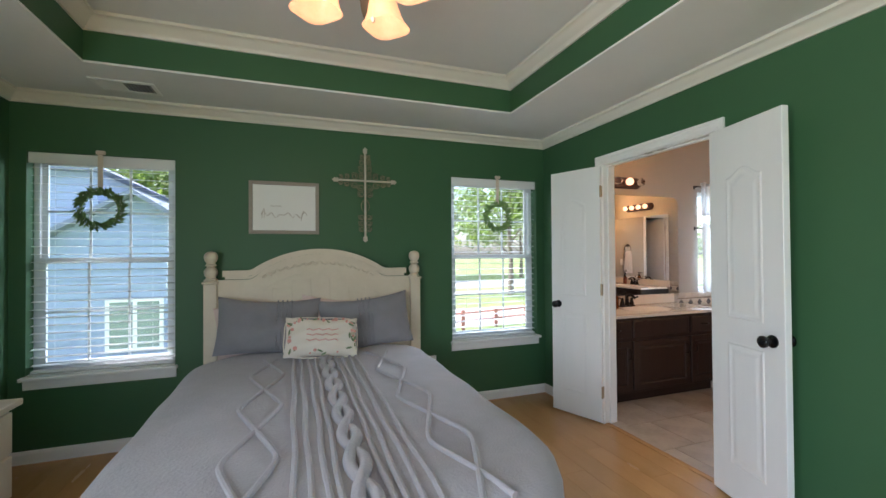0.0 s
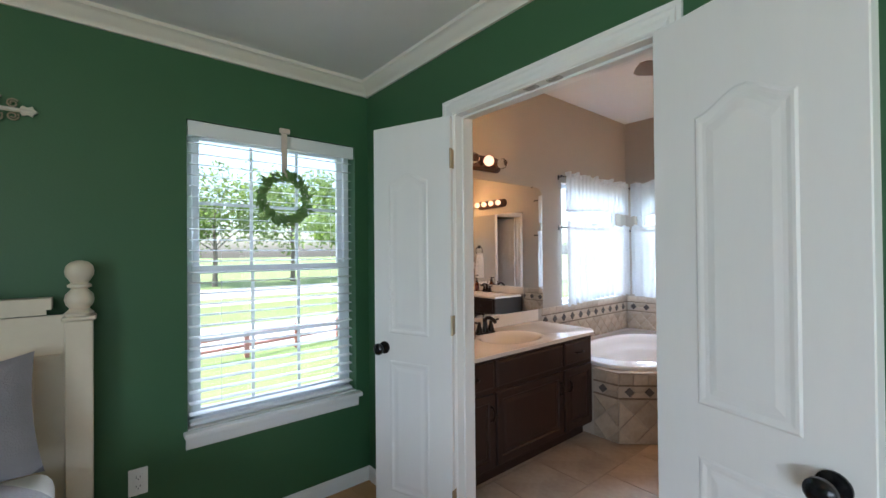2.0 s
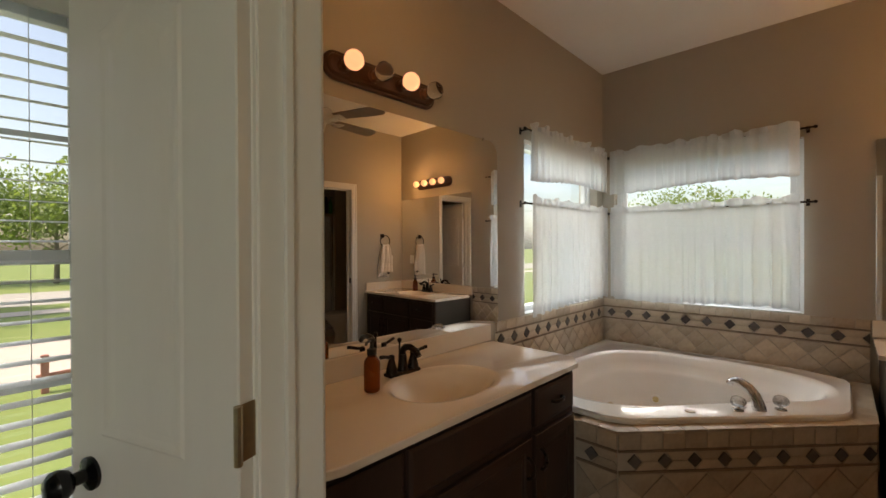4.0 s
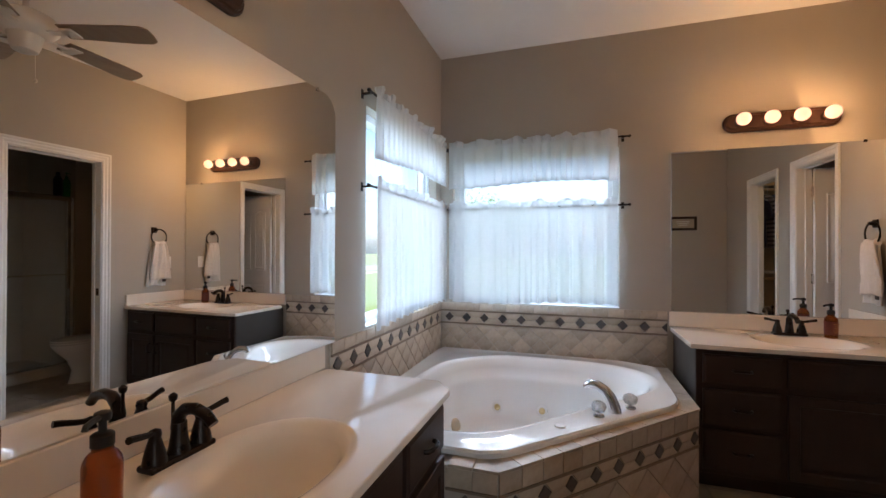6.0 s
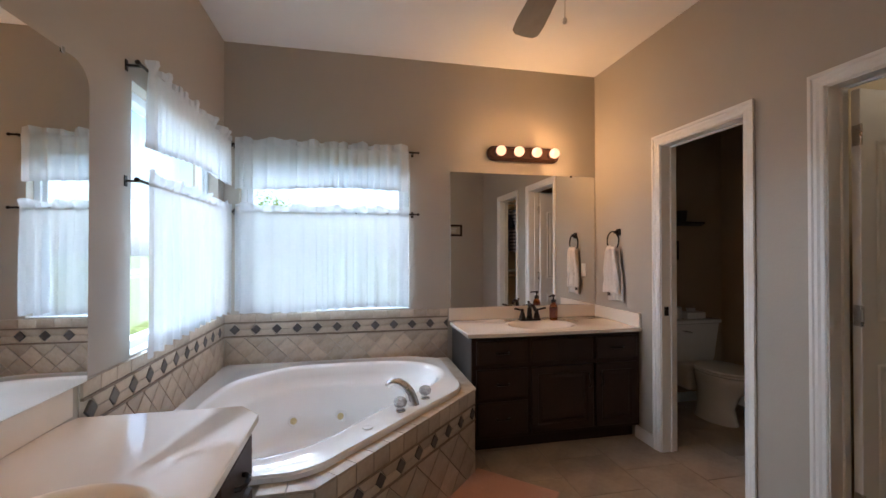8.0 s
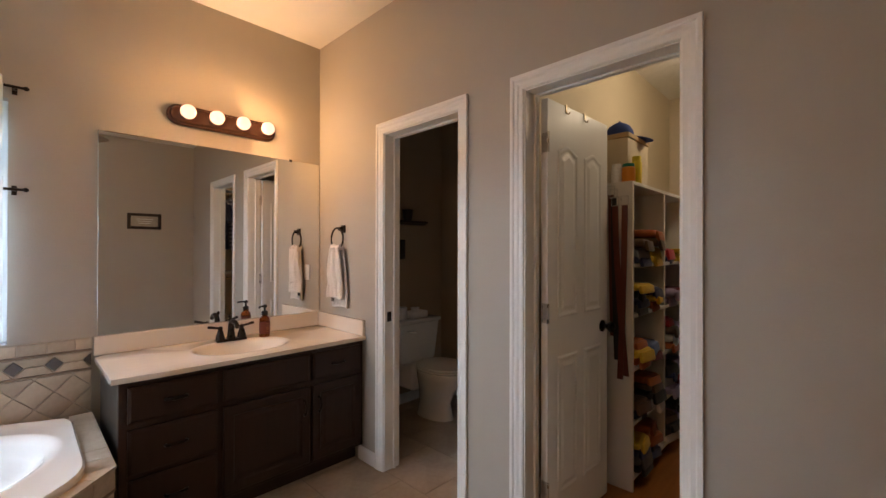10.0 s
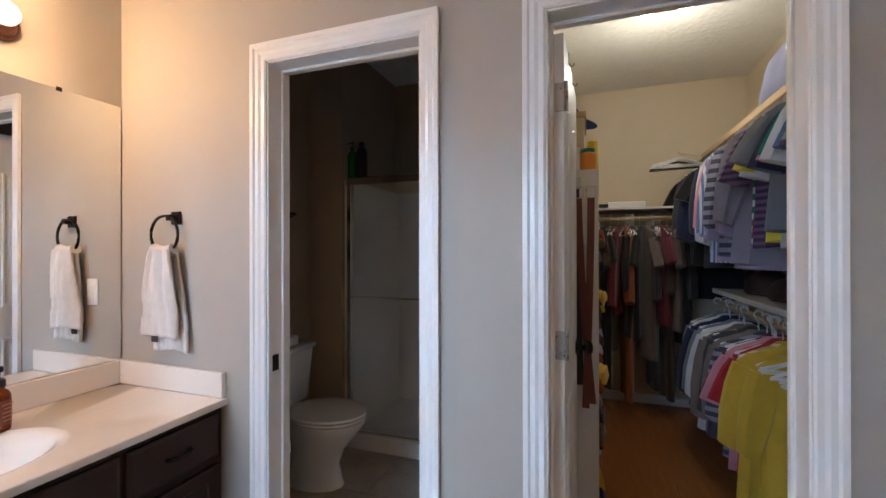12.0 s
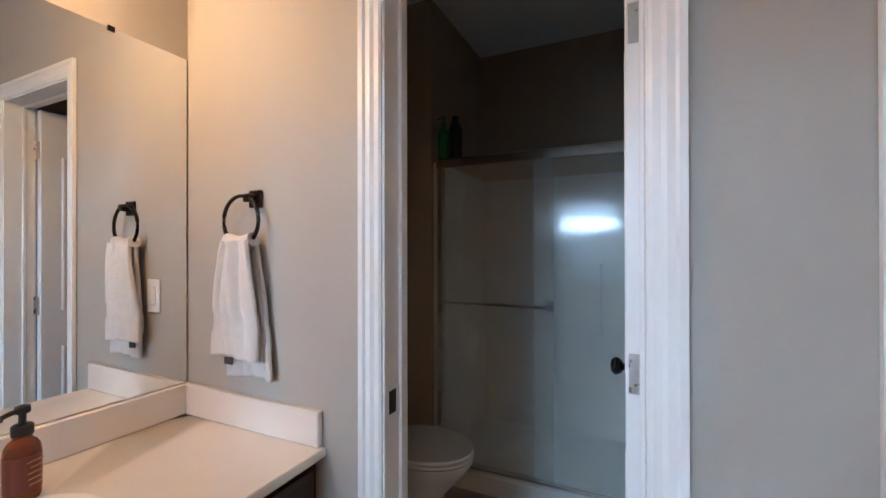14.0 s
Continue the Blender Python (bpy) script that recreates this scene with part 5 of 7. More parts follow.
# ---- bedroom things ----
def turned_post(m, parent):
    part("post", moved(box(-0.042, -0.042, 0, 0.042, 0.042, 1.135, 0.004, 2), m), CREAM_WOOD, parent)
    part("post_cap", moved(box(-0.052, -0.052, 1.136, 0.052, 0.052, 1.152, 0.004), m), CREAM_WOOD, parent)
    part("finial", moved(lathe([(0.043, 1.1525), (0.046, 1.163), (0.036, 1.172), (0.030, 1.18), (0.041, 1.195), (0.046, 1.215), (0.042, 1.236), (0.030, 1.25), (0.024, 1.258), (0.037, 1.264), (0.037, 1.272), (0.026, 1.28), (0.031, 1.288), (0.043, 1.308), (0.0455, 1.326), (0.041, 1.347), (0.027, 1.362), (0.008, 1.368)], 24), m), CREAM_WOOD, parent, smooth=True)


bed = thing("bed", (0.122, 3.500, 0), "cream painted queen bed with an arched headboard", "bed")
for s in (-1, 1):
    turned_post(pose(s * 0.753, 0, 0), bed)


def arch(x, top, shoulder, half):
    """Height of the headboard's upper line."""
    a = abs(x)
    if a > half:
        return shoulder
    return shoulder + (top - shoulder) * (1 - (a / half) ** 2) ** 0.92


def arch_board(x0, x1, lo, hi, y0, y1, n=48):
    xs = [x0 + (x1 - x0) * k / n for k in range(n + 1)]
    return loft([[(x, y0, lo(x)), (x, y0, hi(x)), (x, y1, hi(x)), (x, y1, lo(x))] for x in xs], cap0=True, cap1=True)


part("panel_board", arch_board(-0.71, 0.71, lambda x: 0.45, lambda x: arch(x, 1.335, 1.16, 0.49), -0.012, 0.012), CREAM_WOOD, bed)
part("top_rail", arch_board(-0.675, 0.675, lambda x: arch(x, 1.345, 1.185, 0.49), lambda x: arch(x, 1.385, 1.228, 0.49), -0.040, 0.034), CREAM_WOOD, bed)
part("rail_moulding", arch_board(-0.66, 0.66, lambda x: arch(x, 1.322, 1.165, 0.49), lambda x: arch(x, 1.3445, 1.1845, 0.49), -0.026, -0.0125), CREAM_WOOD, bed)
part("arch_moulding", arch_board(-0.70, 0.70, lambda x: arch(x, 1.185, 0.985, 0.50), lambda x: arch(x, 1.212, 1.012, 0.50), -0.030, -0.0125), CREAM_WOOD, bed)
for k in range(26):
    u = -0.40 + 0.80 * k / 25
    z = arch(u, 1.276, 1.10, 0.53)
    part("carved_leaf", moved(lathe([(0.001, -0.006), (0.013, -0.004), (0.015, 0.0), (0.012, 0.004), (0.001, 0.006)], 8), pose(u, -0.014, z, 90, 0, 0) @ pose(0, 0, 0, 0, 0, 35 * (-1) ** k) @ Matrix.Diagonal((1.35, 0.7, 1, 1))), CREAM_WOOD, bed)
for k in range(9):
    x = -0.56 + 0.14 * k
    part("groove_strip", box(x - 0.066, -0.0155, 0.45, x + 0.066, -0.0125, min(arch(x - 0.066, 1.18, 0.98, 0.50), arch(x + 0.066, 1.18, 0.98, 0.50)), 0.002), CREAM_WOOD, bed)
for x in (-0.74, 0.70):
    part("side_rail", box(x, -2.15, 0.20, x + 0.035, -0.045, 0.34, 0.004), CREAM_WOOD, bed)
for x in (-0.72, 0.68):
    part("leg", box(x, -2.17, 0.0, x + 0.05, -2.12, 0.34, 0.004), CREAM_WOOD, bed)
part("slat_base", box(-0.70, -2.13, 0.20, 0.70, -0.05, 0.26), CREAM_WOOD, bed)
_mt = thing("mattress", (0.112, 2.38, 0.2605), "thick mattress under the coverlet", "mattress")
part("ticking", box(-0.72, -0.98, 0, 0.70, 1.04, 0.36, 0.06, 4), PAPER, _mt, smooth=True)


def round_rect(x0, x1, y0, y1, r, z, n=10, wave=0.0, k0=0.0):
    pts = []
    for cx, cy, a0 in ((x1 - r, y1 - r, 0), (x0 + r, y1 - r, 90), (x0 + r, y0 + r, 180), (x1 - r, y0 + r, 270)):
        for k in range(n):
            a = radians(a0 + 90 * k / (n - 1))
            pts.append([cx + r * math.cos(a), cy + r * math.sin(a), z])
    # even spacing along the straight sides
    out = []
    m = len(pts)
    for i in range(m):
        p, q = pts[i], pts[(i + 1) % m]
        d = math.hypot(q[0] - p[0], q[1] - p[1])
        for s in range(max(1, int(d / 0.05))):
            f = s / max(1, int(d / 0.05))
            out.append([p[0] + (q[0] - p[0]) * f, p[1] + (q[1] - p[1]) * f, z])
    return out


def coverlet():
    c = thing("coverlet", (0, 0, 0), "grey cable-knit coverlet draped over the bed", "bedspread")
    X0, X1, Y0, Y1 = -0.705, 0.85, 1.16, 3.455
    levels = [(0.655, 0.30), (0.656, 0.16), (0.650, 0.09), (0.636, 0.045), (0.605, 0.014), (0.56, 0.0), (0.48, -0.006), (0.36, -0.010), (0.24, -0.014), (0.12, -0.016), (0.06, -0.018)]
    base = round_rect(X0, X1, Y0, Y1, 0.40, 0)
    ctr = Vector(((X0 + X1) / 2, (Y0 + Y1) / 2))
    rings = []
    for z, ins in levels:
        ring = []
        for i, p in enumerate(base):
            d = Vector((p[0], p[1])) - ctr
            hx, hy = (X1 - X0) / 2, (Y1 - Y0) / 2
            f = Vector((d.x * (hx - ins) / hx, d.y * (hy - ins) / hy))
            w = max(0, (0.5 - z)) * 0.055 * math.sin(i * 0.9 + 1.3 * math.sin(i * 0.23)) * (0.5 + 0.5 * math.sin(i * 0.11 + 1))
            f = f * (1 + w)
            ring.append((ctr.x + f.x, min(ctr.y + f.y, Y1), z + 0.004 * math.sin(i * 0.6)))
        rings.append(ring)
    inner = [[(ctr.x + (p[0] - ctr.x) * f, ctr.y + (p[1] - ctr.y) * f, 0.656) for i, p in enumerate(rings[0])] for f in (0.02, 0.35, 0.7)]
    part("cloth", loft(inner + rings, cap0=True), QUILT, c, smooth=True)
    z = 0.663

    def zz(x, y):
        e = max(0, 0.20 - min(x - X0, X1 - x, y - Y0))
        return z - 0.0 - e * e * 0.5
    for cx, per, ph, w in ((-0.215, 0.52, 1.906, 0.085), (0.470, 0.50, 1.839, 0.078)):
        for s in (-1, 1):
            pts = []
            for k in range(90):
                y = 1.20 + k * 0.0207
                u = ((y - ph) / per) * math.pi
                tri = math.asin(math.sin(u) * 0.97) / 1.33
                pts.append((cx + s * w * tri, y, zz(cx, y)))
            part("cord", tube([(p[0], p[1], p[2] - 0.003) for p in pts], 0.0105, 8), QUILT, c, smooth=True)
    for s in (0, math.pi):
        part("cable", tube([(0.120 + 0.026 * math.sin(k * 0.16 + s), 1.20 + k * 0.0109, zz(0.12, 1.20 + k * 0.0109) - 0.004 + 0.006 * math.cos(k * 0.16 + s)) for k in range(170)], 0.0215, 10), QUILT, c, smooth=True)
    for x in (-0.075, -0.030, 0.018, 0.055, 0.187, 0.225, 0.272, 0.318):
        part("rib", tube([(x + 0.004 * math.sin(k * 0.5 + x * 40), 1.20 + k * 0.052, zz(x, 1.20 + k * 0.052) - 0.005) for k in range(37)], 0.0105, 8), QUILT, c, smooth=True)
    return c


coverlet()


def pillow_bm(w, h, t, seed, sag=0.02):
    """A stuffed pillow in x-z about its centre, with drawn-in edges and creases."""
    rnd = random.Random(seed)
    ph = [rnd.uniform(0, 6) for _ in range(6)]
    n = 22
    grids = []
    for s in (-1, 1):
        rows = []
        for j in range(n + 1):
            v = 2 * j / n - 1
            row = []
            for i in range(n + 1):
                u = 2 * i / n - 1
                puff = (max(0, 1 - abs(u) ** 2.6) * max(0, 1 - abs(v) ** 2.6)) ** 0.55
                cr = 0.006 * math.sin(7 * u + 4 * v + ph[0]) * puff + 0.005 * math.sin(-5 * u + 9 * v + ph[1]) * puff
                x = u * w / 2 * (1 - 0.05 * (1 - v * v) * abs(u) ** 3)
                z = v * h / 2 * (1 - 0.08 * (1 - u * u) * abs(v) ** 3) - sag * (1 - u * u) * max(0, v) ** 2
                row.append((x, s * (t / 2 * puff + cr + 0.002), z))
            rows.append(row)
        grids.append(loft(rows, close=False))
    bm = join(*grids)
    bmesh.ops.remove_doubles(bm, verts=bm.verts, dist=0.0045)
    bmesh.ops.recalc_face_normals(bm, faces=bm.faces[:])
    return bm


def sham(m, seed, label):
    p = thing("pillow", m, label, "pillow", "pillows against the headboard")
    part("cushion", pillow_bm(0.68, 0.40, 0.15, seed), SHAM, p, smooth=True)
    for k in range(4):
        x = -0.05 + 0.030 * k + 0.10 * (seed % 2)
        part("knit_rib", tube([(x, -0.074 * (max(0, 1 - abs(2 * v / 0.40) ** 2.6)) ** 0.5 - 0.004, v) for v in [-0.17 + 0.034 * i for i in range(11)]], 0.005, 6), SHAM, p, smooth=True)
    return p


sham(pose(-0.235, 3.305, 0.845, -14, 3, 0), 3, "grey knit pillow sham leaning on the headboard")
sham(pose(0.440, 3.295, 0.835, -16, -5, 0), 6, "grey knit pillow sham slumped on the headboard")
_p = thing("pillow", pose(0.30, 3.405, 0.82, -8, 4, 0), "pale pink pillowcase behind the grey shams", "pillow", "pillows against the headboard")
part("cushion", pillow_bm(0.66, 0.40, 0.11, 9), SHEETC, _p, smooth=True)
_p = thing("pillow", pose(-0.255, 3.415, 0.80, -8, -5, 0), "pale pink pillowcase behind the grey shams", "pillow", "pillows against the headboard")
part("cushion", pillow_bm(0.68, 0.40, 0.10, 12), SHEETC, _p, smooth=True)

FLORAL = mat("floral_cotton", (0.70, 0.64, 0.55), 0.9, col2=(0.64, 0.58, 0.49), scale=12, bump=0.3, bscale=200)
PINKP = mat("printed_pink", (0.62, 0.28, 0.24), 0.9, col2=(0.68, 0.45, 0.38), scale=30)
LEAFP = mat("printed_sage", (0.16, 0.22, 0.12), 0.9, col2=(0.25, 0.27, 0.16), scale=30)
_l = thing("throw_pillow", pose(0.100, 3.03, 0.787, -26, 4, 0), "small cream floral lumbar pillow with pink wording", "pillow")
part("cushion", pillow_bm(0.47, 0.27, 0.12, 21, 0.005), FLORAL, _l, smooth=True)
part("piping", tube([(0.235 * math.copysign(abs(math.cos(a)) ** 0.35, math.cos(a)), 0, 0.135 * math.copysign(abs(math.sin(a)) ** 0.35, math.sin(a))) for a in [2 * math.pi * k / 60 for k in range(61)]], 0.004, 6), FLORAL, _l)
rnd = random.Random(5)


def pillow_y(x, z):
    return -(0.060 * (max(0, 1 - abs(2 * x / 0.47) ** 2.6) * max(0, 1 - abs(2 * z / 0.27) ** 2.6)) ** 0.55) - 0.010


for k in range(46):
    a = rnd.uniform(0, 2 * math.pi)
    x, z = 0.195 * max(-1, min(1, 1.25 * math.cos(a))), 0.105 * max(-1, min(1, 1.25 * math.sin(a)))
    x, z = x + rnd.uniform(-0.02, 0.02), z + rnd.uniform(-0.014, 0.014)
    r = rnd.uniform(0.006, 0.014)
    leaf = rnd.random() < 0.55
    part("printed_leaf" if leaf else "printed_rose", moved(prism([(r * math.cos(t) * (1.6 if leaf else 1), r * math.sin(t) * (0.5 if leaf else 1)) for t in [6.283 * i / 8 for i in range(8)]], 0, 0.0015), pose(x, pillow_y(x, z), z, 90, 0, 0) @ pose(0, 0, 0, 0, 0, rnd.uniform(0, 360))), LEAFP if leaf else PINKP, _l)
for k in range(3):
    part("printed_wording", tube([(-0.10 + 0.02 * i, pillow_y(-0.10 + 0.02 * i, 0.034 - 0.034 * k) - 0.001, 0.034 - 0.034 * k + 0.006 * math.sin(i * 2.1 + k)) for i in range(11)], 0.0035, 5), PINKP, _l)


# framed sign
sgn = thing("framed_sign", (-0.138, N, 1.704), "white script sign in a weathered wooden frame", "wall art")
W2, H2 = 0.255, 0.2025
part("frame", join(box(-W2, -0.024, -H2, -W2 + 0.027, -0.0005, H2, 0.002), box(W2 - 0.027, -0.024, -H2, W2, -0.0005, H2, 0.002), box(-W2 + 0.027, -0.024, H2 - 0.027, W2 - 0.027, -0.0005, H2, 0.002), box(-W2 + 0.027, -0.024, -H2, W2 - 0.027, -0.0005, -H2 + 0.027, 0.002)), GREY_WOOD, sgn)
part("board", box(-W2 + 0.027, -0.012, -H2 + 0.027, W2 - 0.027, -0.001, H2 - 0.027), PAPER, sgn)
INK = mat("pale_brown_ink", (0.35, 0.27, 0.22), 0.7)
for pts in ([(-0.17 + 0.004 * i, -0.055 + 0.017 * math.sin(i * 0.42) * (1 if i < 30 or i > 52 else 0.5) + 0.01 * math.sin(i * 0.17)) for i in range(85)],
            [(-0.10 + 0.004 * i, 0.012 + 0.004 * math.sin(i * 0.9)) for i in range(20)], [(-0.165, -0.09), (-0.155, -0.02), (-0.15, -0.005), (-0.145, -0.03), (-0.15, -0.08)], [(0.118, -0.10), (0.13, -0.04), (0.14, -0.02)]):
    part("lettering", tube([(x, -0.0128, z) for x, z in pts], 0.0016, 5), INK, sgn, "thin script strokes")

# scrolled iron cross
cr = thing("wall_cross", (0.485, N - 0.012, 1.947), "whitewashed scrolled iron cross on the green wall", "wall decor")
part("upright", tube([(0, 0, 0.265), (0, 0, -0.495)], 0.0085, 8), WHITE_IRON, cr)
part("crossbar", tube([(-0.25, 0, 0), (0.25, 0, 0)], 0.0085, 8), WHITE_IRON, cr)


def fleur(m):
    return moved(join(prism([(0, 0.036), (0.010, 0.022), (0.022, 0.020), (0.014, 0.006), (0.020, -0.010), (0.010, -0.016), (-0.010, -0.016), (-0.020, -0.010), (-0.014, 0.006), (-0.022, 0.020), (-0.010, 0.022)], -0.006, 0.006, 0.002)), m @ pose(0, 0, 0, 90))


for m in (pose(0, 0, 0.245), pose(0, 0, -0.475, 0, 180, 0), pose(0.232, 0, 0, 0, 90, 0), pose(-0.232, 0, 0, 0, -90, 0)):
    part("finial", fleur(m), WHITE_IRON, cr)
SCROLL = mat("aged_scroll_iron", (0.30, 0.25, 0.17), 0.6, col2=(0.20, 0.17, 0.11), scale=40, bump=0.3)


def spiral(cx, cz, r, a0, turns, sgn_):
    return tube([(cx + r * (1 - 0.72 * k / 26) * math.cos(a0 + sgn_ * turns * 6.283 * k / 26), 0, cz + r * (1 - 0.72 * k / 26) * math.sin(a0 + sgn_ * turns * 6.283 * k / 26)) for k in range(27)], 0.0034, 5)


for sx in (-1, 1):
    for cx, cz, r in ((0.034, 0.035, 0.026), (0.088, 0.036, 0.030), (0.148, 0.030, 0.022), (0.196, 0.024, 0.018), (0.034, 0.090, 0.030), (0.032, 0.150, 0.024), (0.026, 0.195, 0.020),
                      (0.088, -0.036, 0.030), (0.148, -0.030, 0.022), (0.196, -0.024, 0.018), (0.036, -0.055, 0.032), (0.034, -0.110, 0.028), (0.030, -0.300, 0.026), (0.030, -0.350, 0.026), (0.028, -0.40, 0.024)):
        part("scroll", spiral(sx * cx, cz, r, 0.6 if sx > 0 else 2.5, 1.5, sx if cz > 0 else -sx), SCROLL, cr)
    part("scroll", tube([(sx * 0.034 * math.sin(math.pi * k / 12), 0, -0.145 - 0.13 * k / 12) for k in range(13)], 0.0030, 5), SCROLL, cr)
part("stand_off", join(box(-0.006, 0.004, 0.17, 0.006, 0.0115, 0.182), box(-0.006, 0.004, -0.42, 0.006, 0.0115, -0.408)), WHITE_IRON, cr)

# wreaths on ribbons
LEAF_M = mat("wreath_leaf", (0.12, 0.22, 0.06), 0.6, col2=(0.20, 0.30, 0.11), scale=30, random=0.3)
BUD_M = mat("wreath_bud", (0.70, 0.70, 0.58), 0.7)
RIBBON = mat("cream_ribbon", (0.66, 0.55, 0.47), 0.6, col2=(0.6, 0.5, 0.42), scale=20)


def wreath(x, z, r, seed, sparse):
    rn = random.Random(seed)
    w = thing("wreath", (x, N - 0.034, z), "green leafy wreath hung on a cream ribbon", "wreath", "window wreaths")
    part("hoop", tube([(r * 0.80 * math.cos(a), 0, r * 0.80 * math.sin(a)) for a in [6.2832 * k / 30 for k in range(31)]], 0.006, 6), LEAF_M, w)
    bm = bmesh.new()
    for k in range(sparse):
        a = rn.uniform(0, 6.283)
        rr = r * rn.uniform(0.66, 0.98)
        c = Vector((rr * math.cos(a), rn.uniform(-0.028, 0.022), rr * math.sin(a)))
        d = Vector((math.cos(a + rn.uniform(0.3, 1.6)), rn.uniform(-0.7, 0.5), math.sin(a + rn.uniform(0.3, 1.6)))).normalized()
        s = d.cross(Vector((rn.uniform(-1, 1), 1, rn.uniform(-1, 1)))).normalized()
        L, Wd = rn.uniform(0.028, 0.058), rn.uniform(0.005, 0.010)
        vs = [bm.verts.new(p) for p in (c, c + d * L * 0.5 + s * Wd, c + d * L, c + d * L * 0.5 - s * Wd)]
        bm.faces.new(vs)
    tagged(part("leaves", bm, LEAF_M, w), kind="stuff")
    bm = bmesh.new()
    for k in range(70):
        a, rr = rn.uniform(0, 6.283), r * rn.uniform(0.7, 1.0)
        bmesh.ops.create_icosphere(bm, subdivisions=1, radius=0.0035, matrix=Matrix.Translation((rr * math.cos(a), rn.uniform(-0.03, 0.02), rr * math.sin(a))))
    tagged(part("buds", bm, BUD_M, w), kind="stuff")
    top = WIN_Z[1] - z
    part("ribbon", join(box(-0.015, -0.003, r * 0.75, 0.015, 0.0, top + 0.012), box(-0.026, -0.010, top - 0.004, 0.030, 0.004, top + 0.024, 0.006, 2)), RIBBON, w, "cream satin ribbon")
    return w


wreath(-1.304, 1.659, 0.130, 3, 380)
wreath(1.695, 1.680, 0.130, 8, 380)

wall_plate("wall_outlet", pose(1.065, N, 0.392), "white duplex outlet on green wall", "outlet")
wall_plate("light_switch", pose(E_BED, 0.885, 1.15, 0, 0, -90) @ pose(0, 0, 0, 0, 0, 0), "white switch plate on green wall", "rocker")

# ceiling register
vt = thing("ceiling_vent", (-1.07, 3.295, BED_CEIL), "white louvred ceiling air register", "air vent")
part("frame", join(box(-0.17, -0.10, -0.009, -0.145, 0.10, -0.0005, 0.002), box(0.145, -0.10, -0.009, 0.17, 0.10, -0.0005, 0.002), box(-0.145, 0.075, -0.009, 0.145, 0.10, -0.0005, 0.002), box(-0.145, -0.10, -0.009, 0.145, -0.075, -0.0005, 0.002)), TRIM, vt)
# Black sheet: shade of the duct behind the louvres, put in as colour.
part("backing", box(-0.145, -0.075, -0.002, 0.145, 0.075, -0.0006), BLACK, vt)
for k in range(14):
    part("louvre", moved(box(-0.009, -0.075, -0.0008, 0.009, 0.075, 0.0008), pose(-0.135 + 0.0208 * k, 0, -0.006, 0, -40 if k < 7 else 40)), TRIM, vt)

# dresser by the west wall
dr = thing("dresser", (W_BED + 0.017, 1.9, 0), "low cream painted dresser with wide drawers", "dresser")
part("carcass", box(0, -0.66, 0.06, 0.51, 0.66, 0.665, 0.004), CREAM_WOOD, dr)
part("top", box(0, -0.69, 0.666, 0.545, 0.69, 0.695, 0.006, 2), CREAM_WOOD, dr)
part("plinth", box(0.02, -0.64, 0.0, 0.49, 0.64, 0.06), CREAM_WOOD, dr)
for k in range(3):
    for y0 in (-0.645, 0.01):
        d = part("drawer", box(0.511, y0, 0.08 + 0.193 * k, 0.528, y0 + 0.635, 0.262 + 0.193 * k, 0.004, 2), CREAM_WOOD, dr)
        part("knob", moved(lathe([(0.010, 0), (0.008, 0.012), (0.016, 0.02), (0.014, 0.03), (0.004, 0.034)], 12), pose(0.528, y0 + 0.3175, 0.171 + 0.193 * k, 0, 90, 0)), CREAM_WOOD, d, smooth=True)

# bedroom fan with a light kit
FAN_BULB = mat("dim_amber_bulb", (1.0, 0.8, 0.55), 0.3, emit=(1.0, 0.62, 0.36), estr=0.4)
bf = ceiling_fan(pose(0.163, 1.661, TRAY_CEIL + 0.005), 0.16, 72, "white ceiling fan with amber tulip lights", 0.51)
part("light_hub", moved(lathe([(0.05, 0), (0.06, -0.02), (0.05, -0.05), (0.02, -0.06)], 20), pose(0, 0, -0.275)), FAN_WHITE, bf, smooth=True)
for k in range(4):
    a = radians(141.3 + 90 * k)
    c = Vector((0.150 * math.cos(a), 0.150 * math.sin(a), -0.288))
    part("lamp_arm", tube([(0.04 * math.cos(a), 0.04 * math.sin(a), -0.305), (0.10 * math.cos(a), 0.10 * math.sin(a), -0.285), c], 0.008, 8), FAN_WHITE, bf)
    n_, rr = 24, []
    for r0, z0 in ((0.026, 0.0), (0.042, -0.022), (0.056, -0.055), (0.064, -0.09), (0.080, -0.122), (0.092, -0.134)):
        rr.append([(c.x + r0 * (1 + (0.08 * math.cos(4 * t) if r0 > 0.06 else 0)) * math.cos(t) - z0 * 0.35 * math.cos(a), c.y + r0 * (1 + (0.08 * math.cos(4 * t) if r0 > 0.06 else 0)) * math.sin(t) - z0 * 0.35 * math.sin(a), c.z + z0) for t in [6.2832 * i / n_ for i in range(n_)]])
    sh_ = part("tulip_shade", loft(rr), SHADE_GLASS, bf, "amber ruffled glass shade", smooth=True, solid=0.003)
    sh_.visible_shadow = False
    b_ = part("bulb", moved(lathe([(0.012, 0), (0.02, -0.025), (0.026, -0.05), (0.020, -0.07), (0.002, -0.078)], 12), Matrix.Translation(c + Vector((0.012 * math.cos(a), 0.012 * math.sin(a), -0.02)))), FAN_BULB, bf, smooth=True)
    b_.visible_shadow = False
bulb_light("fan_glow", (0.163, 1.661, 2.22), 0.5, 0.12, (1.0, 0.72, 0.42))


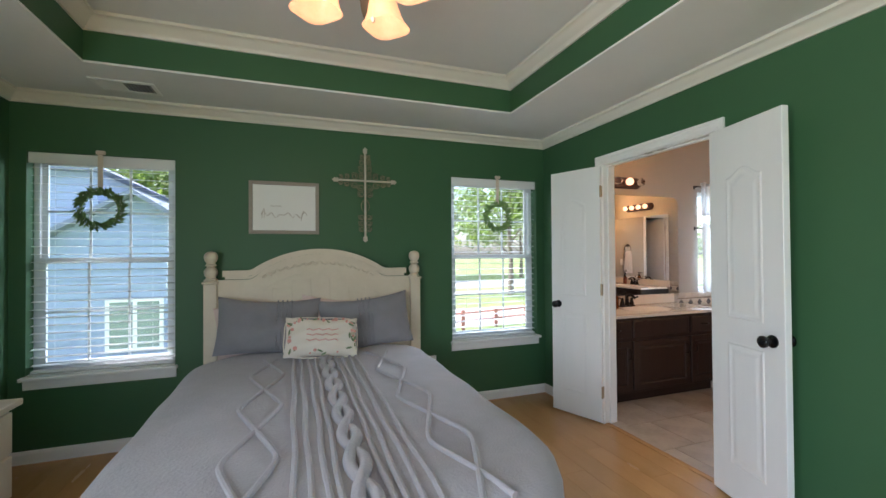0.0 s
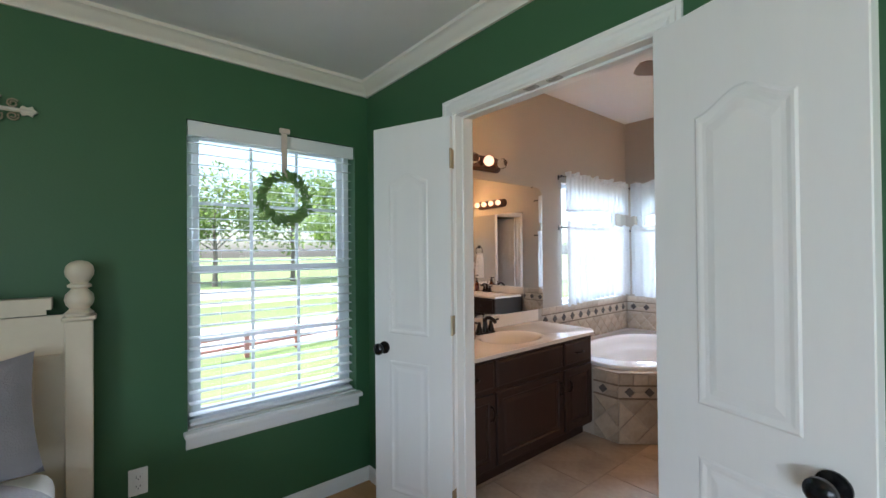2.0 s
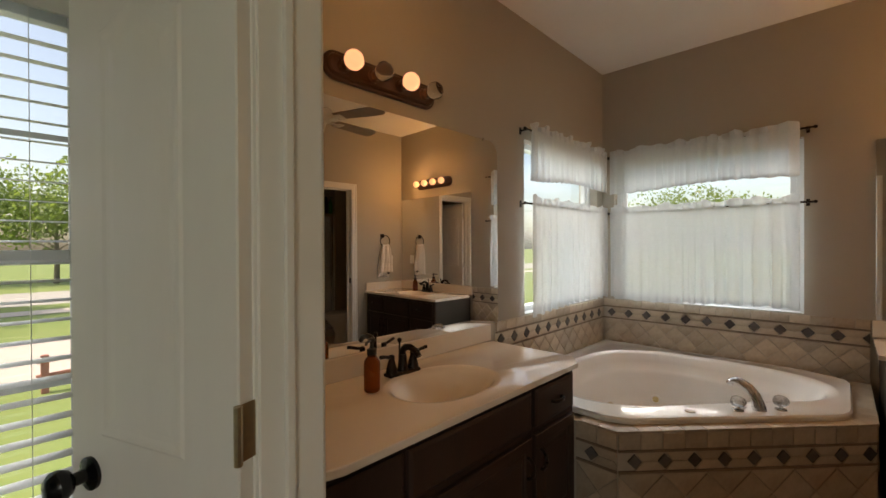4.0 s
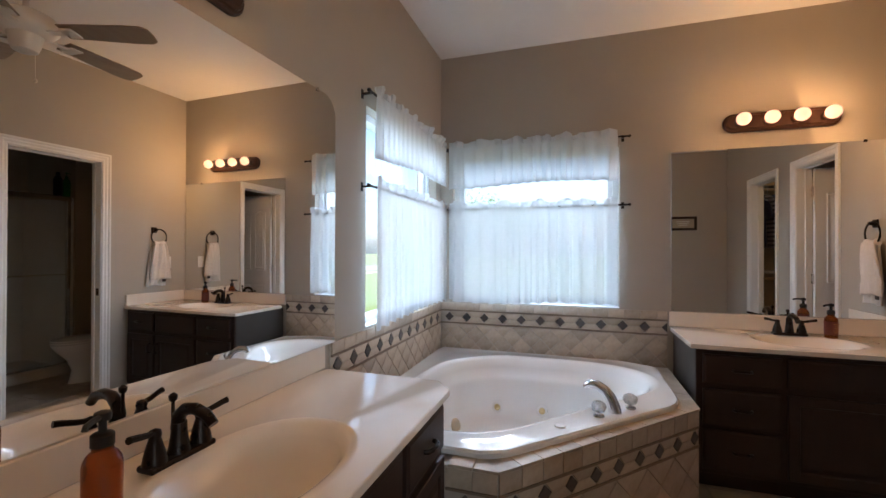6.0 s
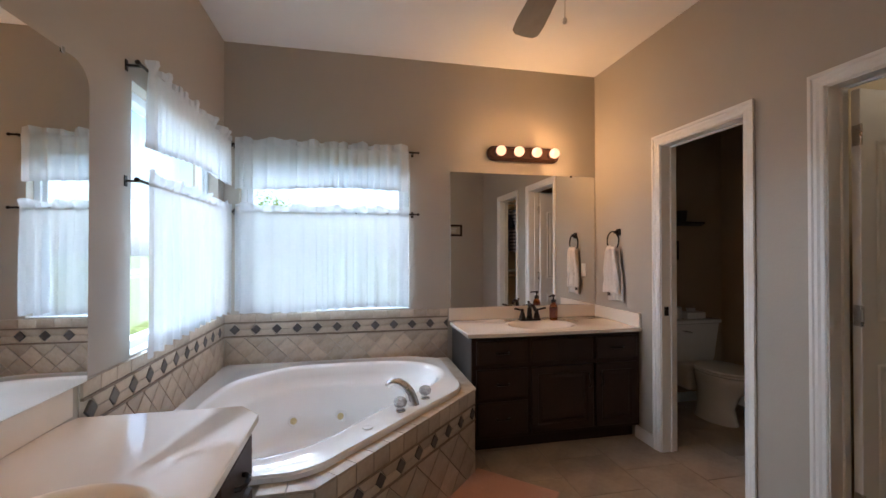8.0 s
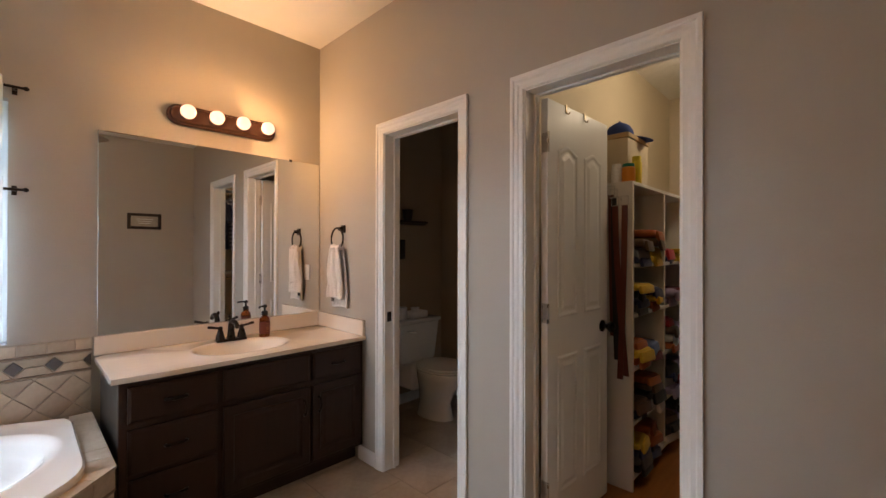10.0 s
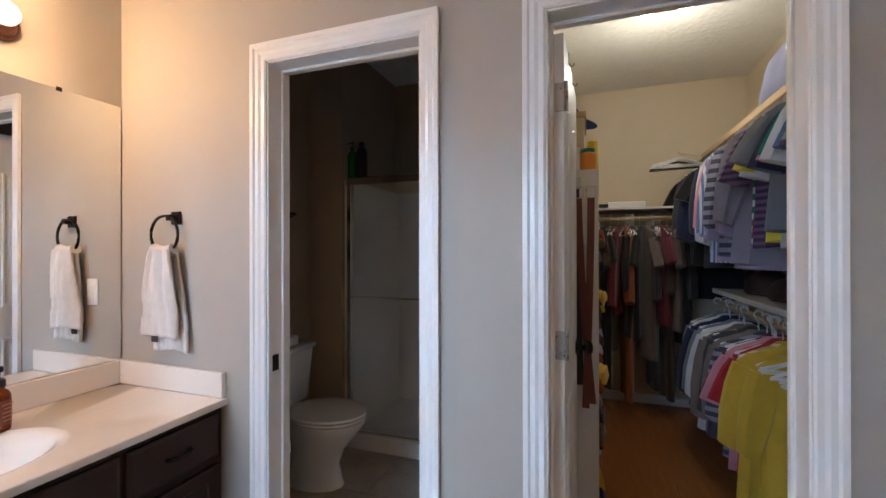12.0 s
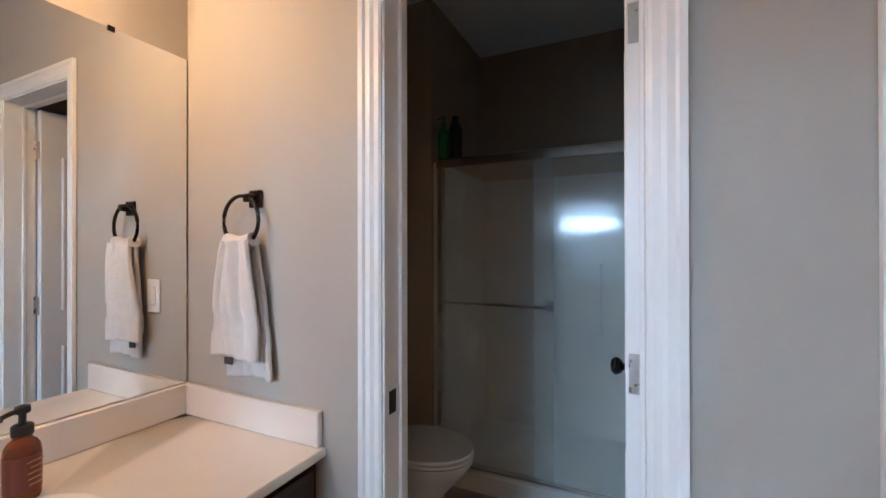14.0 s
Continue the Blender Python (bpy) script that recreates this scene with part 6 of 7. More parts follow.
# ---- closet things ----
WHITE_PL = mat("white_hanger_plastic", (0.78, 0.77, 0.75), 0.35)
SHELF_W = mat("white_shelf_laminate", (0.70, 0.68, 0.63), 0.45, col2=(0.66, 0.64, 0.59), scale=4)
ROD_WOOD = mat("pale_wood_rod", (0.52, 0.38, 0.22), 0.5, col2=(0.44, 0.31, 0.17), scale=9, stretch=(1, 0.2, 1))


def cloth_mat(name, a, b=None, stripe=0.0, axis='Z', duty=0.5):
    """Woven cloth, plain or striped."""
    m = mat(name, a, 0.92, col2=tuple(v * 0.8 for v in a), scale=14, amount=0.5, bump=0.4, bscale=180, sheen=0.15)
    if b:
        n, l = m.node_tree.nodes, m.node_tree.links
        tc, sp, ml, fr, gt, mx = (n.new(k) for k in ("ShaderNodeTexCoord", "ShaderNodeSeparateXYZ", "ShaderNodeMath", "ShaderNodeMath", "ShaderNodeMath", "ShaderNodeMixRGB"))
        l.new(tc.outputs["Object"], sp.inputs[0])
        ml.operation, fr.operation, gt.operation = 'MULTIPLY', 'FRACT', 'GREATER_THAN'
        ml.inputs[1].default_value, gt.inputs[1].default_value = 1 / stripe, duty
        l.new(sp.outputs[axis], ml.inputs[0])
        l.new(ml.outputs[0], fr.inputs[0])
        l.new(fr.outputs[0], gt.inputs[0])
        l.new(gt.outputs[0], mx.inputs[0])
        mx.inputs[1].default_value, mx.inputs[2].default_value = (*a, 1), (*b, 1)
        bs = n["Principled BSDF"]
        l.new(mx.outputs[0], bs.inputs["Base Color"])
    return m


CL = {
    "lavender": cloth_mat("lavender_cotton", (0.34, 0.27, 0.42)), "lilac_grey": cloth_mat("lilac_grey_cotton", (0.28, 0.25, 0.31)),
    "white": cloth_mat("white_cotton", (0.68, 0.67, 0.68)), "navy": cloth_mat("navy_cotton", (0.018, 0.025, 0.075)),
    "black": cloth_mat("black_cotton", (0.012, 0.011, 0.013)), "charcoal": cloth_mat("charcoal_cotton", (0.06, 0.058, 0.065)),
    "grey": cloth_mat("grey_cotton", (0.22, 0.22, 0.24)), "taupe": cloth_mat("taupe_knit", (0.20, 0.155, 0.135)),
    "pink": cloth_mat("pink_cotton", (0.62, 0.27, 0.31)), "blue": cloth_mat("blue_chambray", (0.12, 0.18, 0.36)),
    "burgundy": cloth_mat("burgundy_cotton", (0.15, 0.02, 0.035)), "rust": cloth_mat("rust_cotton", (0.34, 0.09, 0.02)),
    "brown": cloth_mat("brown_cotton", (0.08, 0.045, 0.025)), "yellow": cloth_mat("mustard_knit", (0.62, 0.40, 0.025)),
    "green_stripe": cloth_mat("green_striped_cotton", (0.66, 0.68, 0.66), (0.03, 0.20, 0.11), 0.06), "navy_stripe": cloth_mat("purple_striped_cotton", (0.16, 0.09, 0.19), (0.05, 0.035, 0.09), 0.03),
    "yellow_stripe": cloth_mat("yellow_striped_knit", (0.62, 0.42, 0.03), (0.78, 0.66, 0.34), 0.035, duty=0.7), "blue_pin": cloth_mat("blue_pinstripe", (0.62, 0.64, 0.70), (0.14, 0.20, 0.45), 0.022, 'X'),
    "plaid": cloth_mat("dark_plaid", (0.30, 0.28, 0.34), (0.06, 0.06, 0.10), 0.05), "red": cloth_mat("red_cotton", (0.38, 0.02, 0.03)), "floral": cloth_mat("dark_floral", (0.10, 0.05, 0.14), (0.30, 0.14, 0.30), 0.07, duty=0.6),
    "lime": cloth_mat("bright_yellow_cotton", (0.78, 0.62, 0.04)), "teal": cloth_mat("green_cotton", (0.01, 0.17, 0.10)),
}
WORDS = {"lavender": "lavender", "lilac_grey": "lilac grey", "white": "white", "navy": "navy", "black": "black", "charcoal": "charcoal", "grey": "grey", "taupe": "taupe", "pink": "pink", "blue": "blue chambray", "burgundy": "burgundy",
         "rust": "rust orange", "brown": "brown", "yellow": "mustard yellow", "green_stripe": "green and white striped", "navy_stripe": "dark purple striped", "yellow_stripe": "yellow striped", "blue_pin": "blue pinstriped", "plaid": "dark plaid",
         "red": "red", "floral": "purple floral", "lime": "bright yellow", "teal": "dark green"}


def hanger_bm():
    hook = [(0.018 * math.cos(a), 0, 0.018 + 0.018 * math.sin(a)) for a in [radians(200 - 22 * k) for k in range(11)]]
    return join(tube([(0, 0, -0.075), (0, 0, -0.02), (0.012, 0, 0.0)] + hook[::-1][:1], 0.003, 6), tube(hook, 0.003, 6),
                tube([(-0.205, 0, -0.135), (-0.10, 0, -0.095), (0, 0, -0.072), (0.10, 0, -0.095), (0.205, 0, -0.135)], 0.0045, 6), tube([(-0.205, 0, -0.137), (0.205, 0, -0.137)], 0.0035, 6))


HANGER_ME = None


def garment(m, colour, length, seed, sleeve=0.20, width=0.215, rod="upper", kind="hanging_shirt"):
    """A garment on a hanger; the rod passes through the local origin along y."""
    global HANGER_ME
    rn = random.Random(seed)
    g = thing(kind, m, f"{WORDS[colour]} shirt hanging on the {rod} rod", "shirt", rod + " rod clothes")
    if HANGER_ME is None:
        HANGER_ME = part("hanger", hanger_bm(), WHITE_PL, g, "white plastic hanger").data
    else:
        h = new("hanger", HANGER_ME)
        h.parent = g
        tagged(h, "white plastic hanger")
    n = 28
    p = [rn.uniform(0, 6.28) for _ in range(4)]
    prof = [(0.0, 0.045, 0.020), (0.02, 0.075, 0.026), (0.055, 0.175, 0.024), (0.085, width, 0.022), (0.16, width - 0.012, 0.026), (0.30, width - 0.022, 0.030), (0.6 * length + 0.05, width - 0.018, 0.032), (length - 0.03, width - 0.006, 0.034), (length, width - 0.004, 0.033)]
    rings = []
    for d, w, t in prof:
        ring = []
        for k in range(n):
            a = 2 * math.pi * k / n
            fold = 1 + (0.45 * math.sin(5 * a + p[0] + d * 3) + 0.3 * math.sin(9 * a + p[1])) * min(1, d * 2.2)
            ring.append((w * math.copysign(abs(math.cos(a)) ** 0.8, math.cos(a)), t * fold * math.sin(a) + 0.006 * math.sin(8 * d + p[2]), -0.062 - d + 0.006 * math.sin(2 * a + p[3]) * (d > 0.3)))
        rings.append(ring)
    part("body", loft(rings, cap1=True), CL[colour], g, smooth=True)
    for s in (-1, 1):
        L = sleeve * rn.uniform(0.9, 1.1)
        sr = []
        for f, r1, r2 in ((0, 0.030, 0.062), (0.25, 0.032, 0.072), (0.6, 0.031, 0.068), (1.0, 0.030, 0.060 if sleeve < 0.3 else 0.042)):
            cx, cz = s * (width - 0.045 + 0.055 * f + (0.02 if sleeve > 0.3 else 0.05) * f), -0.062 - 0.115 - L * f
            sr.append([(cx + r2 * math.cos(2 * math.pi * k / 14), r1 * math.sin(2 * math.pi * k / 14) * (1 + 0.3 * math.sin(4 * k + p[0])), cz + s * 0.02 * math.cos(2 * math.pi * k / 14)) for k in range(14)])
        part("sleeve", loft(sr, cap0=True, cap1=True), CL[colour], g, smooth=True)
    return g


def rod(name, a, b, label):
    r = thing(name, (0, 0, 0), label, "closet rod", "closet rods")
    part("pole", tube([a, b], 0.016, 12), ROD_WOOD, r, smooth=True)
    for p_, q_ in ((a, b), (b, a)):
        d = (Vector(q_) - Vector(p_)).normalized()
        part("socket", tube([Vector(p_), Vector(p_) + d * 0.012], 0.026, 14), SHELF_W, r)


UPR, LWR = (2.700, 2.030), (2.720, 0.975)
YN, YS = S_BATH - 0.118, CLO_S + 0.001
rod("closet_rod", (UPR[0], YN, UPR[1]), (UPR[0], YS, UPR[1]), "pale wooden closet rod under the top shelf")
rod("closet_rod", (LWR[0], YN, LWR[1]), (LWR[0], -1.55, LWR[1]), "dark closet rod under the middle shelf")
rod("closet_rod", (2.84, -1.80, 1.600), (CLO_E - 0.001, -1.80, 1.600), "pale wooden rod along the closet end")


def shelf(name, x0, y0, x1, y1, z, label, t=0.019):
    s = thing(name, (0, 0, 0), label, "shelf", "closet shelves")
    part("board", box(x0, y0, z, x1, y1, z + t, 0.002), SHELF_W, s)
    return s


_s = shelf("closet_shelf", CLO_W + 0.001, YS, 2.715, YN, 2.085, "long white closet shelf with a wooden lip")
part("lip", box(2.7155, YS, 2.075, 2.735, YN, 2.115, 0.003), ROD_WOOD, _s)
_s = shelf("closet_shelf", CLO_W + 0.001, -1.55, 2.735, YN, 1.045, "white middle closet shelf holding dark bags")
part("cleat", box(2.7355, -1.55, 1.035, 2.75, YN, 1.067, 0.002), SHELF_W, _s)
shelf("closet_shelf", 2.88, YS, CLO_E - 0.001, -1.72, 1.670, "white shelf over the end rod")

upper = [(-1.92, "black"), (-1.80, "black"), (-1.70, "charcoal"), (-1.62, "navy"), (-1.53, "charcoal"), (-1.44, "navy"), (-1.34, "black"), (-1.22, "charcoal"), (-1.12, "navy"), (-1.02, "white"), (-0.95, "pink"), (-0.88, "blue_pin"), (-0.80, "lavender"), (-0.73, "plaid"), (-0.66, "lilac_grey"), (-0.58, "lavender"), (-0.51, "lilac_grey"), (-0.44, "lilac_grey"),
         (-0.37, "green_stripe"), (-0.30, "red"), (-0.24, "navy_stripe"), (-0.18, "lime"), (-0.12, "white"), (-0.05, "grey"), (0.02, "navy"), (0.09, "teal"), (0.16, "pink"), (0.24, "white"), (0.32, "blue"), (0.40, "plaid"), (0.48, "navy")]
rn = random.Random(11)
for k, (y, c) in enumerate(upper):
    L = 1.0 if y < -1.75 else {"black": 0.74, "charcoal": 0.72, "lavender": 0.70, "lilac_grey": 0.70, "blue_pin": 0.70, "plaid": 0.66, "pink": 0.60, "white": 0.62, "navy": 0.60}.get(c, 0.58)
    garment(pose(UPR[0] + rn.uniform(-0.02, 0.03), y + 0.02, UPR[1] + 0.001, 0, rn.uniform(-3, 3), rn.uniform(-12, 10)), c, L * rn.uniform(0.95, 1.06), 100 + k, sleeve=0.42 if y < -0.42 and c not in ("black",) else 0.19, rod="upper")
lower = [(-1.42, "grey"), (-1.33, "white"), (-1.25, "charcoal"), (-1.16, "navy"), (-1.07, "grey"), (-0.98, "white"), (-0.90, "taupe"), (-0.82, "charcoal"), (-0.74, "taupe"), (-0.66, "plaid"), (-0.60, "burgundy"), (-0.54, "pink"), (-0.49, "red"), (-0.43, "yellow_stripe"), (-0.35, "yellow"), (-0.27, "yellow")]
for k, (y, c) in enumerate(lower):
    garment(pose(LWR[0] + rn.uniform(-0.02, 0.03), y, LWR[1] + 0.001, 0, rn.uniform(-3, 3), rn.uniform(-14, 8)), c, rn.uniform(0.70, 0.78) if c.startswith("yellow") else rn.uniform(0.58, 0.68), 200 + k, sleeve=0.40 if y < -0.6 or c.startswith("yellow") else 0.22, rod="lower")
back = [(2.90, "black"), (2.95, "taupe"), (3.00, "brown"), (3.05, "burgundy"), (3.10, "charcoal"), (3.15, "taupe"), (3.20, "black"), (3.25, "black"), (3.30, "rust"), (3.36, "burgundy"), (3.42, "brown"), (3.48, "black"), (3.55, "black"), (3.62, "rust"), (3.69, "brown"), (3.76, "brown"), (3.83, "black")]
for k, (x, c) in enumerate(back):
    garment(pose(x, -1.80 + rn.uniform(-0.02, 0.02), 1.601, 0, rn.uniform(-3, 3), 90 + rn.uniform(-24, 24)), c, rn.uniform(1.25, 1.45) if k in (2, 4, 8, 11, 13) else rn.uniform(0.7, 1.1), 300 + k, sleeve=rn.choice((0.2, 0.45, 0.5)), width=rn.uniform(0.15, 0.20), rod="end")

# bags and folded things on the middle shelf
DARK_BAG = mat("dark_leather_bag", (0.03, 0.016, 0.016), 0.5, col2=(0.05, 0.025, 0.022), scale=14, bump=0.3)
for y, w, h, c in ((-1.1, 0.13, 0.15, "black"), (-0.72, 0.15, 0.13, "brown"), (-0.35, 0.14, 0.14, "burgundy"), (0.05, 0.15, 0.11, "black")):
    b = thing("handbag", (2.56, y, 1.0645), "dark slouchy bag on the middle closet shelf", "bag", "closet bags")
    part("bag", loft([[(0.12 * f * math.copysign(abs(math.cos(a)) ** 0.7, math.cos(a)), w * f * math.copysign(abs(math.sin(a)) ** 0.7, math.sin(a)), z + 0.006 * math.sin(3 * a)) for a in [6.2832 * k / 20 for k in range(20)]] for z, f in ((0.006, 0.85), (0.02, 1.0), (h * 0.6, 1.0), (h * 0.9, 0.75), (h, 0.4))], cap0=True, cap1=True), DARK_BAG, b, smooth=True)
    part("strap", tube([(0.02, -w * 0.5, h * 0.9), (0.05, -w * 0.3, h + 0.03), (0.06, w * 0.2, h + 0.03), (0.03, w * 0.5, h * 0.9)], 0.008, 6), DARK_BAG, b)

# bedding on the top shelf
BEDDING = mat("slate_blue_bedding", (0.16, 0.16, 0.25), 0.9, col2=(0.13, 0.13, 0.21), scale=6, bump=0.3, sheen=0.2)
_b = thing("folded_comforter", pose(2.535, -0.55, 2.27, 0, 68, 0), "slate blue comforter stuffed on the top shelf", "comforter")
part("filling", moved(pillow_bm(0.42, 0.95, 0.34, 31, 0.0), pose(0, 0, 0, 90)), BEDDING, _b, smooth=True)
_b = thing("bed_pillow", pose(2.55, 0.10, 2.165, 0, 8, 0), "white striped bed pillow on the top shelf", "pillow")
part("cushion", moved(pillow_bm(0.36, 0.62, 0.14, 33, 0.0), pose(0, 0, 0, 90)), CL["white"], _b, smooth=True)

# spare hangers pushed together on the rods
for m0, count, gap, r_ in ((pose(3.27, -1.80, 1.601, 0, 0, 90), 5, 0.017, "end"), (pose(3.52, -1.80, 1.601, 0, 0, 90), 4, 0.015, "end"), (pose(3.08, -1.80, 1.601, 0, 0, 90), 5, 0.016, "end"),
                           (pose(LWR[0], -0.10, LWR[1] + 0.001), 6, 0.020, "lower"), (pose(LWR[0], -0.575, LWR[1] + 0.001), 4, 0.018, "lower"), (pose(LWR[0], 0.08, LWR[1] + 0.001), 4, 0.022, "lower")):
    for k in range(count):
        h = new("clothes_hanger", HANGER_ME)
        h.matrix_basis = m0 @ pose(0, gap * (k - count / 2), 0, 0, rn.uniform(-4, 4), rn.uniform(-16, 16))
        tagged(h, f"empty white plastic hanger on the {r_} rod", "hanger", "empty hangers")

# empty hanger cluster by the end wall
_h = thing("empty_hangers", (2.96, -1.62, 1.985), "bunch of empty dark hangers on a wire hook", "hangers")
for k in range(5):
    part("hanger", moved(tube([(-0.19, 0, -0.03), (0, 0, 0.02), (0.19, 0, -0.03), (-0.19, 0, -0.03)], 0.0045, 6), pose(0, 0.02 * k, 0.005 * k, 0, 0, 6 * k - 12)), BLACK if k < 2 else WHITE_PL, _h)
part("hook", tube([(0, 0.05, 0.02), (0, 0.05, 0.09), (0, 0.02, 0.11), (-0.01, -0.0, 0.09), (-0.26, -0.1, 0.06)], 0.003, 6), NICKEL, _h)

# cubby shelves
CX0, CX1, CY0, CY1, CH = 3.555, CLO_E - 0.002, -1.245, -0.11, 1.72
cub = thing("cubby_shelf", (0, 0, 0), "white closet cubby shelf crammed with folded things", "shelf unit")
part("end_panel", box(CX0, CY1 - 0.019, 0, CX1, CY1, CH, 0.002), SHELF_W, cub)
part("end_panel", box(CX0, CY0, 0, CX1, CY0 + 0.019, CH, 0.002), SHELF_W, cub)
part("divider", box(CX0 + 0.002, -0.685, 0.08, CX1, -0.666, CH - 0.02, 0.002), SHELF_W, cub)
SZ = [0.06, 0.36, 0.66, 0.96, 1.24, CH - 0.019]
for z in SZ:
    part("shelf", box(CX0 + 0.001, CY0 + 0.0195, z, CX1, CY1 - 0.0195, z + 0.019, 0.001), SHELF_W, cub)
for i, z in enumerate(SZ[:-1]):
    for y in (-0.265, -0.495, -0.825, -1.075):
        n_ = rn.randint(2, 4)
        zz = z + 0.0195
        for q in range(n_):
            c = rn.choice(["yellow", "blue", "red", "black", "charcoal", "white", "rust", "grey", "navy", "burgundy", "lavender", "brown"])
            hgt = rn.uniform(0.035, 0.055)
            ob = thing("folded_clothes", (CX0 + 0.135 + rn.uniform(-0.035, 0.02), y, zz + hgt / 2, 0, 0, rn.uniform(-12, 12)), f"folded {WORDS[c]} garment stacked in the cubby", "clothes", "folded clothes")
            part("cloth", box(-0.125, -0.095, -hgt / 2, 0.125, 0.095, hgt / 2 - 0.001, hgt * 0.45, 3), CL[c], ob, smooth=True)
            part("overhang", moved(box(-0.012, -0.085, -hgt, 0.012, 0.07, hgt * 0.3, 0.01, 2), pose(-0.128, 0, 0, 0, 12, 0)), CL[c], ob, smooth=True)
            zz += hgt
BELT_R = mat("red_brown_leather", (0.13, 0.025, 0.014), 0.4, col2=(0.09, 0.018, 0.01), scale=20)
for k, (x, z0, z1, c, dx) in enumerate(((3.672, 1.65, 0.85, BELT_R, -0.012), (3.655, 1.63, 0.72, BLACK, -0.02), (3.643, 1.585, 0.64, BELT_R, -0.06), (3.588, 1.585, 0.62, BELT_R, 0.025))):
    b = thing("belt", (x, CY1 + 0.004 + 0.007 * k, 0), "leather belt hanging by its buckle on the shelf end", "belt", "hanging belts")
    part("strap", loft([[(dx * f ** 1.5 - 0.016, 0, z0 + (z1 - z0) * f), (dx * f ** 1.5 + 0.016, 0, z0 + (z1 - z0) * f), (dx * f ** 1.5 + 0.016, 0.004, z0 + (z1 - z0) * f), (dx * f ** 1.5 - 0.016, 0.004, z0 + (z1 - z0) * f)] for f in [i / 12 for i in range(13)]], cap0=True, cap1=True), c, b)
    part("buckle", tube([(-0.02, 0.002, z0), (0.02, 0.002, z0), (0.02, 0.002, z0 + 0.05), (-0.02, 0.002, z0 + 0.05), (-0.02, 0.002, z0)], 0.003, 6), NICKEL, b, "metal buckle")

# on top of the cubby
CARD = mat("kraft_board", (0.50, 0.36, 0.20), 0.8, col2=(0.42, 0.29, 0.15), scale=8)
_b = thing("storage_box", (3.745, -0.37, CH + 0.0005), "pale storage box on the cubby top", "box")
part("box", box(-0.13, -0.17, 0, 0.13, 0.17, 0.27, 0.004), CREAM_WALL, _b)
part("lid", box(-0.137, -0.177, 0.2705, 0.137, 0.177, 0.30, 0.004), CARD, _b)
_c = thing("baseball_cap", (3.725, -0.36, CH + 0.302, 0, 0, -150), "blue baseball cap on the storage box", "cap")
CAPM = mat("blue_cap_cloth", (0.02, 0.045, 0.20), 0.85, col2=(0.015, 0.035, 0.16), scale=20)
part("crown", lathe([(0.082, 0.0), (0.085, 0.018), (0.080, 0.048), (0.062, 0.080), (0.032, 0.100), (0.001, 0.112)], 24), CAPM, _c, smooth=True)
part("brim", moved(prism([(0.10 * math.cos(a) * 1.75, 0.085 * math.sin(a)) for a in [radians(-90 + 12 * k) for k in range(16)]], 0, 0.004), pose(0.02, 0, 0.006, 0, 8, 0)), CAPM, _c)
part("button", moved(lathe([(0.008, 0), (0.007, 0.004), (0.001, 0.006)], 10), pose(0, 0, 0.111)), CAPM, _c)
ORANGE = mat("orange_plastic", (0.70, 0.26, 0.02), 0.4)
for x, y, r, h, mtl, lab in ((3.60, -0.17, 0.036, 0.095, ORANGE, "orange plastic jar with green lid"), (3.56+0.02, -0.24, 0.028, 0.14, CL["lime"], "tall yellow bottle on the cubby top"), (3.665, -0.165, 0.03, 0.10, WHITE_PL, "white plastic tub on the cubby top")):
    b = thing("jar", (x, y, CH + 0.0005), lab, "jar", "jars on the cubby")
    part("jar", lathe([(r * 0.95, 0), (r, 0.004), (r, h * 0.85), (r * 0.8, h * 0.92)], 16), mtl, b, smooth=True)
    part("lid", lathe([(r * 0.88, h * 0.92), (r * 0.88, h * 1.1), (r * 0.8, h * 1.12)], 16), CL["teal"] if mtl is ORANGE else mtl, b)

# sundries on the end shelf
for x, w, h, mtl in ((3.60, 0.16, 0.035, BLACK), (3.30, 0.14, 0.05, PAPER), (3.72, 0.10, 0.06, DARK_BAG)):
    b = thing("storage_case", (x, -1.86, 1.6895), "flat case lying on the end shelf", "case", "end shelf cases")
    part("case", box(-w, -0.1, 0, w, 0.1, h, 0.006, 2), mtl, b)
    part("flap", box(-w + 0.004, 0.1005, h * 0.4, w - 0.004, 0.106, h - 0.002, 0.002), mtl, b)

# ceiling light
cl = thing("closet_light", (3.17, -0.74, 2.78), "bare two-bulb closet ceiling light", "ceiling light")
part("pan", lathe([(0.09, -0.0005), (0.09, -0.012), (0.07, -0.022)], 24), NICKEL, cl)
for s in (-1, 1):
    part("socket", tube([(s * 0.03, 0, -0.02), (s * 0.06, 0, -0.045)], 0.02, 10), FAN_WHITE, cl)
    b_ = part("bulb", moved(lathe([(0.014, 0), (0.03, 0.03), (0.033, 0.05), (0.024, 0.075), (0.002, 0.084)], 14), pose(s * 0.06, 0, -0.045) @ pose(0, 0, 0, 0, s * 118, 0)), LIT_CORE, cl, "glowing bulb", smooth=True)
    b_.visible_shadow = False
bulb_light("closet_glow", (3.17, -0.74, 2.42), CLOSET_WATTS, 0.07, (1.0, 0.78, 0.52))


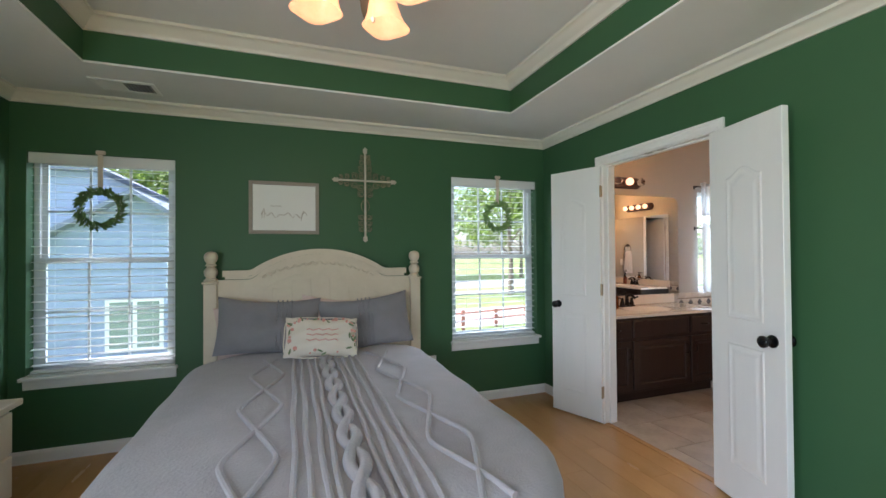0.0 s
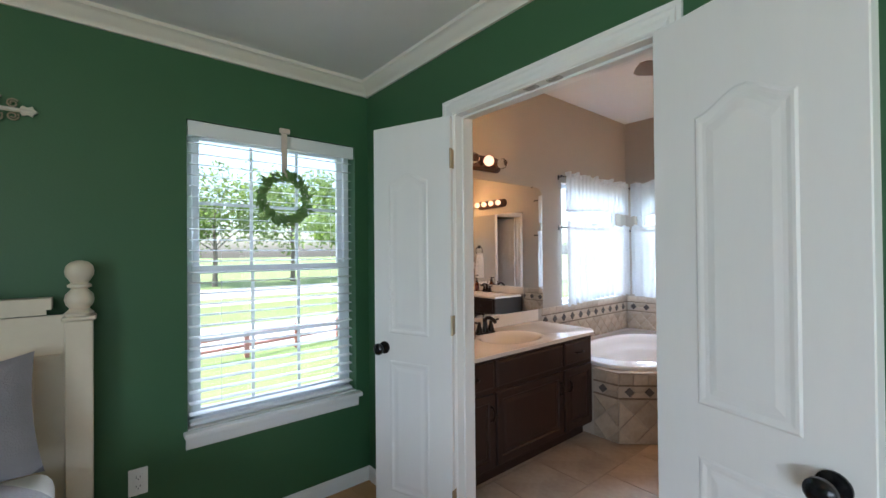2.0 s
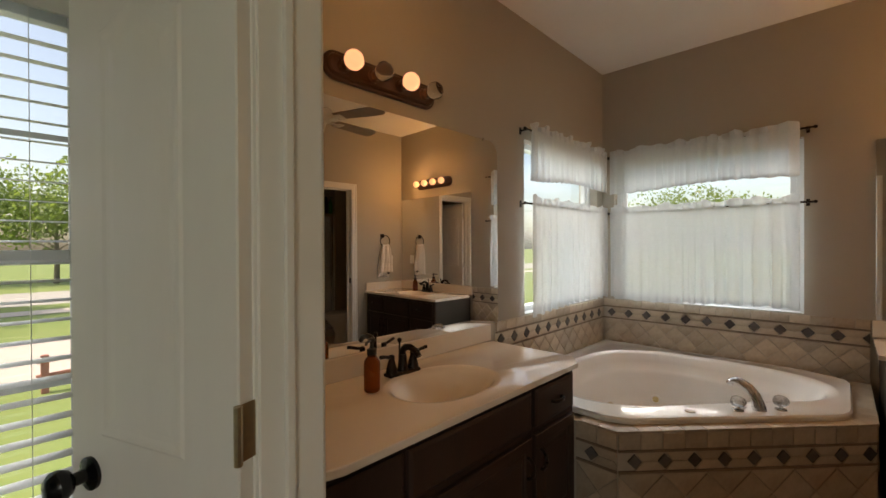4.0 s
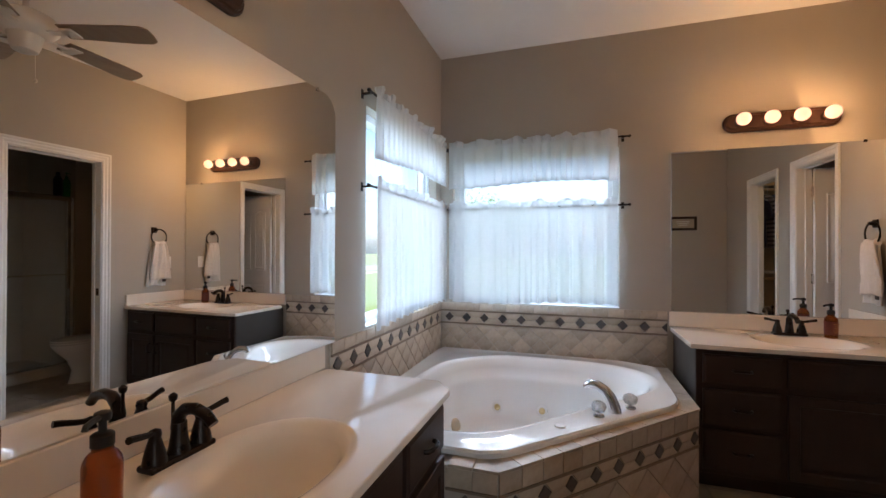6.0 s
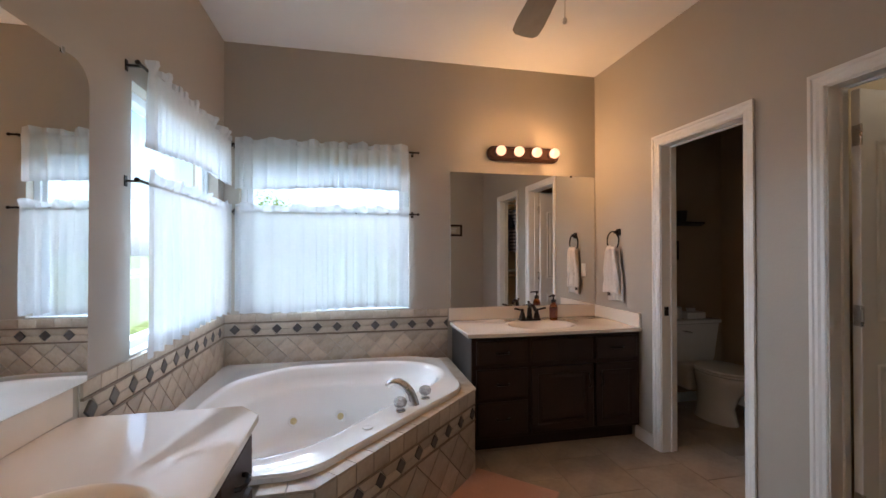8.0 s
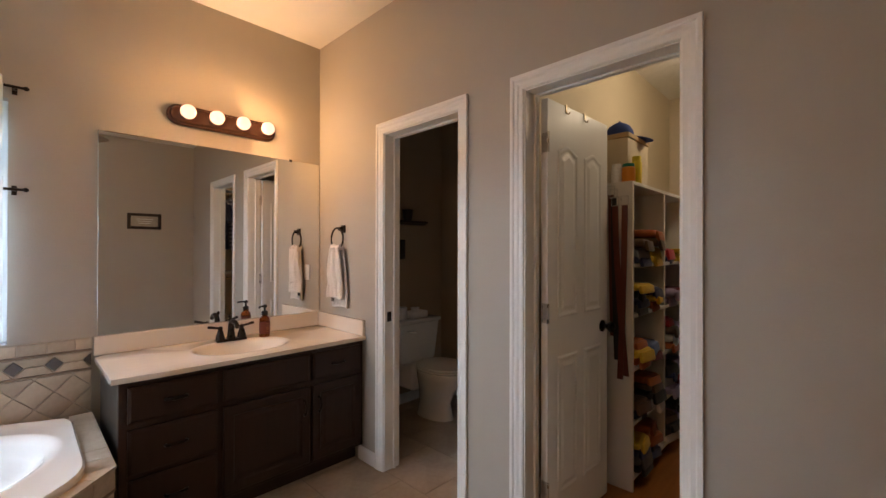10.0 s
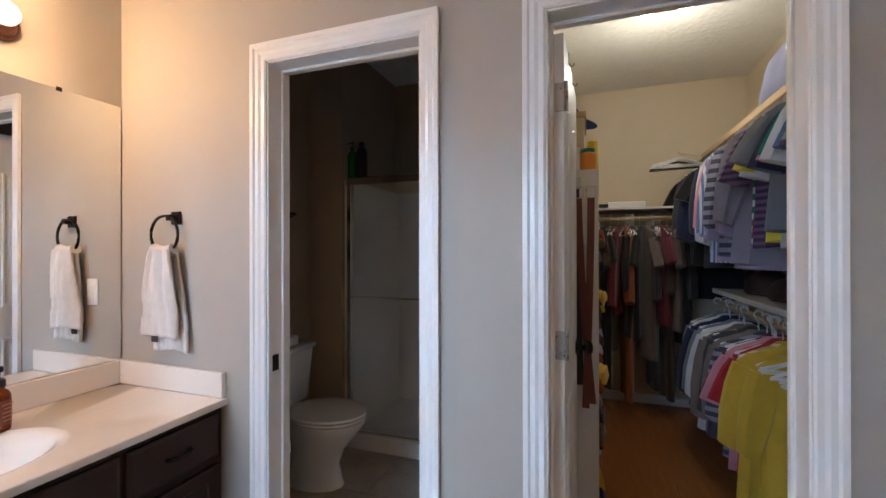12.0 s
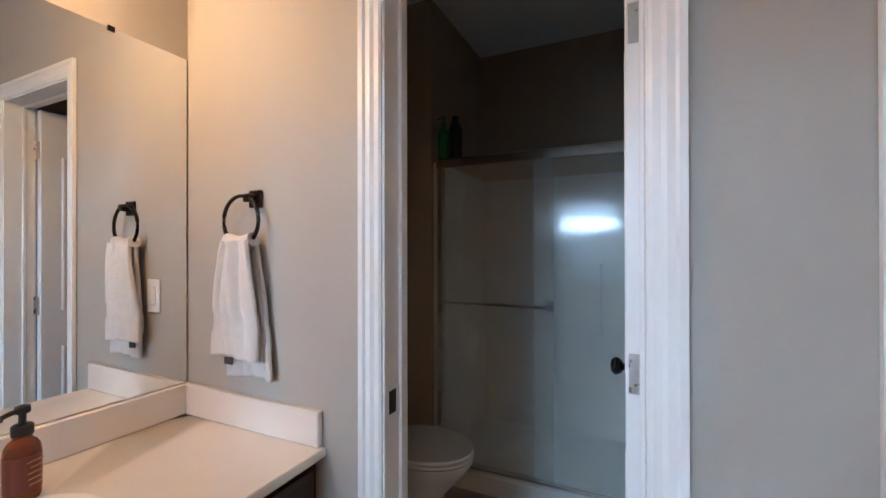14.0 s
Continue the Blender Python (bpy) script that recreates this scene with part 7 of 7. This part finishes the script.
# ---- outside ----
G0 = -1.0
GRASS = mat("sunlit_lawn", (0.13, 0.19, 0.05), 0.9, col2=(0.19, 0.23, 0.08), scale=0.6, bump=0.6, bscale=20)
ASPHALT = mat("pale_street", (0.30, 0.295, 0.29), 0.9, col2=(0.36, 0.35, 0.34), scale=2, bump=0.4)
CONC = mat("concrete_walk", (0.42, 0.38, 0.35), 0.85, col2=(0.48, 0.44, 0.4), scale=2, bump=0.3)
SIDING = mat("blue_grey_siding", (0.33, 0.40, 0.52), 0.7, col2=(0.29, 0.355, 0.47), scale=3)
ROOFING = mat("slate_shingle", (0.20, 0.23, 0.29), 0.9, col2=(0.25, 0.28, 0.33), scale=6, bump=0.5, bscale=15)
BARK = mat("tree_bark", (0.17, 0.14, 0.11), 0.9, col2=(0.22, 0.19, 0.15), scale=12, bump=0.8, stretch=(1, 1, 0.2))
FOLIAGE = mat("spring_foliage", (0.11, 0.17, 0.045), 0.7, col2=(0.15, 0.22, 0.065), scale=1.5, random=0.2)
_n, _l = FOLIAGE.node_tree.nodes, FOLIAGE.node_tree.links
_tl, _mx = _n.new("ShaderNodeBsdfTranslucent"), _n.new("ShaderNodeMixShader")
_tl.inputs[0].default_value, _mx.inputs[0].default_value = (0.24, 0.34, 0.07, 1), 0.45
_l.new(_n["Principled BSDF"].outputs[0], _mx.inputs[1])
_l.new(_tl.outputs[0], _mx.inputs[2])
_l.new(_mx.outputs[0], _n["Material Output"].inputs[0])
FENCE = mat("red_brown_rail", (0.30, 0.12, 0.09), 0.8, col2=(0.36, 0.17, 0.13), scale=8)

gr = setting("ground", box(-300, -300, G0 - 0.2, 300, 300, G0), GRASS, "wide green lawn round the house", "ground")
setting("foundation", join(box(W_BED - 0.16, S_BED - 0.16, G0, 2.27, N + 0.16, -0.065), box(2.27, CLO_S - 0.12, G0, E_BATH + 0.16, N + 0.16, -0.065)), CONC, "plain concrete foundation", "wall")
setting("road", box(-60, 26.0, G0 + 0.002, 90, 33.0, G0 + 0.006), ASPHALT, "pale grey residential street", "road")
setting("pavement", join(box(-60, 22.6, G0 + 0.002, 90, 24.0, G0 + 0.010), box(1.5, 12.5, G0 + 0.002, 16, 16.5, G0 + 0.008)), CONC, "pale concrete walk and drive", "pavement")
fen = thing("garden_rail", (0, 0, G0), "low red brown garden rail on the lawn", "fence")
for k in range(6):
    part("post", box(2.3 + 1.25 * k - 0.05, 11.4 + 0.25 * k - 0.05, 0, 2.3 + 1.25 * k + 0.05, 11.4 + 0.25 * k + 0.05, 0.62, 0.01), FENCE, fen)
for z in (0.28, 0.52):
    part("rail", tube([(2.2, 11.38, z), (8.7, 12.68, z)], 0.035, 6), FENCE, fen)


def tree(x, y, h, r, seed, n):
    rn_ = random.Random(seed)
    t = thing("tree", (x, y, G0), "leafy spring tree beyond the lawn", "tree", "trees round the lawn")
    tr = [tube([(0, 0, -0.1), (0.05, 0.02, h * 0.25), (0.0, 0.1, h * 0.5), (0.1, 0.05, h * 0.78)], 0.045 * h * 0.55, 8, 0.012 * h * 0.5)]
    tips = []
    for k in range(9):
        a, z0 = k * 2.4, h * rn_.uniform(0.3, 0.6)
        e = (r * 0.75 * math.cos(a), r * 0.75 * math.sin(a), z0 + h * rn_.uniform(0.12, 0.3))
        tips.append(e)
        tr.append(tube([(0, 0.05, z0), (e[0] * 0.5, e[1] * 0.5, z0 + (e[2] - z0) * 0.6), e], 0.012 * h * 0.5, 6, 0.004 * h * 0.5))
    part("trunk", join(*tr), BARK, t)
    centres = [(c[0] + rn_.gauss(0, r * 0.2), c[1] + rn_.gauss(0, r * 0.2), c[2] + rn_.gauss(0, h * 0.05), rn_.uniform(0.25, 0.5) * r) for c in tips for _ in range(3)] + [(rn_.gauss(0, r * 0.3), rn_.gauss(0, r * 0.3), h * rn_.uniform(0.55, 0.95), rn_.uniform(0.25, 0.45) * r) for _ in range(14)]
    vs, fs = [], []
    for k in range(n):
        c = rn_.choice(centres)
        d = Vector((rn_.gauss(0, 1), rn_.gauss(0, 1), rn_.gauss(0, 0.8))).normalized() * c[3] * rn_.uniform(0.5, 1.0) ** 0.5
        p = Vector(c[:3]) + d
        u = Vector((rn_.gauss(0, 1), rn_.gauss(0, 1), rn_.gauss(0, 1))).normalized()
        w = u.orthogonal().normalized()
        s = rn_.uniform(0.07, 0.15) * (h / 6)
        i = len(vs)
        vs += [p - u * s, p + w * s * 0.6, p + u * s, p - w * s * 0.6]
        fs.append((i, i + 1, i + 2, i + 3))
    me = bpy.data.meshes.new("crown")
    me.from_pydata(vs, [], fs)
    me.materials.append(FOLIAGE)
    cr_ = new("crown", me)
    cr_.parent = t
    tagged(cr_, kind="stuff")
    return t


for k, (x, y, h, r) in enumerate(((7.5, 36, 8.5, 4.0), (14, 38, 9.5, 4.5), (21, 36, 8, 4), (4.0, 40, 7.0, 3.6), (28, 39, 9, 4.5), (0, 42, 8, 4), (11.5, 21, 7.5, 2.6), (-8.5, 22, 9, 3.6), (-3.0, 24, 8, 3.2), (26, 24, 5.6, 3.2), (30, 8, 5.8, 3.4), (35, 36, 9, 4.5))):
    tree(x, y, h, r, 40 + k, 4200)

# neighbour's house
hs = thing("neighbour_house", (0, 0, G0), "blue grey sided neighbour house with gable roof", "house")
HX, HY, HW = -3.34, 11.0, 2.55
ridge, slope = 2.67 - G0, 0.64
part("wall", moved(prism([(HX - HW, 0), (HX + HW, 0), (HX + HW, ridge - slope * HW), (HX, ridge), (HX - HW, ridge - slope * HW)], 0, 8.0), Matrix(((1, 0, 0, 0), (0, 0, 1, HY), (0, 1, 0, 0), (0, 0, 0, 1)))), SIDING, hs)
for k in range(18):
    z = 0.12 + 0.19 * k
    hw = min(HW, (ridge - z) / slope) - 0.02
    if hw > 0.1:
        part("siding_board", loft([[(HX - hw, HY - 0.004, z), (HX + hw, HY - 0.004, z), (HX + hw, HY - 0.026, z), (HX - hw, HY - 0.026, z)], [(HX - hw, HY - 0.004, z + 0.17), (HX + hw, HY - 0.004, z + 0.17), (HX + hw, HY - 0.008, z + 0.17), (HX - hw, HY - 0.008, z + 0.17)]], cap0=True, cap1=True), SIDING, hs)
for s in (-1, 1):
    part("roof", loft([[(HX, y, ridge + 0.02), (HX + s * (HW + 0.3), y, ridge + 0.02 - slope * (HW + 0.3)), (HX + s * (HW + 0.3), y, ridge + 0.12 - slope * (HW + 0.3)), (HX, y, ridge + 0.12)] for y in (HY - 0.3, HY + 8)], cap0=True, cap1=True), ROOFING, hs)
part("wing_wall", box(-7.6, 12.3, 0, HX - HW * 0.45, 18, 4.35), SIDING, hs)
part("wing_roof", loft([[(-7.9, y, 4.35), (-4.2, y, 4.35), (-6.0, y, 5.3)] for y in (12.0, 18.2)], cap0=True, cap1=True), ROOFING, hs)
wn_ = part("window", join(box(-3.88, HY - 0.045, 0.26, -3.80, HY - 0.028, 1.42), box(-2.88, HY - 0.045, 0.26, -2.80, HY - 0.028, 1.42), box(-3.80, HY - 0.045, 1.34, -2.88, HY - 0.028, 1.42), box(-3.80, HY - 0.045, 0.26, -2.88, HY - 0.028, 0.34), box(-3.38, HY - 0.044, 0.34, -3.30, HY - 0.028, 1.34)), TRIM, hs, "white framed window")
HGL = mat("neighbour_pane", (0.30, 0.36, 0.42), 0.05, metal=0.5)
for x0, x1 in ((-3.80, -3.38), (-3.30, -2.88)):
    part("pane", box(x0, HY - 0.034, 0.34, x1, HY - 0.027, 1.34), HGL, wn_)


# ---- laid pieces: planks, floor tiles, wall tiles ----
def shared_piece(name, size, z0, z1, material, bev):
    me = bpy.data.meshes.new(name)
    bm = box(-size[0] / 2, -size[1] / 2, z0, size[0] / 2, size[1] / 2, z1, bev)
    bm.to_mesh(me)
    bm.free()
    me.materials.append(material)
    return me


def lay(name, me, m, parent):
    ob = new(name, me)
    ob.parent = parent
    ob.matrix_basis = m
    return ob


def clipped(name, x0, y0, x1, y1, z0, z1, material, parent, bev=0.0015):
    return part(name, box(x0, y0, z0, x1, y1, z1, bev), material, parent)


# bedroom planks run along y
pw, pl = 0.155, 1.20
rn = random.Random(2)
x, col = W_BED + 0.002, 0
while x < 2.21:
    x1 = min(x + pw, 2.212)
    y = S_BED + 0.002 - (0.0, 0.43, 0.81, 0.22, 0.64)[col % 5]
    while y < N:
        ya, yb = max(y, S_BED + 0.002), min(y + pl, N - 0.002)
        if yb - ya > 0.02:
            clipped("plank", x + 0.0004, ya + 0.0004, x1 - 0.0004, yb - 0.0004, -0.0038, 0.0, WOOD_FLOOR, FLOOR_BED, 0.0006)
        y += pl
    x, col = x + pw, col + 1

# bath floor tiles, laid in running bond
ts = 0.398
tile_me = shared_piece("floor_tile", (ts - 0.005, ts - 0.005), -0.0038, 0.0, FLOOR_TILE, 0.0015)
row, y = 0, 0.700 - 6 * ts
while y < N:
    x = 2.25 + (0.12 if row % 2 else 0.32) - ts
    while x < E_BATH:
        xa, xb, ya, yb = max(x, 2.258), min(x + ts, E_BATH), max(y, TOI_S), min(y + ts, N)
        in_room = (ya + yb) / 2 > S_BATH - 0.1 or ((xa + xb) / 2 > TOI_W - 0.2 and (ya + yb) / 2 > TOI_S)
        if xb - xa > 0.02 and yb - ya > 0.02 and in_room:
            if xb - xa > ts - 0.001 and yb - ya > ts - 0.001:
                lay("floor_tile", tile_me, pose(x + ts / 2, y + ts / 2, 0), FLOOR_BATH)
            else:
                clipped("floor_tile", xa + 0.0025, ya + 0.0025, xb - 0.0025, yb - 0.0025, -0.0038, 0.0, FLOOR_TILE, FLOOR_BATH)
        x += ts
    y, row = y + ts, row + 1


# tiled wainscot round the tub: local x along the wall, local y up, face at +z
def clip_poly(poly, x0, x1, y0, y1):
    for axis, lim, keep in ((0, x0, 1), (0, x1, -1), (1, y0, 1), (1, y1, -1)):
        out = []
        for i in range(len(poly)):
            a, b = poly[i], poly[(i + 1) % len(poly)]
            ia, ib = (a[axis] - lim) * keep >= 0, (b[axis] - lim) * keep >= 0
            if ia:
                out.append(a)
            if ia != ib:
                t = (lim - a[axis]) / (b[axis] - a[axis])
                out.append((a[0] + t * (b[0] - a[0]), a[1] + t * (b[1] - a[1])))
        poly = out
        if len(poly) < 3:
            return []
    return poly


def poly_area(p):
    return abs(sum(p[i][0] * p[(i + 1) % len(p)][1] - p[(i + 1) % len(p)][0] * p[i][1] for i in range(len(p)))) / 2


DIA_MES = {}


def place_poly(name, poly, z1, material, parent, m):
    cx, cy = sum(p[0] for p in poly) / len(poly), sum(p[1] for p in poly) / len(poly)
    key = (name, z1, tuple((round(p[0] - cx, 4), round(p[1] - cy, 4)) for p in poly))
    if key not in DIA_MES:
        me = bpy.data.meshes.new(name)
        bm = prism([(p[0] - cx, p[1] - cy) for p in poly], 0.0, z1, 0.0012 if poly_area(poly) > 0.0008 else 0.0)
        bm.to_mesh(me)
        bm.free()
        me.materials.append(material)
        DIA_MES[key] = me
    lay(name, DIA_MES[key], m @ pose(cx, cy, 0), parent)


def wainscot(parent, m, L, z0, z_d0, z_l0, z_l1, z_top, pitch, first, diag, plain_low=False):
    """Diagonal tiles from z0 to z_d0, a border with diamonds between pencil strips, and a row on top."""
    h = diag * math.sqrt(2) / 2
    rows = int((z_d0 - z0) / h) + 3
    if not plain_low:
        for j in range(-1, rows):
            for i in range(-1, int(L / (2 * h)) + 2):
                cx, cy = i * 2 * h + (h if j % 2 else 0), z0 + j * h
                g = h - 0.0028
                p = clip_poly([(cx - g, cy), (cx, cy - g), (cx + g, cy), (cx, cy + g)], 0.002, L - 0.002, z0 + 0.002, z_d0 - 0.002)
                if p and poly_area(p) > 0.0002:
                    place_poly("tile", p, 0.009, TRAVERTINE, parent, m)
    else:
        x = 0.0
        while x < L - 0.01:
            x1 = min(x + 0.305, L)
            place_poly("tile", [(x + 0.002, z0 + 0.002), (x1 - 0.002, z0 + 0.002), (x1 - 0.002, z_d0 - 0.002), (x + 0.002, z_d0 - 0.002)], 0.009, TRAVERTINE, parent, m)
            x += 0.305
    for za, zb in ((z_d0, z_l0), (z_l1, z_l1 + (z_l0 - z_d0))):
        place_poly("pencil_strip", [(0.001, za + 0.001), (L - 0.001, za + 0.001), (L - 0.001, zb - 0.001), (0.001, zb - 0.001)], 0.012, LINER, parent, m)
    # border: diamonds with cut corners between
    zc, hd = (z_l0 + z_l1) / 2, (z_l1 - z_l0) / 2
    x = first
    while x < L + pitch:
        d = hd * 0.80
        p = clip_poly([(x - d, zc), (x, zc - d), (x + d, zc), (x, zc + d)], 0.002, L - 0.002, z_l0, z_l1)
        if p and poly_area(p) > 0.0002:
            place_poly("diamond_tile", p, 0.0105, DIAMOND, parent, m)
        g = 0.003
        for q in ([(x + g, z_l1 - 0.001), (x + hd * 0.8 + g, zc + g * 0.3), (x + pitch - hd * 0.8 - g, zc + g * 0.3), (x + pitch - g, z_l1 - 0.001)], [(x + g, z_l0 + 0.001), (x + hd * 0.8 + g, zc - g * 0.3), (x + pitch - hd * 0.8 - g, zc - g * 0.3), (x + pitch - g, z_l0 + 0.001)]):
            p = clip_poly(q, 0.002, L - 0.002, z_l0, z_l1)
            if p and poly_area(p) > 0.0002:
                place_poly("tile", p, 0.009, TRAVERTINE, parent, m)
        x += pitch
    x = 0.0
    zt = z_l1 + (z_l0 - z_d0)
    step = 0.102
    while x < L - 0.004:
        x1 = min(x + step, L)
        place_poly("tile", [(x + 0.0015, zt + 0.001), (x1 - 0.0015, zt + 0.001), (x1 - 0.0015, z_top - 0.001), (x + 0.0015, z_top - 0.001)], 0.010, TRAVERTINE, parent, m)
        x += step


def upright(x, y, deg):
    """Local x along the wall, local y up, local z out of it."""
    return Matrix.Translation((x, y, 0)) @ pose(0, 0, 0, 90, 0, 0) if deg == 0 else Matrix.Translation((x, y, 0)) @ pose(0, 0, 0, 0, 0, deg) @ pose(0, 0, 0, 90, 0, 0)


bs_n = setting("wall_tile_backing_north", box(3.925, N - 0.004, 0.45, E_BATH - 0.004, N - 0.0003, 0.886), TRAV_GROUT, "pale grout bed of the tub wall tiles", "wall tile")
bs_e = setting("wall_tile_backing_east", box(E_BATH - 0.004, 1.992, 0.45, E_BATH - 0.0003, N - 0.0045, 0.886), TRAV_GROUT, "pale grout bed of the tub wall tiles", "wall tile")
wainscot(bs_n, upright(3.928, N - 0.004, 0), E_BATH - 0.014 - 3.928, 0.505, 0.722, 0.734, 0.818, 0.885, 0.139, 0.05, 0.098)
wainscot(bs_e, upright(E_BATH - 0.004, N - 0.014, -90), N - 0.014 - 1.992, 0.505, 0.722, 0.734, 0.818, 0.885, 0.139, 0.065, 0.098)

# tiled faces of the tub deck
faces = [((3.812, 2.836), (3.812, 3.03)), ((4.705, 2.003), (3.812, 2.836)), ((4.915, 2.003), (4.705, 2.003))]
for (ax, ay), (bx, by) in faces:
    d = Vector((bx - ax, by - ay))
    L = d.length
    m = Matrix.Translation((bx, by, 0)) @ pose(0, 0, 0, 0, 0, math.degrees(math.atan2(-d.y, -d.x))) @ pose(0, 0, 0, 90, 0, 0)
    wainscot(deck, m, L, 0.004, 0.318, 0.330, 0.412, 0.497, 0.139, 0.075, 0.145)
# tiles laid flat along the deck's edge
for (ax, ay), (bx, by), w in (((3.800, 3.02), (3.800, 2.830), 0.070), ((3.800, 2.830), (4.700, 1.990), 0.075), ((4.700, 1.990), (4.915, 1.990), 0.085)):
    d = Vector((bx - ax, by - ay))
    L = d.length
    n_ = max(1, round(L / 0.102))
    m = Matrix.Translation((ax, ay, DECK_Z - 0.0118)) @ pose(0, 0, 0, 0, 0, math.degrees(math.atan2(d.y, d.x)))
    for k in range(n_):
        u0, u1 = L * k / n_ + 0.0015, L * (k + 1) / n_ - 0.0015
        place_poly("edge_tile", [(u0, 0.0), (u1, 0.0), (u1, w + 0.06), (u0, w + 0.06)], 0.0118, TRAVERTINE, deck, m)
place_poly("edge_tile", [(4.917, 1.990), (5.455, 1.990), (5.455, 2.08), (4.917, 2.08)], 0.0118, TRAVERTINE, deck, Matrix.Translation((0, 0, DECK_Z - 0.0118)))

# bath mat by the tub
MATP = mat("peach_bath_mat", (0.62, 0.34, 0.25), 0.98, col2=(0.55, 0.29, 0.21), scale=30, bump=1.0, bscale=200, sheen=0.3)
_m = thing("bath_mat", (4.28, 2.06, 0.0005, 0, 0, -43), "peach tufted bath mat by the tub step", "bath mat")
part("mat_body", box(-0.40, -0.25, 0, 0.40, 0.25, 0.018, 0.008, 3), MATP, _m, smooth=True)
